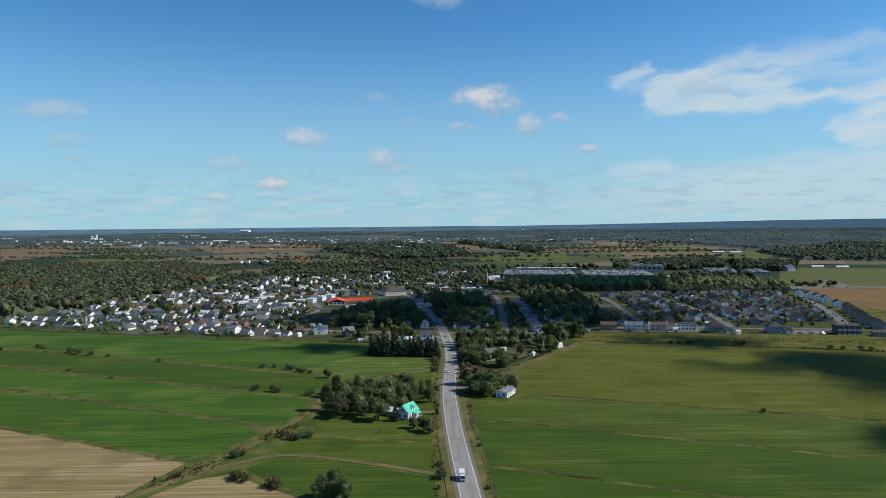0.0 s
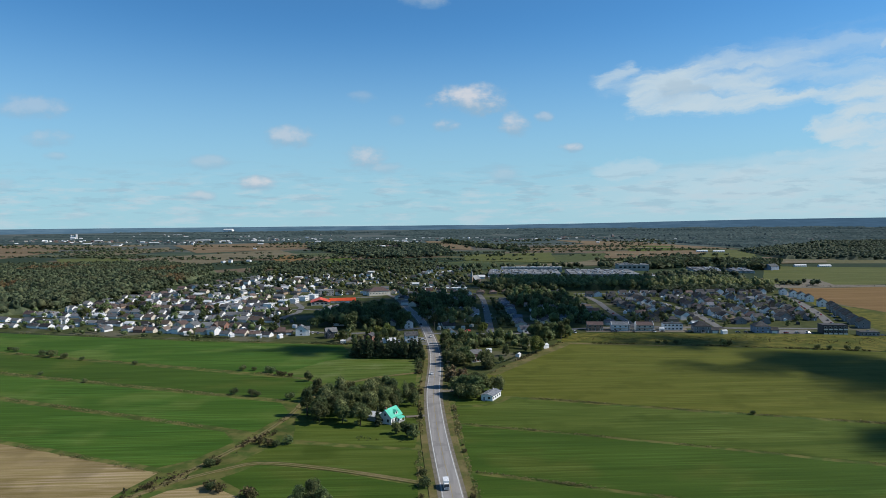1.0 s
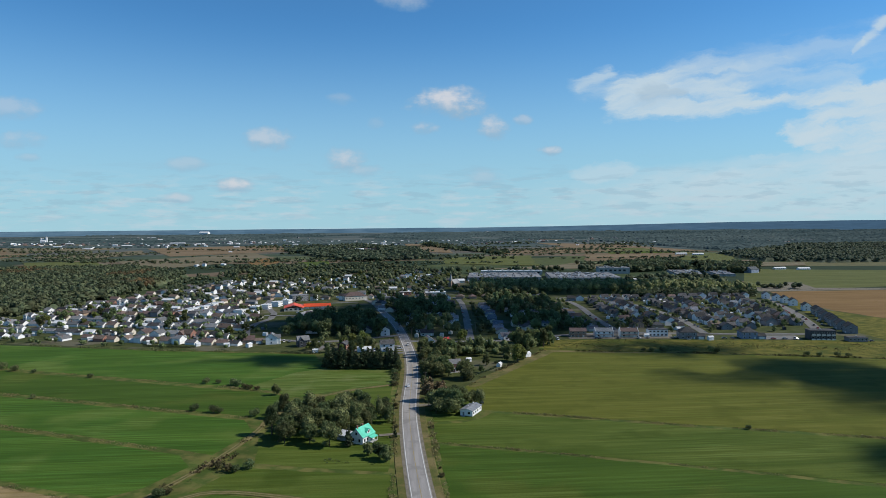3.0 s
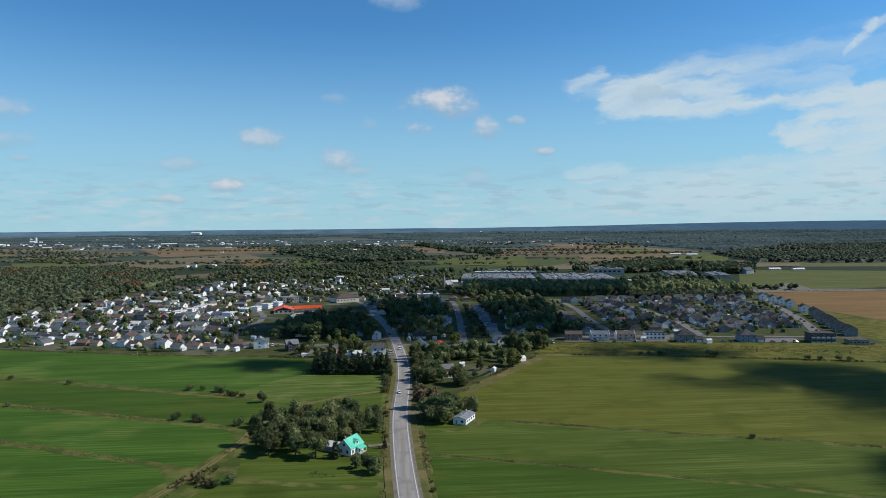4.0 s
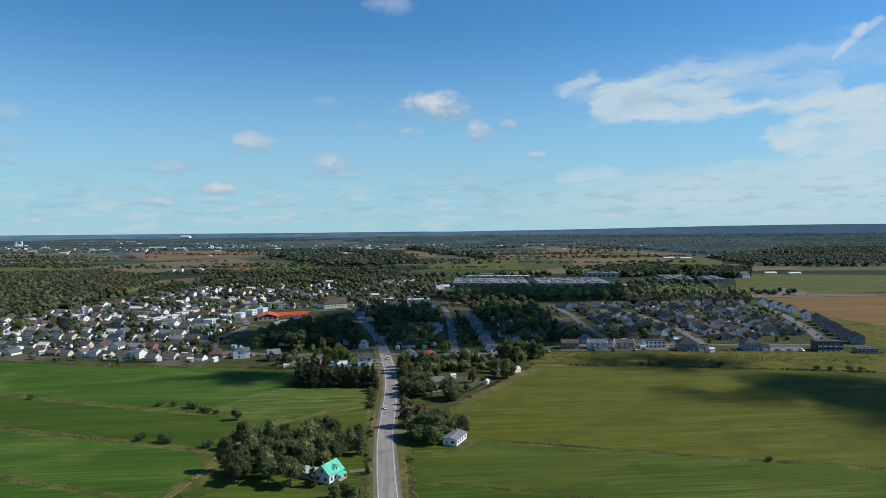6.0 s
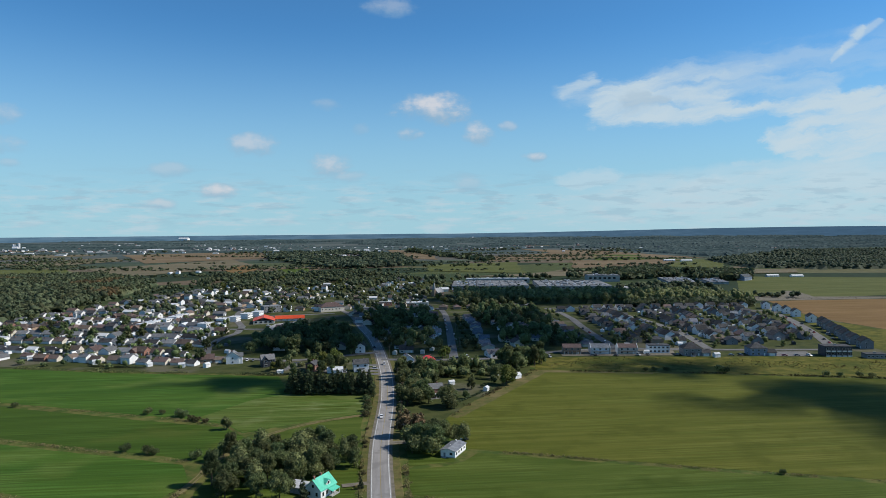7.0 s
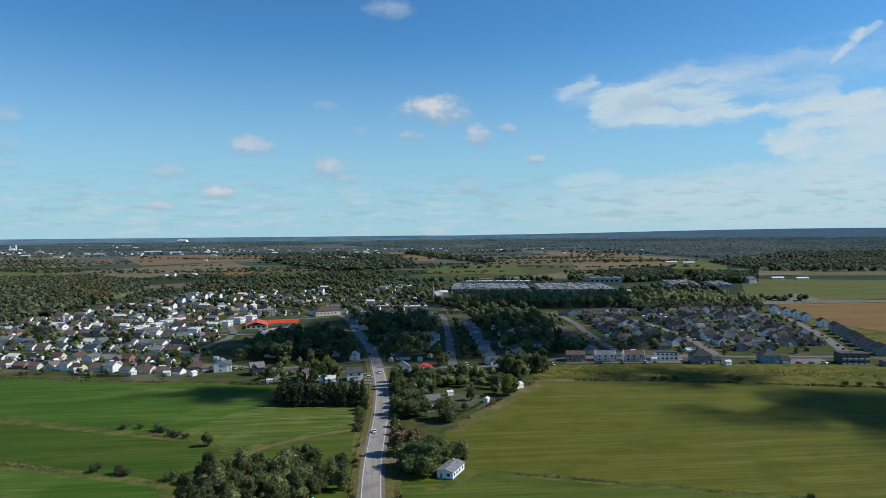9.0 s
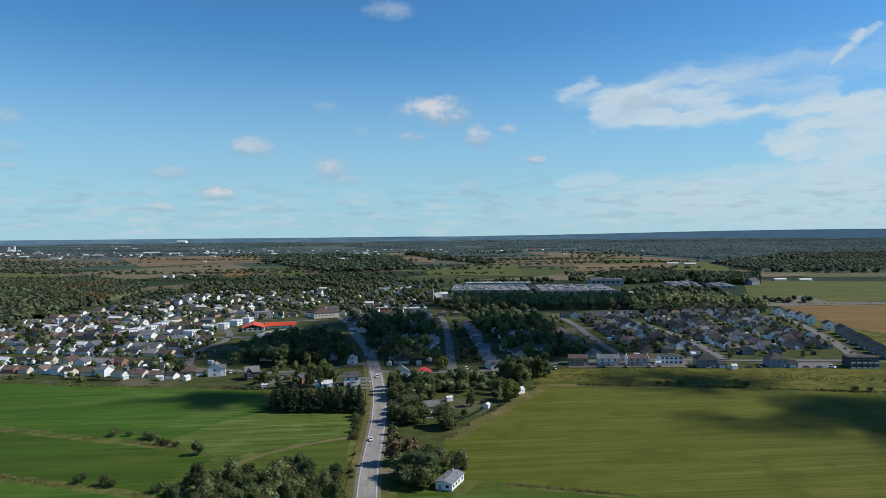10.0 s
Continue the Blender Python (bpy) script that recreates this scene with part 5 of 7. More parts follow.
def canopy(name, label, poly, spacing, h, material, seed, per=34, exclude=None, size=0.36, rad=0.0):
    """A closed stand of trees, too many to count, as one mesh."""
    r = np.random.RandomState(seed)
    xs, ys = [p[0] for p in poly], [p[1] for p in poly]
    parts, lumps = [], []
    near = per >= 300
    count, leaf = (per * 2, size * 0.62) if near else (max(5, int(per * 0.7)), size)
    y = min(ys)
    while y < max(ys):
        x = min(xs)
        while x < max(xs):
            px, py = x + r.uniform(-0.45, 0.45) * spacing, y + r.uniform(-0.45, 0.45) * spacing
            if inside(px, py, poly) and (exclude is None or not exclude(px, py)) and clear_of_streets(px, py):
                z, hh = land_height(px, py), h * r.uniform(0.66, 1.22)
                q = rad * r.uniform(0.7, 1.25) if rad else spacing * r.uniform(0.46, 0.74)
                lobes = [(0, 0, hh * 0.62, q, hh * 0.38), (q * 0.4, q * 0.2, hh * 0.45, q * 0.7, hh * 0.3)]
                at = np.array([px * K, py * K, z])
                parts.append(leaf_cloud(r.randint(1 << 30), lobes, count, q * leaf * 2.0, 0.5) * K + at)
                v, f = cores(r, lobes[:1], 1 if spacing > 16 else 2, 0.72 if near else 0.80)
                lumps.append((v * K + at, f))
            x += spacing
        y += spacing
    if parts:
        n = len(lumps[0][0])
        filled = np.concatenate([v for v, f in lumps]), np.concatenate([f + k * n for k, (v, f) in enumerate(lumps)])
        quads_ob(name, np.concatenate(parts), material, None, label, "stuff", "woods", filled)


WEST = [(-345, 850), (-378, 700), (-430, 640), (-520, 690), (-700, 900), (-960, 1400), (-560, 1480), (-380, 1240)]
canopy("woodland", "dense mixed green woodland west of the village", WEST, 8.5, 12, M["wood_far"], 21, 60, lambda x, y: noise.noise(Vector((x * 0.012, y * 0.008, 0))) > 0.36, 0.19)
canopy("autumn_woodland", "patches of rust-coloured autumn woodland", WEST, 8.5, 12, M["wood_gold"], 22, 60, lambda x, y: noise.noise(Vector((x * 0.012, y * 0.008, 0))) <= 0.36, 0.19)
NZ = lambda x, y, f, k: noise.noise(Vector((x * f, y * f, k)))
canopy("garden_trees", "small garden trees between bungalows", [(-395, 605), (-240, 562), (-120, 528), (-100, 560), (-130, 680), (-150, 770), (-350, 850), (-380, 720)], 9.5, 5.5, M["leaf"], 44, 60, lambda x, y: NZ(x, y, 0.05, 9) > -0.10, 0.17, 2.3)
canopy("garden_trees", "small garden trees in the new estate", [(120, 545), (330, 535), (400, 745), (130, 790)], 10, 6.0, M["leaf"], 45, 60, lambda x, y: NZ(x, y, 0.05, 3) > -0.06, 0.16, 2.2)
canopy("garden_trees", "dark trees between gardens and crossroads", [(12, 442), (22, 440), (36, 452), (38, 468), (58, 474), (58, 482), (40, 480), (12, 472)], 6.0, 8.5, M["leaf"], 46, 170, None, 0.13, 3.2)
canopy("garden_trees", "dark trees round the quiet street", [(88, 545), (146, 535), (155, 780), (94, 790)], 10.5, 10.5, M["leaf"], 47, 100, lambda x, y: NZ(x, y, 0.05, 7) > -0.08, 0.14, 3.8)
canopy("garden_trees", "dark trees behind the roadside houses", [(-70, 518), (-26, 508), (-22, 545), (-64, 556)], 9, 8, M["leaf"], 48, 150, lambda x, y: NZ(x, y, 0.09, 8) > 0.05, 0.14, 2.8)
canopy("garden_trees", "dark trees along the main road's east side", [(4, 545), (40, 528), (46, 600), (30, 640), (-2, 660)], 9.5, 9, M["leaf"], 49, 110, lambda x, y: NZ(x, y, 0.08, 2) > -0.02, 0.14, 3.4)
canopy("garden_trees", "dark trees left of the store's yard", [(-100, 560), (-70, 556), (-64, 690), (-92, 650), (-112, 600)], 9.5, 10.5, M["leaf"], 50, 110, lambda x, y: NZ(x, y, 0.07, 2) > 0.02, 0.14, 4.0)
canopy("garden_trees", "trees screening the crossroads garden", [(74, 480), (98, 486), (103, 512), (80, 515)], 7, 9, M["leaf"], 51, 110, None, 0.17, 3.0)
canopy("village_trees", "leafy trees between the houses of the old village", [(-360, 800), (-150, 770), (-110, 800), (-60, 800), (60, 850), (170, 830), (190, 1000), (60, 1300), (-300, 1350), (-360, 1200)], 11, 7.5, M["wood_far"], 23, 50, lambda x, y: NZ(x, y, 0.04, 5) > -0.12, 0.17, 3.3)
canopy("village_trees", "denser leafy trees behind the old village", [(-300, 1180), (-20, 1130), (60, 1300), (-40, 1500), (-330, 1450)], 13, 9, M["wood_far"], 43, 40, lambda x, y: NZ(x, y, 0.02, 6) > 0.15, 0.22, 4.5)
canopy("village_trees", "autumn-tinted trees between old village houses", [(-300, 850), (150, 830), (120, 1300), (-280, 1350)], 52, 8, M["leaf_light"], 33, 60, None, 0.2, 3.6)
canopy("village_trees", "dark shady trees along the main street", [(-84, 560), (-24, 552), (-32, 640), (-48, 690), (-62, 690), (-80, 640)], 10.0, 10, M["leaf"], 29, 120, lambda x, y: NZ(x, y, 0.06, 1) > 0.05, 0.13, 4.0)
canopy("village_trees", "dark shady trees between two village streets", [(2, 640), (36, 600), (50, 780), (-30, 800), (-20, 720)], 10.5, 10.5, M["leaf"], 30, 120, lambda x, y: NZ(x, y, 0.06, 4) > 0.0, 0.13, 4.0)
scatter([(-74, 488), (-24, 482), (-22, 505), (-70, 512)], 14, ["ash", "maple", "small", "lime"], 0.6, 0.95, 5.0, 20)
scatter([(26, 386), (38, 394), (60, 438), (88, 478), (60, 478), (42, 440)], 14, ["small", "maple", "bush", "small"], 0.6, 0.95, 4.5, 21)
canopy("dark_trees", "dark belt of tall trees before the factory", [(85, 870), (300, 825), (420, 808), (440, 850), (330, 915), (100, 960)], 9, 13, M["leaf"], 24, 80, None, 0.15, 5.2)
canopy("dark_trees", "dense dark trees east of the quiet street", [(92, 660), (148, 650), (165, 850), (84, 860)], 11.0, 11, M["leaf"], 52, 110, lambda x, y: NZ(x, y, 0.06, 2) > -0.02, 0.14, 4.0)
canopy("field_trees", "trees round the works and car parks", [(375, 1177), (536, 1248), (609, 1472), (433, 1393)], 14, 12, M["wood_far"], 34, 40, None, 0.3)
canopy("field_trees", "mixed trees between the estate and the works", [(300, 935), (440, 880), (476, 1010), (440, 1060), (330, 1010)], 12, 11, M["wood_far"], 79, 50, lambda x, y: NZ(x, y, 0.03, 2) > 0.2, 0.16, 5)
canopy("field_trees", "trees beside a barn at the village edge", [(529, 1150), (609, 1145), (700, 1300), (591, 1349)], 14, 12, M["wood_far"], 35, 40, None, 0.3)
canopy("field_trees", "scattered trees along the estate's northern edge", [(240, 790), (430, 775), (440, 800), (300, 815)], 11, 8, M["wood_far"], 36, 50, None, 0.28)
canopy("distant_woods", "distant dark wood beyond the village", [(-381, 2346), (-369, 2613), (-159, 2779), (64, 2439), (97, 1670), (-96, 1599), (-252, 2005)], 21, 12, M["wood_dark"], 25, 16, lambda x, y: noise.noise(Vector((x * 0.006, y * 0.004, 1))) > 0.3, 0.2)
canopy("distant_woods", "distant dark wood beyond the hayfield", [(900, 1864), (1398, 2317), (1900, 2192), (1300, 1410), (791, 1395)], 13, 10, M["wood_dark"], 26, 34, lambda x, y: noise.noise(Vector((x * 0.003, y * 0.008, 1))) > 0.25, 0.17, 5.4)
canopy("distant_woods", "narrow distant tree belts among fields", [(-1083, 2031), (-1019, 2267), (-896, 2108), (-734, 1830), (-685, 1604), (-916, 1861)], 18, 7, M["wood_far"], 38, 18, lambda x, y: NZ(x * 0.4, y, 0.012, 8) > -0.1, 0.18, 6)
canopy("distant_woods", "distant hedgerow between fields", [(123, 2824), (327, 2038), (300, 1985), (96, 2725)], 22, 9, M["wood_far"], 39, 12)
canopy("hedgerow_trees", "scattered hedgerow trees between far fields", [(-1700, 1500), (-400, 1350), (700, 1350), (1000, 2900), (-1500, 2900)], 32, 9, M["wood_far"], 28, 14, lambda x, y: noise.noise(Vector((x * 0.003, y * 0.010, 4))) < 0.33, 0.24, 7)


canopy("hedgerow_trees", "fine dark hedgerows between far fields", [(-1900, 1560), (-420, 1400), (900, 1450), (1000, 2750), (-1700, 2750)], 21, 5.5, M["wood_far"], 61, 16, lambda x, y: NZ(x + y * 0.35, y * 7.0, 0.0019, 2) < 0.26, 0.18, 5.5)


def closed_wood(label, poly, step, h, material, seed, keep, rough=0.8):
    """Woodland as one closed, bumpy sheet: the roof of far crowns, or a filler under a canopy."""
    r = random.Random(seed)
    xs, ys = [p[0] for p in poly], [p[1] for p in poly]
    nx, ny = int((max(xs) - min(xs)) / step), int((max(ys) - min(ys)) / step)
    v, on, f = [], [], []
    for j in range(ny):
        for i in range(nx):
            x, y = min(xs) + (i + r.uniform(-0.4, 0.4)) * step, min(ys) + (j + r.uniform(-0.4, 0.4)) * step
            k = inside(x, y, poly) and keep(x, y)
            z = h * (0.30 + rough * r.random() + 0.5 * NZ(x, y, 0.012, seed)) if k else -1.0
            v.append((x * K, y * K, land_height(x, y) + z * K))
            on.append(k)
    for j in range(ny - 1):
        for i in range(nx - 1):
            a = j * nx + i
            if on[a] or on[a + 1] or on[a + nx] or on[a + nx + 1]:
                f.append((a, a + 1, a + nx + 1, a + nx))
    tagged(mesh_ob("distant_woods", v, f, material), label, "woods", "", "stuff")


# far woods, blued in their material in place of haze
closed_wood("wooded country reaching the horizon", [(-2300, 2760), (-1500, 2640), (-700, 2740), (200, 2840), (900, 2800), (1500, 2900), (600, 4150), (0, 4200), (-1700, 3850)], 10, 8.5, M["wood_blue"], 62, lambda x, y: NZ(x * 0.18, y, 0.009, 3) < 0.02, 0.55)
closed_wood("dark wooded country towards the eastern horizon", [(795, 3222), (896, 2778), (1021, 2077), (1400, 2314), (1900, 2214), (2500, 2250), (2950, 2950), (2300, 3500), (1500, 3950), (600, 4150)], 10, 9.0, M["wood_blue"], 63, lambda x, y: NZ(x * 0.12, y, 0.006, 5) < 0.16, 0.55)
# bumpy sheets added under three canopies to cover their black gaps
closed_wood("closed under-layer filling gaps in the western woodland", WEST, 6.5, 8.5, M["wood_far"], 64, lambda x, y: True)
closed_wood("closed under-layer filling gaps in a far wood", [(900, 1864), (1398, 2317), (1900, 2192), (1300, 1410), (791, 1395)], 12, 7.5, M["wood_dark"], 65, lambda x, y: noise.noise(Vector((x * 0.003, y * 0.008, 1))) <= 0.25)
closed_wood("closed under-layer filling gaps in the trees before the factory", [(85, 870), (300, 825), (420, 808), (440, 850), (330, 915), (100, 960)], 5, 7.5, M["leaf"], 66, lambda x, y: True)
canopy("garden_trees", "trees and shrubs at the field edge", [(-400, 590), (-312, 556), (-165, 512), (-120, 502), (-118, 510), (-240, 546), (-395, 598)], 9, 4.5, M["leaf"], 77, 90, lambda x, y: NZ(x, y, 0.06, 5) > 0.0, 0.15, 2.0)
canopy("field_trees", "trees behind the factory", [(60, 1215), (400, 1230), (400, 1265), (60, 1250)], 12, 12, M["wood_far"], 78, 60, lambda x, y: NZ(x, y, 0.03, 5) > 0.15, 0.16, 5)
canopy("grove_trees", "dense dark trees behind the farmhouse", [(-62, 316), (-54, 296), (-36, 294), (-26, 304), (-10, 318), (-9, 335), (-26, 341), (-46, 337), (-60, 330)], 6.2, 9.5, M["leaf"], 64, 420, lambda x, y: NZ(x, y, 0.09, 4) > -0.05, 0.10, 3.0)
canopy("grove_trees", "dense trees beside the low bungalow", [(9, 325), (19, 323), (21, 336), (32, 340), (34, 346), (20, 347), (10, 340)], 5.6, 8.0, M["leaf"], 65, 420, None, 0.10, 3.2)
canopy("garden_trees", "dark trees round the brick house", [(9, 396), (20, 399), (20, 412), (16, 440), (10, 438)], 6.5, 8.5, M["leaf"], 66, 380, None, 0.10, 3.4)
canopy("garden_trees", "rounded dark trees in front of the brick house", [(28, 384), (36, 388), (40, 402), (33, 400)], 6.0, 6.5, M["leaf"], 67, 380, None, 0.10, 3.2)
canopy("roadside_trees", "ragged row of roadside trees and shrubs", [(8.0, 350), (10.6, 350), (11.5, 470), (8.6, 470)], 3.6, 3.6, M["leaf"], 68, 160, lambda x, y: NZ(x, y, 0.11, 6) > 0.05, 0.12, 1.4)
canopy("garden_trees", "low garden shrubs between roadside houses", [(-70, 492), (-24, 486), (-22, 512), (-66, 516)], 7.5, 4.0, M["leaf"], 70, 120, lambda x, y: NZ(x, y, 0.10, 2) > 0.05, 0.14, 2.0)
canopy("garden_trees", "dark trees behind the crossroads gardens", [(40, 452), (64, 462), (72, 500), (40, 500), (34, 470)], 8.0, 7.5, M["leaf"], 71, 200, lambda x, y: NZ(x, y, 0.08, 3) > 0.12, 0.12, 3.0)
canopy("village_trees", "dark crowns inside the bend of the main road", [(-36, 575), (-21, 570), (-30, 640), (-48, 665)], 7.5, 8.5, M["leaf"], 74, 220, None, 0.12, 3.4)
canopy("garden_trees", "small street trees in front of the bungalow row", [(58, 545), (69, 545), (78, 745), (70, 745)], 7.5, 5.5, M["leaf"], 75, 120, lambda x, y: NZ(x, y, 0.07, 3) > 0.12, 0.14, 2.2)
canopy("garden_trees", "garden trees behind the bungalow row", [(88, 545), (98, 545), (112, 745), (100, 745)], 9, 6, M["leaf"], 76, 130, lambda x, y: NZ(x, y, 0.06, 9) > 0.05, 0.13, 2.6)
canopy("field_trees", "small trees beside a bare earth lot", [(462, 872), (520, 862), (528, 880), (470, 892)], 9, 7, M["wood_far"], 72, 60, None, 0.16, 4.0)


def tufts(label, pts, per_m, h, spread, seed, material="weed", name="rough_grass"):
    """Rough grass and low scrub along a ditch, as one mesh."""
    r = np.random.RandomState(seed)
    parts = []
    for (x0, y0), (x1, y1) in zip(pts, pts[1:]):
        n = int(math.hypot(x1 - x0, y1 - y0) * per_m)
        for i in range(n):
            t = r.random()
            px, py = x0 + (x1 - x0) * t + r.normal() * spread, y0 + (y1 - y0) * t + r.normal() * spread
            k = noise.noise(Vector((px * 0.06, py * 0.06, seed)))
            if k < -0.12:
                continue
            hh = h * r.uniform(0.4, 1.3) * (1.0 + max(k, 0) * 1.5)
            c = leaf_cloud(r.randint(1 << 30), [(0, 0, hh * 0.45, hh * 0.9, hh * 0.55)], 9, hh * 0.34, 0.9)
            parts.append(c + np.array([px * K, py * K, 0.2]))
    quads_ob(name, np.concatenate(parts), M[material], None, label, "stuff", "grass")


tufts("dry grass and scrub in a ditch by the stubble", [(-300, 337), (-191, 284), (-97, 238)], 3.6, 0.42, 0.6, 71, "straw")
tufts("dry grass and scrub in a ditch between crops", [(-400, 434), (-238, 357), (-88, 286)], 3.6, 0.4, 0.9, 72, "straw")
tufts("dry grass and scrub in a ditch between strips", [(-400, 470), (-276, 416), (-74, 331)], 3.4, 0.4, 0.9, 73, "straw")
tufts("dry grass and scrub along the upper ditch", [(-283, 469), (-90, 388), (-69, 376)], 3.4, 0.45, 0.9, 74, "straw")
tufts("brown scrub along the diagonal field track", [(-107, 208), (-92, 231), (-82, 252), (-70, 280), (-62, 316)], 2.6, 0.7, 2.0, 75)
tufts("tall dry grass in the western road ditch", [(-8.6, 190), (-8.0, 290), (-8.2, 430)], 2.2, 0.45, 0.7, 76, "straw")
tufts("tall dry grass in the eastern road ditch", [(10.5, 190), (8.2, 250), (7.6, 318)], 3.0, 0.45, 0.6, 77, "straw")
tufts("dry grass line across the eastern fields", [(10, 288.7), (87, 258.5), (255, 189)], 4.5, 0.34, 0.45, 78, "straw")
tufts("dry grass line at the yellow field's edge", [(36, 331.5), (116, 301.5), (183, 278), (310, 230)], 4.0, 0.38, 0.5, 79, "straw")
tufts("low grass line across the nearest field", [(11, 233), (87, 200), (155, 166)], 5.0, 0.34, 0.5, 80, "straw")
tufts("scrub in the ditch before the meadow", [(90, 477), (198, 453), (286, 427), (360, 402)], 2.4, 0.7, 0.6, 81)
tufts("scrub along the garden ditch", [(32, 382), (44, 405), (86, 466), (92, 479)], 2.6, 0.7, 1.0, 82)
tufts("tussocks of rough meadow grass", [(105, 500), (200, 482), (300, 462), (400, 432)], 4.5, 0.5, 9.0, 83)
tufts("scrub and garden plants at the village edge", [(-380, 572), (-312, 551), (-165, 506), (-62, 484)], 2.2, 0.8, 1.2, 84, "leaf")
tufts("heaps of pale earth and rubble on a bare lot", [(470, 852), (640, 846)], 0.8, 0.9, 5.0, 86, "gravel", "rubble")
tufts("vegetable rows and low plants in a garden", [(-44, 278), (-14, 268)], 4.0, 0.4, 1.5, 85, "leaf")

# ---------------------------------------------------------------- unseen cumulus, added between the sun and the village to cast shade


def cloud_material():
    mt = bpy.data.materials.new("cloud_vapour")
    mt.use_nodes = True
    n = Nodes(mt.node_tree)
    vec = n.add("ShaderNodeTexCoord").outputs["Object"]
    gen = n.add("ShaderNodeTexCoord").outputs["Generated"]
    mp = n.add("ShaderNodeMapping")
    mp.inputs["Location"].default_value, mp.inputs["Scale"].default_value = (-1.0, -1.0, 0.0), (2.0, 2.0, 0.0)
    n.link(gen, mp.inputs[0])
    ln = n.add("ShaderNodeVectorMath")
    ln.operation = "LENGTH"
    n.link(mp.outputs[0], ln.inputs[0])
    # fades towards the rim so that the cast shade has soft edges
    thin = n.m("ADD", n.m("SUBTRACT", 0.92, ln.outputs["Value"]), n.m("MULTIPLY", n.m("SUBTRACT", n.noise(vec, 0.010, 3.0, 0.5), 0.5), 0.9))
    body = n.ramp(thin, -0.10, 0.95, 0.0, 0.82)
    df = n.add("ShaderNodeBsdfDiffuse")
    df.inputs[0].default_value = rgb(0.9, 0.9, 0.9)
    tr = n.add("ShaderNodeBsdfTransparent")
    mx = n.add("ShaderNodeMixShader")
    n.link(body, mx.inputs[0]), n.link(tr.outputs[0], mx.inputs[1]), n.link(df.outputs[0], mx.inputs[2])
    out = n.add("ShaderNodeOutputMaterial")
    n.link(mx.outputs[0], out.inputs[0])
    return mt


VAPOUR = cloud_material()


def cloud(x, y, w, d, seed, base=620.0):
    """A ragged flat-based cumulus, built of many billows; x, y is the place over which it stands."""
    r = random.Random(seed)
    bm = bmesh.new()
    for i in range(26):
        a, q = r.uniform(0, 6.28), math.sqrt(r.random())
        px, py = math.cos(a) * q * w / 2, math.sin(a) * q * d / 2
        rad = min(w, d) * r.uniform(0.08, 0.17) * (1.2 - 0.6 * q)
        m = Matrix.Translation((px, py, rad * 0.4)) @ Matrix.Diagonal((1.3, 1.3, 0.8, 1))
        bmesh.ops.create_icosphere(bm, subdivisions=2, radius=rad, matrix=m)
    for v in bm.verts:
        v.co += noise.noise_vector(v.co * 0.03) * 9.0
        v.co.z = max(v.co.z, -4.0)
    me = bpy.data.meshes.new("cloud")
    bm.to_mesh(me)
    bm.free()
    me.materials.append(VAPOUR)
    ob = new("cloud", me)
    ob.location = (x, y, base)
    return tagged(ob, "unseen broken cumulus cloud, placed to shade the farmland", "cloud", "", "structure")


def shade_cloud(sx, sy, w, d, seed, base=620.0):
    # stands out of view towards the sun, so its shade falls at sx, sy
    k = base / SUN_DIR.z
    cloud(sx * K + SUN_DIR.x * k, sy * K + SUN_DIR.y * k, w * K, d * K, seed, base)


shade_cloud(20, 680, 210, 340, 31)
shade_cloud(-78, 466, 110, 66, 32)
shade_cloud(-55, 610, 190, 190, 40)
shade_cloud(235, 392, 240, 110, 33)
shade_cloud(275, 335, 220, 130, 34)
shade_cloud(185, 474, 150, 84, 35)
shade_cloud(170, 905, 400, 230, 36)
shade_cloud(140, 620, 220, 300, 37)
shade_cloud(200, 872, 300, 130, 46)
shade_cloud(22, 590, 150, 150, 47)
shade_cloud(150, 900, 330, 150, 39)
shade_cloud(195, 250, 90, 60, 38)
# ---------------------------------------------------------------- single buildings


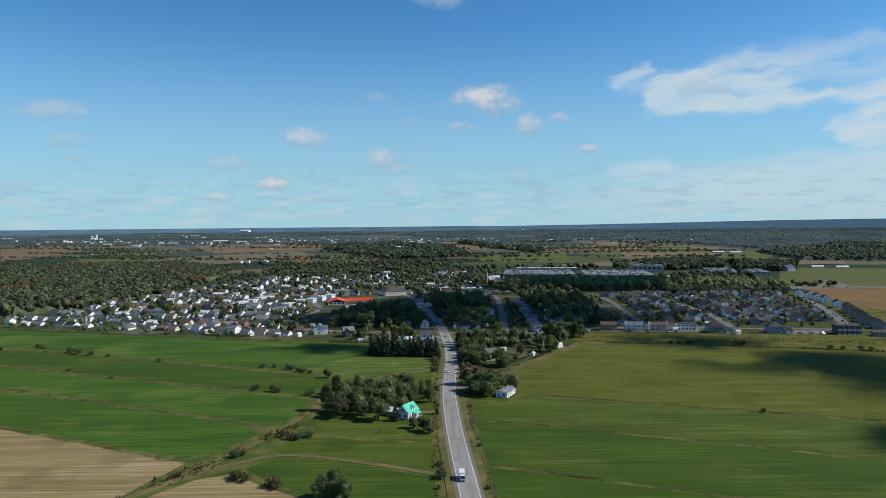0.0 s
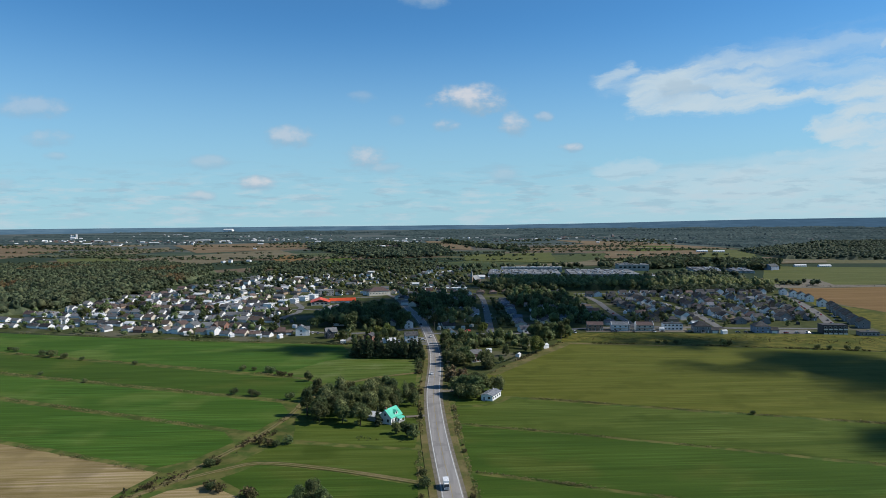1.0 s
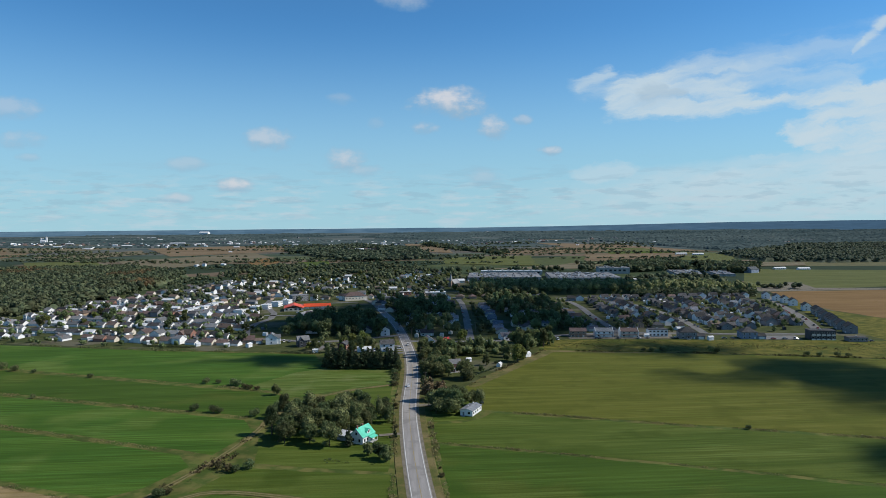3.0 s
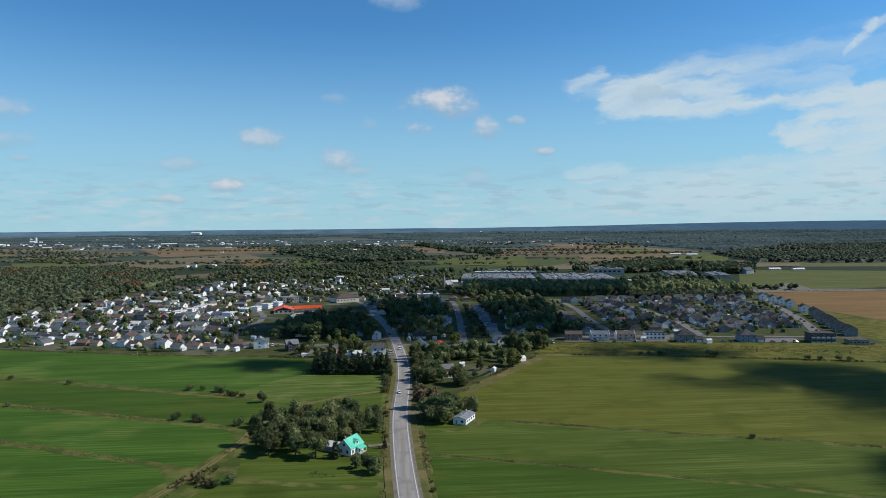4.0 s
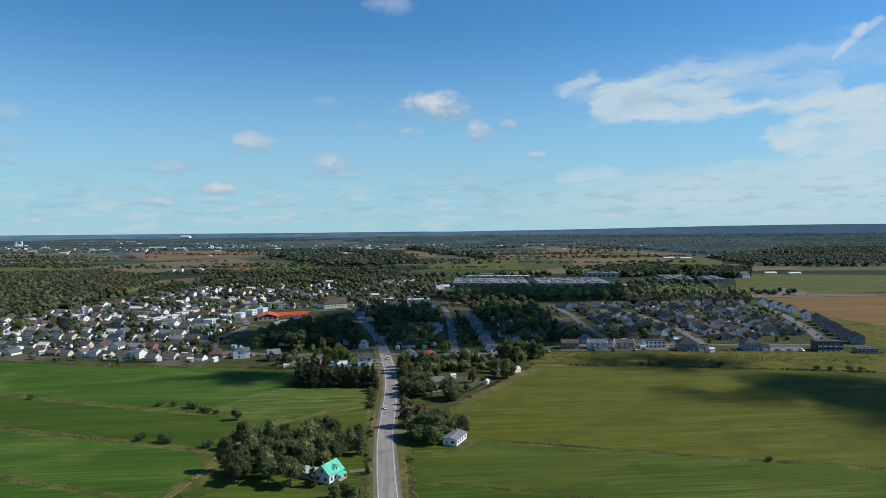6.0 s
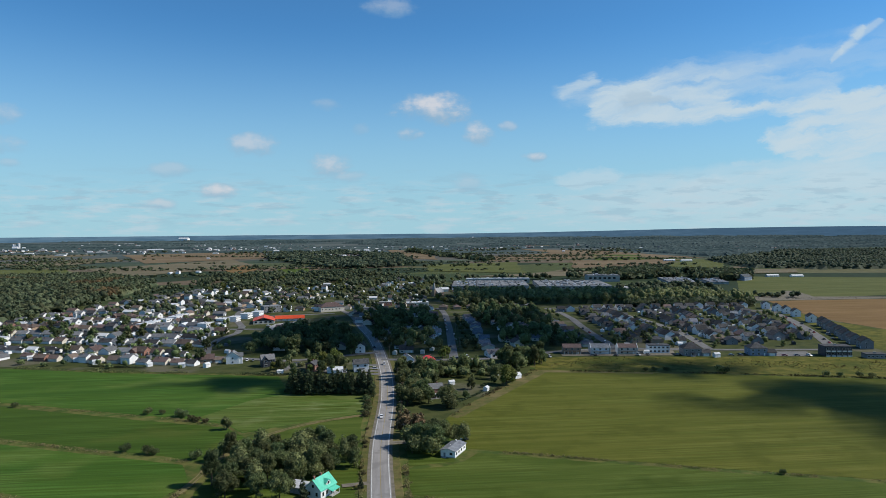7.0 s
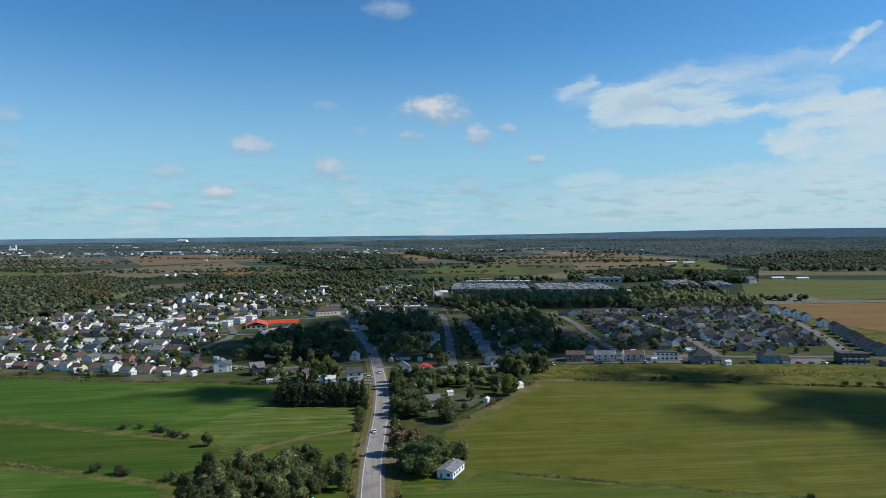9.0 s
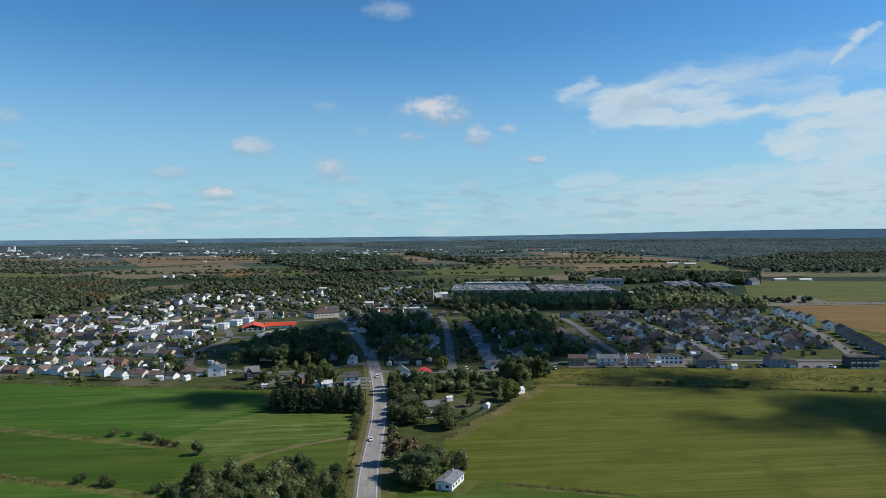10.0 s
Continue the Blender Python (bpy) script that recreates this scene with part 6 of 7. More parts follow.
def farmhouse():
    """One-and-a-half-storey farmhouse, turquoise metal roof with a dormer, and a low annexe. Its long front looks to -y."""
    e = thing("farmhouse", "white farmhouse with a turquoise metal roof and dormer", "house")
    w, d, h, rise = 10.0, 7.6, 3.9, 3.6
    mesh_ob("wall", *gable_walls(w, d, h, rise), M["white"], e)
    rf = mesh_ob("roof", *gable_roof(w, d, h, rise, 0.5, 0.16), M["roof_teal"], e, "turquoise metal roof")
    for i in range(16):
        x = -w / 2 - 0.4 + i * (w + 0.8) / 15
        k = rise / (d / 2)
        s = Soup()
        for sg in (-1, 1):
            s.poly([(x - 0.03, sg * (d / 2 + 0.5), h - 0.5 * k + 0.235), (x + 0.03, sg * (d / 2 + 0.5), h - 0.5 * k + 0.235), (x + 0.03, 0, h + rise + 0.235), (x - 0.03, 0, h + rise + 0.235)])
        s.make("seam", M["roof_teal"], rf)
    chimney(rf, -w * 0.42, 0.0, h + rise + 0.3)
    chimney(rf, w * 0.05, 0.3, h + rise + 0.2)
    v, f = gable_walls(3.4, 2.6, 5.6, 1.0, -3.9)
    turn = lambda p: (-p[1] + 0.6, p[0] - 1.7, p[2])
    dm = mesh_ob("dormer", [turn(p) for p in v], f, M["white"], e)
    v, f = gable_roof(3.4, 2.6, 5.6, 1.0, 0.3, 0.14)
    mesh_ob("dormer_roof", [turn(p) for p in v], f, M["roof_teal"], dm)
    window(e, 0.6, -3.45, 5.3, 1.1, 1.0, 0, -1)
    for x in (-3.4, -1.0, 3.6):
        window(e, x, -d / 2, 1.9, 1.1, 1.5, 0, -1)
    for y in (-1.8, 1.8):
        window(e, -w / 2, y, 1.9, 1.0, 1.5, -1, 0)
        window(e, w / 2, y, 1.9, 1.0, 1.5, 1, 0)
    window(e, -w / 2, 0, 5.0, 1.0, 1.3, -1, 0)
    window(e, w / 2, 0, 5.0, 1.0, 1.3, 1, 0)
    p = Soup().box(-0.4, 4.6, -d / 2 - 2.2, -d / 2 - 0.01, -0.2, 0.4).make("porch", M["concrete"], e)
    Soup().poly([(-0.6, -d / 2 - 2.5, 2.5), (4.8, -d / 2 - 2.5, 2.5), (4.8, -d / 2 - 0.02, 3.2), (-0.6, -d / 2 - 0.02, 3.2)]).poly([(-0.6, -d / 2 - 0.02, 3.05), (4.8, -d / 2 - 0.02, 3.05), (4.8, -d / 2 - 2.5, 2.35), (-0.6, -d / 2 - 2.5, 2.35)]).make("porch_roof", M["roof_teal"], p)
    for px in (-0.4, 2.1, 4.5):
        Soup().box(px - 0.07, px + 0.07, -d / 2 - 2.2, -d / 2 - 2.06, 0.4, 2.45).make("post", M["trim"], p)
    Soup().box(1.6, 2.6, -d / 2 - 0.07, -d / 2 + 0.02, 0.4, 2.4).make("door", M["darkwall"], e)
    # annexe behind
    v, f = gable_walls(8.6, 7.0, 2.7, 1.5)
    off = lambda q: (q[1] - 0.6, q[0] + d / 2 + 4.35, q[2])
    an = mesh_ob("annexe", [off(q) for q in v], f, M["grey"], e)
    v, f = gable_roof(8.6, 7.0, 2.7, 1.5)
    mesh_ob("annexe_roof", [off(q) for q in v], f, M["roof_pale"], an, "pale metal roof")
    return e


farmhouse().matrix_basis = site(-20.5, 294.0, 58) @ Matrix.Scale(0.92, 4)


def low_bungalow():
    """Long bungalow with a shallow grey roof; its gable looks to -x."""
    e = thing("bungalow", "long white-sided bungalow with a shallow grey roof", "house")
    w, d, h, rise = 14.0, 7.4, 3.2, 0.9
    mesh_ob("wall", *gable_walls(w, d, h, rise), M["white"], e)
    rf = mesh_ob("roof", *gable_roof(w, d, h, rise, 0.4, 0.2), M["roof_blue"], e)
    Soup().box(5.6, 6.2, 0.8, 1.4, h + 0.4, h + 1.6).make("chimney", M["trim"], rf)
    Soup().box(-1.0, -0.6, 1.2, 1.6, h + 0.5, h + 1.2).make("roof_vent", M["trim"], rf)
    for x in (-5.2, -2.2, 1.0, 4.6):
        window(e, x, -d / 2, 1.9, 1.3, 1.1, 0, -1)
        window(e, x, d / 2, 1.9, 1.3, 1.1, 0, 1)
    window(e, -w / 2, -1.6, 1.9, 1.4, 1.2, -1, 0)
    Soup().box(-w / 2 - 0.07, -w / 2 + 0.02, 1.2, 2.2, 0.1, 2.2).make("door", M["grey"], e)
    Soup().box(-w / 2 - 1.6, -w / 2 - 0.01, 0.6, 2.8, -0.2, 0.12).make("door_step", M["concrete"], e)
    Soup().box(-w / 2 - 0.06, w / 2 + 0.06, -d / 2 - 0.06, d / 2 + 0.06, -0.2, 0.35).make("foundation", M["concrete"], e)
    return e


low_bungalow().matrix_basis = site(26.8, 329.6, 62) @ Matrix.Scale(0.92, 4)


def brick_house():
    """Two-storey red brick house with a grey roof and a white flat porch roof."""
    e = make_house("brick_house", "two-storey red brick house with grey roof under trees", 9.0, 8.0, 5.6, 2.2, "brick", "roof_grey", 2, stack=True)
    p = Soup().box(-4.4, 2.8, -6.6, -4.02, 2.7, 2.95).make("porch_roof", M["roof_pale"], e, "white flat porch roof")
    for x in (-4.1, -0.8, 2.5):
        Soup().box(x - 0.1, x + 0.1, -6.4, -6.2, -0.1, 2.7).make("post", M["trim"], p)
    Soup().box(-4.4, 2.8, -6.5, -4.03, -0.2, 0.3).make("deck", M["concrete"], p)
    return e


brick_house().matrix_basis = site(26.5, 419.5, 14)
make_house("house", "white two-storey house with gable towards the road", 9.5, 8.0, 5.6, 2.4, "white", "roof_dark", 2).matrix_basis = site(-16, 555, 90 + 4)
make_house("roadside_house", "two-storey house with dark blue-grey roof and white gable", 10.5, 9.0, 5.8, 2.6, "white", "roof_dark", 2, porch=True).matrix_basis = site(-13.5, 490, 8)
make_house("house", "house with a bright red metal hipped roof", 10.5, 8.5, 3.2, 2.8, "cream", "roof_red", hip=True).matrix_basis = site(28.8, 508, 8)
make_house("house", "white house with a grey gable facing the road", 10.0, 8.6, 3.6, 3.0, "white", "roof_grey").matrix_basis = site(16, 511, 98)
make_house("house", "bluish-roofed house beside the crossroads", 13.0, 10.0, 3.2, 2.4, "white", "roof_blue", cross=True).matrix_basis = site(76, 527, 10)
make_house("house", "charcoal two-storey house with white-trimmed gables", 9.5, 8.5, 5.4, 3.0, "darkwall", "roof_grey", 2, cross=True).matrix_basis = site(-74, 514, 18)
make_house("house", "white two-storey house with a tall front gable", 9.0, 9.5, 5.8, 3.2, "white", "roof_grey", 2, cross=True).matrix_basis = site(-98, 526, 96)
make_house("house", "brown-roofed brick house at the field edge", 13.0, 9.5, 3.4, 3.0, "tanbrick", "roof_brown", garage=7.0).matrix_basis = site(-117, 530, 12)
make_house("house", "small two-storey house with red brick front", 9.0, 7.0, 5.2, 1.8, "brick", "roof_dark", 2).matrix_basis = site(-43, 494, 70)
make_house("hall", "large hall with a brown hipped roof", 30.0, 18.0, 6.0, 5.0, "cream", "roof_brown", hip=True, stack=False, category="building").matrix_basis = site(-56, 815, 20)


def flat_building(name, label, w, d, h, wall, roof="roof_pale", storeys=2, units=4, fire=False, balcony=False):
    """A flat-roofed block with rows of windows; fire walls stand up past the roof where wanted."""
    e = thing(name, label, "building")
    Soup().box(-w / 2, w / 2, -d / 2, d / 2, -0.25, h).make("wall", M[wall], e)
    r = Soup().box(-w / 2 - 0.25, w / 2 + 0.25, -d / 2 - 0.25, d / 2 + 0.25, h + 0.003, h + 0.4).make("roof", M[roof], e)
    Soup().box(-0.8, 0.8, -0.6, 0.6, h + 0.4, h + 1.3).make("roof_unit", M["concrete"], r)
    lv = h / storeys
    for k in range(storeys):
        for i in range(units):
            x = -w / 2 + w * (i + 0.5) / units
            window(e, x, -d / 2, lv * (k + 0.55), min(1.7, w / units * 0.5), 1.3, 0, -1)
            window(e, x, d / 2, lv * (k + 0.55), min(1.7, w / units * 0.5), 1.3, 0, 1)
            if balcony:
                b = Soup().box(x - 1.5, x + 1.5, -d / 2 - 1.4, -d / 2 - 0.1, lv * k - 0.1, lv * k + 0.05).make("balcony", M["concrete"], e)
                s = Soup().box(x - 1.5, x + 1.5, -d / 2 - 1.4, -d / 2 - 1.35, lv * k + 0.05, lv * k + 1.0)
                s.make("railing", M["trim"], b)
    for y in (-d * 0.2, d * 0.2):
        window(e, w / 2, y, lv * 0.55, 1.2, 1.2, 1, 0)
    if fire:
        for x in (-w / 2 - 0.12, w / 2 + 0.12):
            Soup().box(x - 0.12, x + 0.12, -d / 2 - 0.3, d / 2 + 0.3, -0.2, h + 0.9).make("fire_wall", M["trim"], e)
    return e


def terrace(name, label, w, d, h, rise, wall, roof, fire=True):
    """A short terrace with a gable roof between two white fire walls."""
    e = make_house(name, label, w, d, h, rise, wall, roof, 2, stack=False, category="terraced house")
    if fire:
        for x in (-w / 2 - 0.65, w / 2 + 0.65):
            s = Soup()
            v, f = gable_walls(0.36, d + 1.2, h + 0.15, rise + 0.55)
            mesh_ob("fire_wall", [(p[0] + x, p[1], p[2]) for p in v], f, M["trim"], e)
    p = Soup().box(-w / 2 + 0.5, w / 2 - 0.5, -d / 2 - 2.0, -d / 2 - 0.02, 2.6, 2.8).make("porch_roof", M[roof], e)
    for i in range(5):
        x = -w / 2 + 0.7 + i * (w - 1.4) / 4
        Soup().box(x - 0.1, x + 0.1, -d / 2 - 1.9, -d / 2 - 1.7, -0.1, 2.6).make("post", M["trim"], p)
    return e


terrace("terraced_house", "tan terrace with a brown roof beside the meadow", 14.0, 9.0, 5.2, 2.2, "tanbrick", "roof_brown", False).matrix_basis = site(131, 531, -8)
terrace("terraced_house", "white terrace between white fire walls", 14.0, 9.0, 5.2, 2.4, "white", "roof_grey").matrix_basis = site(150, 528, -8)
terrace("terraced_house", "beige terrace between white fire walls", 14.0, 9.0, 5.2, 2.4, "cream", "roof_brown").matrix_basis = site(168.5, 525.5, -8)
flat_building("apartment_block", "bright white two-storey flat-roofed block", 16.5, 9.0, 6.0, "white", "roof_dark", 2, 5).matrix_basis = site(191, 526, -8)
make_house("large_house", "large dark house with a hipped roof and porch", 14.0, 12.0, 5.6, 4.2, "grey", "roof_dark", 2, hip=True, porch=True, garage=8.0).matrix_basis = site(209, 514, -8)
make_house("large_house", "blue-grey house with a dark hipped roof", 13.0, 12.0, 5.6, 4.0, "bluegrey", "roof_dark", 2, hip=True, garage=9.0).matrix_basis = site(253, 509, -9)
flat_building("apartment_block", "dark apartment block with white-railed balconies", 20.0, 11.0, 7.5, "darkwall", "roof_dark", 2, 5, balcony=True).matrix_basis = site(303, 499, -10)
flat_building("apartment_block", "grey low block at the estate corner", 15.0, 8.0, 3.2, "grey", "roof_dark", 1, 5).matrix_basis = site(322, 487, -10)
make_house("house", "house with a tall bright white gable in the estate", 9.0, 9.0, 6.4, 4.0, "white", "roof_dark", 2, stack=False).matrix_basis = site(330, 590, 60)
flat_building("shop", "low brick shop with a pale flat roof", 24.0, 14.0, 5.0, "brick", "roof_pale", 1, 5).matrix_basis = site(0, 862, 10)
flat_building("shop", "long cream shop with a pale flat roof", 30.0, 14.0, 5.0, "cream", "roof_pale", 1, 6).matrix_basis = site(40, 850, 4)
flat_building("shop", "grey shop beside the main street", 18.0, 12.0, 5.0, "grey", "roof_mid", 1, 4).matrix_basis = site(-22, 800, 15)
flat_building("apartment_block", "two-storey dark brick block near the church", 26.0, 12.0, 7.0, "tanbrick", "roof_dark", 2, 6).matrix_basis = site(112, 930, -6)
flat_building("school", "long low tan school with a flat roof", 34.0, 14.0, 5.0, "tanbrick", "roof_mid", 1, 8).matrix_basis = site(150, 806, -4)
# the terraced row along the orange field, and white blocks to the west
ROW = Stock(lambda: make_house("row_house", "tall narrow row house, white gable wall, dark roof", 11.5, 8.5, 6.2, 3.0, "white", "roof_dark", 2, stack=False, category="terraced house"))
ROW_DARK = Stock(lambda: make_house("row_house", "tall narrow row house with grey walls and dark roof", 12.5, 9.0, 6.2, 3.0, "grey", "roof_dark", 2, stack=False, category="terraced house"))
for i, (x, y) in enumerate([(407, 757), (406, 734), (403, 713), (398, 690), (387, 650)]):
    ROW.put(x + 3, y + 4, 250)
for i, (x, y) in enumerate([(378, 626), (371, 610), (362, 590), (357, 574), (348, 556), (341, 538), (336, 520)]):
    ROW_DARK.put(x + 6, y + 2, 250, 1.0)
BLOCK = Stock(lambda: flat_building("apartment_block", "white two-storey block with a pale flat roof", 14.0, 10.0, 6.0, "white", "roof_pale", 2, 4))
for x, y in [(-213, 700), (-211, 716), (-205, 733), (-201, 750), (-200, 768), (-158, 693), (-151, 728), (-143, 742), (-136, 764), (-128, 780)]:
    BLOCK.put(x, y, 75 + rng.uniform(-4, 4), rng.uniform(0.9, 1.05))
flat_building("apartment_block", "grey three-storey block beside an orange-roofed store", 22.0, 13.0, 8.0, "grey", "roof_grey", 3, 6).matrix_basis = site(-120, 815, 30)


def orange_store():
    """Builders' yard: two wings under orange-red metal roofs."""
    e = thing("builders_store", "store with an L-shaped orange-red metal roof", "building")
    Soup().box(-12, 10, -16, 12, -0.2, 3.6).make("wall", M["cream"], e)
    v, f = gable_roof(28.0, 22.0, 3.6, 3.4, 0.6, 0.25)
    a = mesh_ob("roof", [(-p[1] - 1, p[0] - 2, p[2]) for p in v], f, M["roof_orange"], e, "orange-red metal roof")
    Soup().box(10.02, 42, 3, 14, -0.2, 3.0).make("wing_wall", M["cream"], e)
    v, f = gable_roof(31.0, 13.0, 3.0, 2.6, 0.8, 0.25)
    mesh_ob("wing_roof", [(p[0] + 26.6, p[1] + 8.5, p[2]) for p in v], f, M["roof_orange"], e, "orange-red metal roof")
    for i in range(5):
        Soup().box(12.5 + i * 6, 16.5 + i * 6, 2.9, 3.0, 0, 2.6).make("bay_door", M["trim"], e)
    for i in range(4):
        window(e, -9 + i * 5, -16, 2.4, 2.6, 1.8, 0, -1)
    return e


orange_store().matrix_basis = site(-112, 731, 8)
field("yard", [(-100, 716), (-78, 736), (-70, 732), (-78, 690), (-92, 668), (-104, 690)], 0.10, M["concrete"], "pale paved yard in front of the orange-roofed store", 0.3)


def church():
    e = thing("church", "stone-grey village church with pale roof and white spire", "church")
    mesh_ob("nave", *gable_walls(22.0, 11.0, 6.0, 6.0), M["tanbrick"], e)
    mesh_ob("roof", *gable_roof(22.0, 11.0, 6.0, 6.0), M["roof_grey"], e)
    t = Soup().box(-14.6, -11.05, -1.8, 1.8, -0.2, 11.0).make("tower", M["tanbrick"], e)
    s = Soup()
    k = len(s.v)
    s.v += [(-14.9, -2.1, 11.01), (-10.7, -2.1, 11.01), (-10.7, 2.1, 11.01), (-14.9, 2.1, 11.01), (-12.8, 0, 23.5)]
    s.f += [(3, 2, 1, 0), (0, 1, 4), (1, 2, 4), (2, 3, 4), (3, 0, 4)]
    sp = s.make("spire", M["roof_grey"], e, "white metal-clad spire")
    Soup().box(-12.86, -12.74, -0.06, 0.06, 23.3, 25.0).box(-12.86, -12.74, -0.5, 0.5, 24.2, 24.34).make("cross", M["trim"], sp)
    for i in range(4):
        window(e, -7.5 + i * 5, -5.5, 3.2, 1.0, 2.8, 0, -1)
        window(e, -7.5 + i * 5, 5.5, 3.2, 1.0, 2.8, 0, 1)
    return e


church().matrix_basis = site(74, 968, 60)


def works(w, d, h, label, roof="roof_mid"):
    e = thing("factory_hall", label, "building")
    Soup().box(-w / 2, w / 2, -d / 2, d / 2, -0.2, h).make("wall", M["concrete"], e)
    r = Soup().box(-w / 2 - 0.3, w / 2 + 0.3, -d / 2 - 0.3, d / 2 + 0.3, h + 0.003, h + 0.6).make("roof", M[roof], e)
    q = random.Random(int(w))
    for mat, k, big in (("roof_pale", int(w * d / 500), 5.0), ("roof_grey", int(w * d / 420), 8.0), ("concrete", int(w * d / 700), 4.0)):
        s = Soup()
        for i in range(max(2, k)):
            x, y = q.uniform(-w * 0.46, w * 0.44), q.uniform(-d * 0.46, d * 0.42)
            s.box(x, x + q.uniform(1, big), y, y + q.uniform(1, big * 1.4), h + 0.6, h + q.uniform(1.0, 2.6))
        tagged(s.make("rooftop_plant", M[mat], r), kind="stuff")
    s = Soup()
    for i in range(int(w / 14)):
        s.box(-w / 2 + i * 14, -w / 2 + i * 14 + 0.5, -d / 2, d / 2, h + 0.6, h + 1.1)
    tagged(s.make("roof_ribbing", M["roof_dark"], r), kind="stuff")
    for i in range(int(w / 9)):
        Soup().box(-w / 2 + 2 + i * 9, -w / 2 + 7 + i * 9, -d / 2 - 0.06, -d / 2 + 0.02, h * 0.45, h * 0.75).make("strip_window", M["glass"], e)
    return e


works(130, 120, 6.5, "long grey flat-roofed factory behind trees").matrix_basis = site(165, 1100, -8)
works(120, 16, 9, "pale upper range of the factory", "roof_pale").matrix_basis = site(190, 1172, -8)
works(120, 130, 6.5, "broad grey-roofed factory hall").matrix_basis = site(285, 1075, -8)
works(60, 40, 12, "taller grey factory block").matrix_basis = site(370, 1180, -8)
works(50, 120, 4, "low grey greenhouse range beside the works", "roof_mid").matrix_basis = site(482, 1140, -14)
works(34, 110, 4, "second low greenhouse range with pale roof", "roof_blue").matrix_basis = site(535, 1125, -14)
works(26, 18, 5, "small pale works building beside trees", "roof_pale").matrix_basis = site(345, 1010, -8)
make_house("barn", "blue-grey barn at the village edge", 26, 16, 7, 5, "bluegrey", "roof_blue", stack=False, category="barn").matrix_basis = site(605, 1150, 30)
TUNNEL = Stock(lambda: make_house("poultry_shed", "long low white farm shed in green fields", 26, 8, 3.0, 2.0, "white", "roof_pale", stack=False, sides=False, category="shed"))
for x, y, r in [(697, 1221, 4), (733, 1205, 4), (783, 1850, -5), (815, 1815, -5), (930, 1890, 0)]:
    TUNNEL.put(x, y, r, 1.3 if y > 1500 else 1.0)

# far town, silos and farms
DISTANT = Stock(lambda: far_house("small white building in far farmland", 20, 12, 6, 2.5, "white", "roof_pale", False, False, "distant_building", "building"))
DISTANT_GREY = Stock(lambda: far_house("small grey-roofed building in the far town", 16, 12, 5, 3.0, "cream", "roof_grey", False, False, "distant_building", "building"))
for x, y, w, h in [(-1125, 4046, 60, 22), (-1981, 3163, 50, 9), (-1538, 3063, 23, 17), (-1504, 3063, 14, 14), (-1301, 2699, 35, 8), (-1147, 2602, 38, 6), (-1147, 2846, 21, 8), (-1077, 2786, 40, 8), (-1258, 3572, 51, 7),
                   (-944, 2990, 68, 9), (-1144, 3363, 24, 7), (-421, 2825, 24, 8), (-131, 2770, 28, 10), (-95, 2761, 23, 10), (-63, 2870, 24, 8), (18, 3028, 13, 11), (545, 4092, 12, 10), (414, 2862, 29, 6), (616, 2911, 20, 6), (904, 2663, 19, 6), (-628, 2696, 23, 6), (260, 3024, 15, 8), (-563, 2328, 12, 6)]:
    DISTANT.put(x, y, rng.uniform(-12, 12), w / 20.0, land_height(x, y), h / 8.5)


def silo():
    e = thing("silo", "pale concrete silo tower far off", "silo")
    Soup().tube((0, 0, -1), (0, 0, 24), 5, 5, 14).make("shaft", M["roof_pale"], e)
    Soup().tube((0, 0, 24), (0, 0, 27), 5.2, 1.0, 14).make("cap", M["concrete"], e)
    return e


SILO = Stock(silo)
for x, y, s in [(-1552, 3119, 1.2), (-1566, 3119, 0.9), (-1576, 3122, 1.0)]:
    SILO.put(x, y, 0, s, land_height(x, y))
for x, y, h in [(-577, 4230, 24), (-547, 4230, 21)]:
    flat_building("tower_block", "pale grey tower block on the horizon", 14, 14, h, "concrete", "roof_grey", 8, 3).matrix_basis = site(x, y, 0, land_height(x, y) - 2)
TOWNISH = random.Random(5)
for cx, cy, sx, sy, n in [(-1480, 3000, 160, 60, 22), (-1180, 2760, 150, 50, 22), (-820, 2900, 130, 60, 24), (-520, 3080, 120, 70, 22), (-950, 3350, 260, 90, 16), (-120, 2790, 90, 50, 9), (420, 2880, 120, 60, 9), (900, 2700, 140, 90, 6)]:
    for i in range(n):
        x, y = TOWNISH.gauss(cx, sx), TOWNISH.gauss(cy, sy)
        TOWNISH.choice([DISTANT, DISTANT_GREY, DISTANT_GREY]).put(x, y, TOWNISH.uniform(-30, 30), TOWNISH.uniform(0.35, 1.0), land_height(x, y), TOWNISH.uniform(0.6, 0.9))


def far_town(label, material, seed, n, clusters):
    """Hundreds of small gabled buildings of towns and farms on the plain, as one mesh."""
    r = random.Random(seed)
    s = Soup()
    for i in range(n):
        cx, cy, sx, sy = r.choice(clusters)
        x, y = r.gauss(cx, sx), r.gauss(cy, sy)
        w, d, h, rise = r.uniform(8, 16), r.uniform(7, 11), r.uniform(3.0, 5.5), r.uniform(1.5, 3.0)
        z = land_height(x, y) + 1.0
        v, f = gable_walls(w, d, h, rise)
        k, c, q = len(s.v), math.cos(i * 0.7), math.sin(i * 0.7)
        s.v += [(x * K + c * px - q * py, y * K + q * px + c * py, z + pz) for px, py, pz in v]
        s.f += [tuple(k + j for j in g) for g in f]
    tagged(s.make("distant_town", M[material]), label, "buildings", "", "stuff")


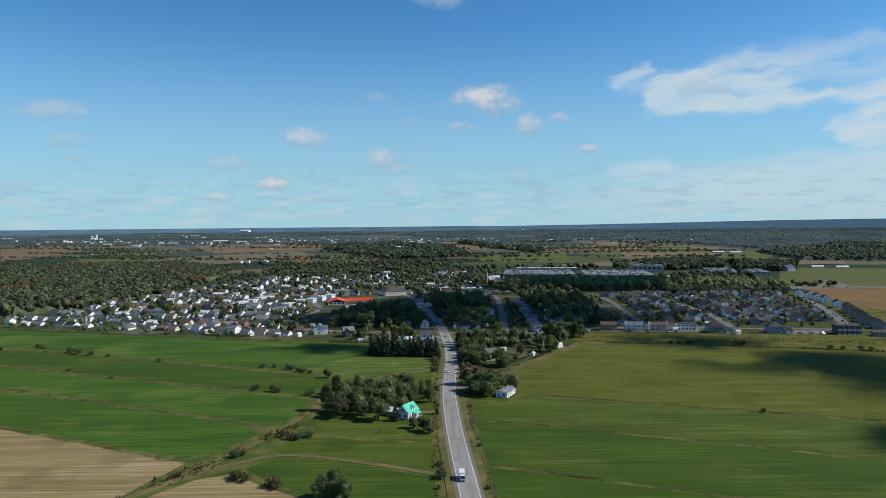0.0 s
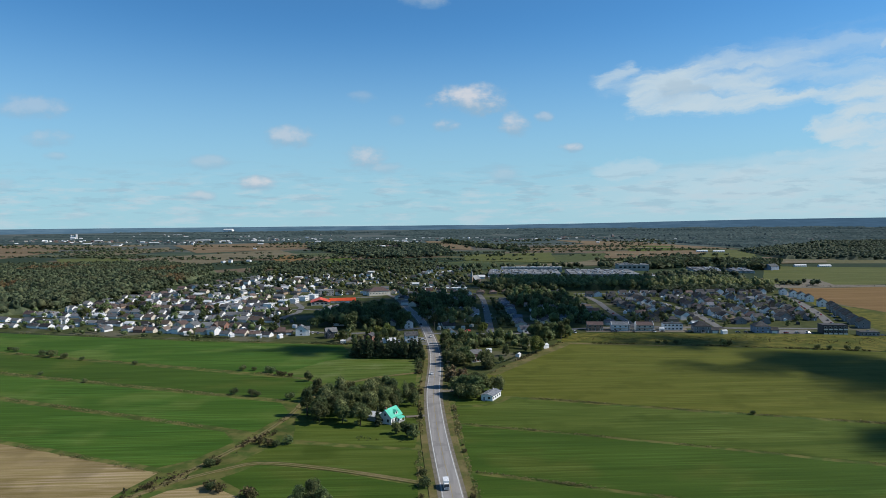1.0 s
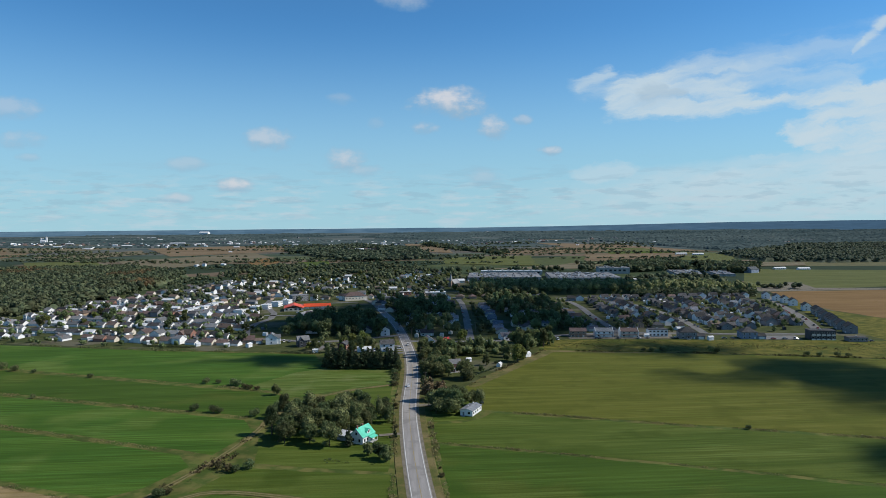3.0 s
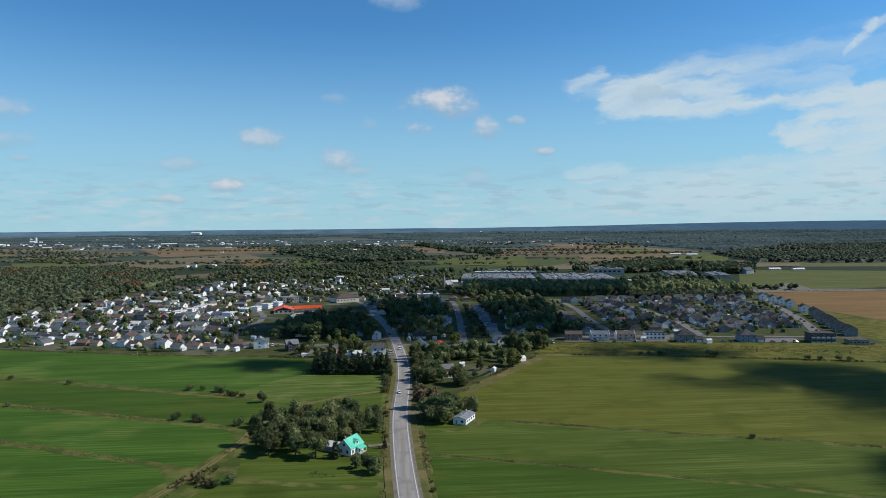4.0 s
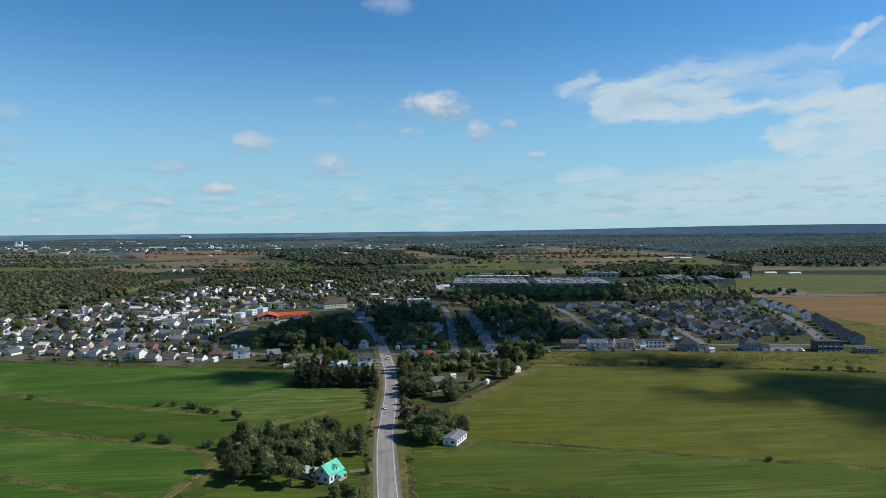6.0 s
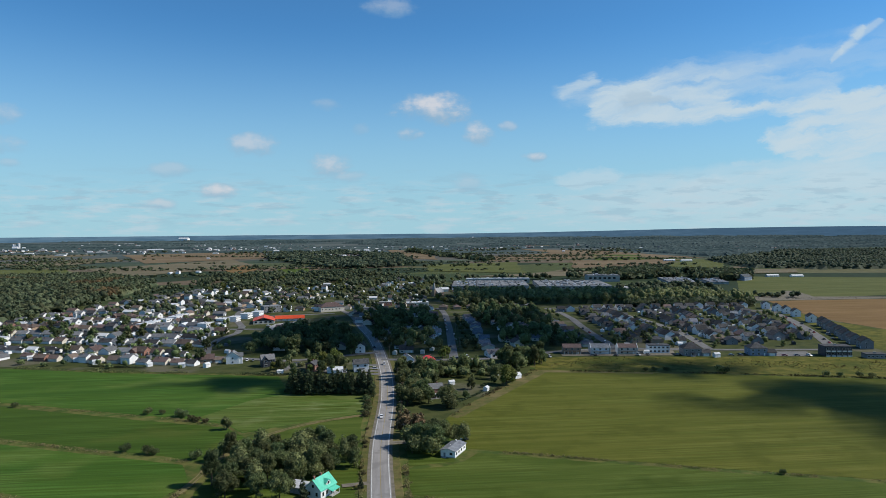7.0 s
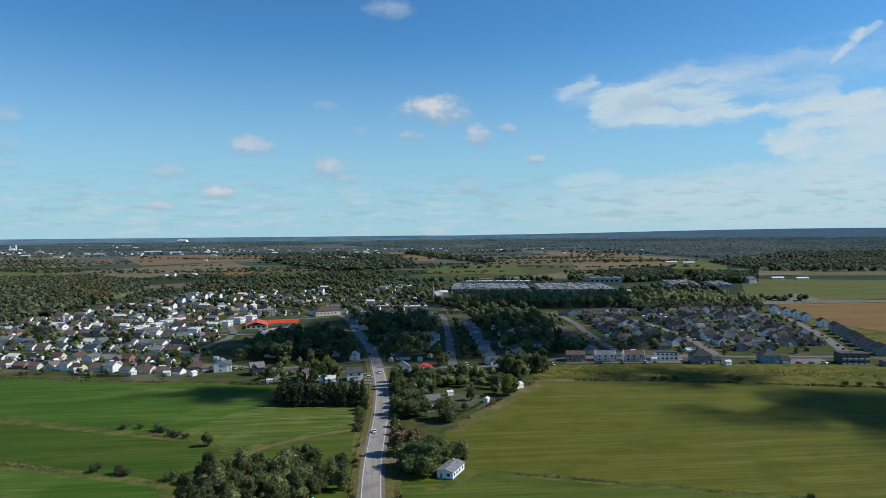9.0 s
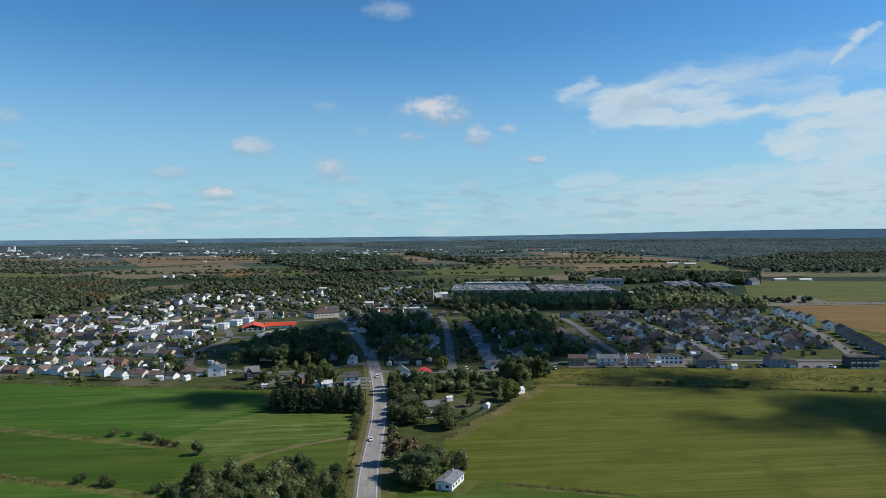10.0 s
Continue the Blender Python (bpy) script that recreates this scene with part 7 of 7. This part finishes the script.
PLAIN = [(-1500, 2950, 190, 70), (-1200, 2800, 170, 70), (-900, 2950, 160, 80), (-600, 3050, 150, 90), (-1000, 3400, 330, 120), (-300, 3100, 220, 100), (100, 3000, 190, 90), (500, 2950, 220, 90), (-160, 2420, 60, 40), (900, 3050, 220, 120), (1350, 2600, 160, 120)]
far_town("pale buildings of a far town on the plain", "white", 91, 110, PLAIN[:9])
far_town("grey-roofed buildings of a far town on the plain", "roof_grey", 92, 200, PLAIN)
far_town("brown-roofed buildings of far farms on the plain", "roof_brown", 93, 90, PLAIN)

# ---------------------------------------------------------------- garden sheds, hedges, poles


def shed(label, w, d, h, wall, roof):
    e = thing("garden_shed", label, "shed")
    mesh_ob("wall", *gable_walls(w, d, h, d * 0.3), M[wall], e)
    mesh_ob("roof", *gable_roof(w, d, h, d * 0.3, 0.2, 0.1), M[roof], e)
    Soup().box(-0.5, 0.5, -d / 2 - 0.05, -d / 2 + 0.02, 0, 1.95).make("door", M["trim"], e)
    return e


SHED = Stock(lambda: shed("small white garden shed with a pale roof", 4.0, 3.0, 2.3, "white", "roof_pale"))
for x, y, r in [(55, 428.5, 60), (66, 466, 10), (-28, 484, 5), (-62, 487, 15), (-128, 516, 10), (-150, 522, 40), (-188, 534, 20), (-205, 545, 10), (-240, 556, 30), (-112, 514, 60), (181, 521, 0), (222, 503, 10), (38, 445, 20)]:
    SHED.put(x, y, r, rng.uniform(0.9, 1.15))
shed("white garage shed beside the willow", 5.6, 4.4, 2.5, "white", "roof_pale").matrix_basis = site(77, 457, 30)
shed("long low white-roofed garage by the conifers", 11.0, 5.0, 2.6, "white", "roof_pale").matrix_basis = site(-29, 487, 5)


def hedge(p0, p1, h, w, seed, label="clipped dark green garden hedge"):
    p0, p1 = (p0[0] * K, p0[1] * K), (p1[0] * K, p1[1] * K)
    d = Vector((p1[0] - p0[0], p1[1] - p0[1], 0))
    n = max(3, int(d.length / 1.2))
    lobes = [(p0[0] + d.x * i / n, p0[1] + d.y * i / n, h * 0.5, w * 0.6, h * 0.55) for i in range(n + 1)]
    quads_ob("hedge", leaf_cloud(seed, lobes, n * 26, 0.32, 0.7), M["needle"], None, label, "", "hedge")


hedge((-84, 487), (-58, 482), 2.0, 1.6, 61)
hedge((-190, 526), (-150, 515), 1.6, 1.4, 62)
hedge((36, 498), (44, 497), 2.6, 2.0, 63)
hedge((30, 396), (52, 424), 1.2, 1.2, 64, "low ragged hedge along a garden edge")


def utility_pole():
    e = thing("utility_pole", "weathered wooden utility pole with a crossarm", "pole", "utility poles")
    Soup().tube((0, 0, -0.5), (0, 0, 9.5), 0.15, 0.10, 8).make("post", M["pole"], e)
    a = Soup().box(-1.1, 1.1, -0.06, 0.06, 8.7, 8.85).make("crossarm", M["pole"], e)
    for x in (-1.0, 0.0, 1.0):
        Soup().tube((x, 0, 8.85), (x, 0, 9.05), 0.05, 0.04, 6).make("insulator", M["concrete"], a)
    return e


POLE = Stock(utility_pole)
for i, y in enumerate(range(344, 640, 37)):
    POLE.put(8.2 - max(0, y - 500) * 0.13, y, 0)
for x, y in [(-176, 523), (-161, 541), (-120, 540), (-210, 575), (169, 545), (240, 560), (56, 560), (62, 640), (330, 520), (364, 600)]:
    POLE.put(x, y, rng.uniform(0, 180))

# ---------------------------------------------------------------- back-garden clutter


def back_gardens(label, material, seed, poly, step, share):
    """Little sheds, playhouses and lean-tos strewn over the back gardens, as one mesh."""
    r = random.Random(seed)
    s = Soup()
    xs, ys = [p[0] for p in poly], [p[1] for p in poly]
    y = min(ys)
    while y < max(ys):
        x = min(xs)
        while x < max(xs):
            px, py = x + r.uniform(-0.5, 0.5) * step, y + r.uniform(-0.5, 0.5) * step
            if r.random() < share and inside(px, py, poly) and clear_of_streets(px, py):
                w, d, h = r.uniform(2.4, 5.0), r.uniform(2.2, 3.6), r.uniform(1.6, 2.6)
                v, f = gable_walls(w, d, h, d * 0.28)
                k, a = len(s.v), radians(-17 + r.choice((0, 90)) + r.uniform(-8, 8))
                c, q = math.cos(a), math.sin(a)
                s.v += [(px * K + c * vx - q * vy, py * K + q * vx + c * vy, vz + 0.1) for vx, vy, vz in v]
                s.f += [tuple(k + j for j in g) for g in f]
            x += step
        y += step
    tagged(s.make("back_garden_sheds", M[material]), label, "sheds", "", "stuff")


WEST_GARDENS = [(-395, 606), (-240, 564), (-118, 526), (-108, 560), (-140, 690), (-150, 770), (-350, 850), (-380, 720)]
EAST_GARDENS = [(150, 548), (320, 536), (392, 742), (186, 768)]
back_gardens("small white sheds in the back gardens of bungalows", "white", 101, WEST_GARDENS, 13.0, 0.50)
back_gardens("small grey sheds in the back gardens of bungalows", "roof_grey", 102, WEST_GARDENS, 13.0, 0.40)
back_gardens("small white sheds behind the estate houses", "white", 103, EAST_GARDENS, 14.0, 0.40)
back_gardens("small dark sheds behind the estate houses", "roof_dark", 104, EAST_GARDENS, 14.0, 0.40)
back_gardens("small pale sheds under the trees of the village centre", "cream", 105, [(6, 535), (48, 528), (60, 780), (-24, 790), (-12, 660)], 13.0, 0.40)
back_gardens("small pale sheds in the old village gardens", "white", 106, [(-340, 800), (-150, 780), (60, 850), (60, 1180), (-260, 1200)], 20.0, 0.40)

# ---------------------------------------------------------------- vehicles


def wheel(parent, x, y, r=0.33):
    Soup().tube((x - 0.11, y, r), (x + 0.11, y, r), r, r, 12).make("wheel", M["tyre"], parent)


def car(label, paint, tall=0.0):
    """A saloon or people carrier, nose to -y."""
    e = thing("car", label, "car", "cars")
    bm = bmesh.new()
    prof = [(-2.2, 0.35), (-2.25, 0.62), (-2.1, 0.78), (-1.0, 0.92), (1.75, 0.95), (2.2, 0.88), (2.25, 0.4)]
    rows = []
    for x in (-0.86, 0.86):
        rows.append([bm.verts.new((x * (0.94 if z > 0.8 else 1.0), y, z)) for y, z in prof])
    k = len(prof)
    for i in range(k):
        bm.faces.new([rows[0][i], rows[0][(i + 1) % k], rows[1][(i + 1) % k], rows[1][i]])
    bm.faces.new(rows[0][::-1])
    bm.faces.new(rows[1])
    bmesh.ops.recalc_face_normals(bm, faces=bm.faces)
    bmesh.ops.bevel(bm, geom=bm.edges[:], offset=0.05, segments=2, affect="EDGES")
    me = bpy.data.meshes.new("body")
    bm.to_mesh(me)
    bm.free()
    me.materials.append(M[paint])
    b = new("body", me)
    b.parent = e
    h = 1.42 + tall
    y0, y1 = (-1.1, 1.6) if not tall else (-1.3, 2.1)
    s = Soup()
    s.v += [(-0.76, y0, 0.9), (0.76, y0, 0.9), (0.76, y1, 0.93), (-0.76, y1, 0.93), (-0.6, y0 + 0.7, h - 0.05), (0.6, y0 + 0.7, h - 0.05), (0.6, y1 - 0.45, h - 0.05), (-0.6, y1 - 0.45, h - 0.05)]
    s.f += [(0, 1, 5, 4), (1, 2, 6, 5), (2, 3, 7, 6), (3, 0, 4, 7)]
    s.make("window_band", M["glass"], e)
    Soup().box(-0.64, 0.64, y0 + 0.66, y1 - 0.4, h - 0.06, h).make("roof", M[paint], e)
    for x in (-0.78, 0.78):
        for y in (-1.4, 1.35):
            wheel(e, x, y)
    return e


def van():
    """A white box van, nose to -y."""
    e = thing("delivery_van", "white box van on the county road", "van")
    Soup().box(-1.05, 1.05, -0.9, 3.6, 0.65, 2.95).make("cargo_box", M["carwhite"], e)
    s = Soup()
    s.v += [(-0.95, -2.7, 0.45), (0.95, -2.7, 0.45), (0.95, -0.92, 0.45), (-0.95, -0.92, 0.45), (-0.92, -2.65, 1.2), (0.92, -2.65, 1.2), (0.88, -1.7, 2.1), (-0.88, -1.7, 2.1), (0.9, -0.92, 2.2), (-0.9, -0.92, 2.2)]
    s.f += [(3, 2, 1, 0), (0, 1, 5, 4), (7, 6, 8, 9), (1, 2, 8, 6, 5), (3, 0, 4, 7, 9), (2, 3, 9, 8)]
    c = s.make("cab", M["carwhite"], e)
    Soup().poly([(-0.86, -2.62, 1.24), (0.86, -2.62, 1.24), (0.84, -1.74, 2.06), (-0.84, -1.74, 2.06)]).make("windscreen", M["glass"], c)
    Soup().box(-0.7, 0.7, -2.74, -2.7, 0.6, 0.95).make("grille", M["tyre"], c)
    for x in (-0.9, 0.9):
        wheel(e, x, -1.9, 0.4)
        wheel(e, x, 2.3, 0.4)
    Soup().box(-0.85, 0.85, -2.5, 3.5, 0.42, 0.62).make("chassis", M["tyre"], e)
    return e


van().matrix_basis = site(0.2, 219, 2, 0.355)
CARS = [Stock(lambda: car("small white car on the road", "carwhite")), Stock(lambda: car("grey car parked on asphalt", "cargrey")), Stock(lambda: car("dark car parked on asphalt", "cardark")),
        Stock(lambda: car("red car parked on asphalt", "carred")), Stock(lambda: car("white people carrier standing on asphalt", "carwhite", 0.35))]
CARS[0].put(-0.8, 382, 0, 1.0, 0.35)
CARS[4].put(-4.8, 492, 90, 1.0, 0.35)
CARS[4].put(1.0, 506, 4, 1.05, 0.35)
CARS[2].put(-6.0, 570, 6, 1.1, 0.35)
q = random.Random(11)
SPOTS = [(-22, 487), (-26, 491), (50, 520), (57, 524), (142, 518), (145, 519), (158, 516), (173, 515), (180, 516), (200, 513), (234, 506), (240, 505), (268, 500), (276, 499), (284, 498), (31, 342.5), (33.5, 345), (-86, 530), (-90, 531), (112, 516), (330, 482), (345, 560), (355, 580), (372, 640), (-95, 700), (-92, 704), (-88, 690), (-104, 700)]
for x, y in SPOTS:
    q.choice(CARS[1:]).put(x, y, q.choice((0, 90, 180, 80, 10)) + q.uniform(-6, 6), 1.0, 0.37)
for line in ([(52, 560), (58, 650), (64, 740)], [(170, 560), (176, 650)], [(236, 550), (246, 620), (247, 690)], [(326, 540), (352, 600), (384, 690)], [(-150, 566), (-240, 600), (-340, 632)], [(-160, 626), (-280, 668)], [(-140, 690), (-260, 728)]):
    for (x0, y0), (x1, y1) in zip(line, line[1:]):
        for k in range(4):
            t = (k + q.uniform(0.2, 0.8)) / 4
            a = math.degrees(math.atan2(x0 - x1, y1 - y0))
            q.choice(CARS[1:]).put(x0 + (x1 - x0) * t + q.choice((-2.6, 2.6)), y0 + (y1 - y0) * t, a + q.choice((0, 180)), 1.0, 0.37)
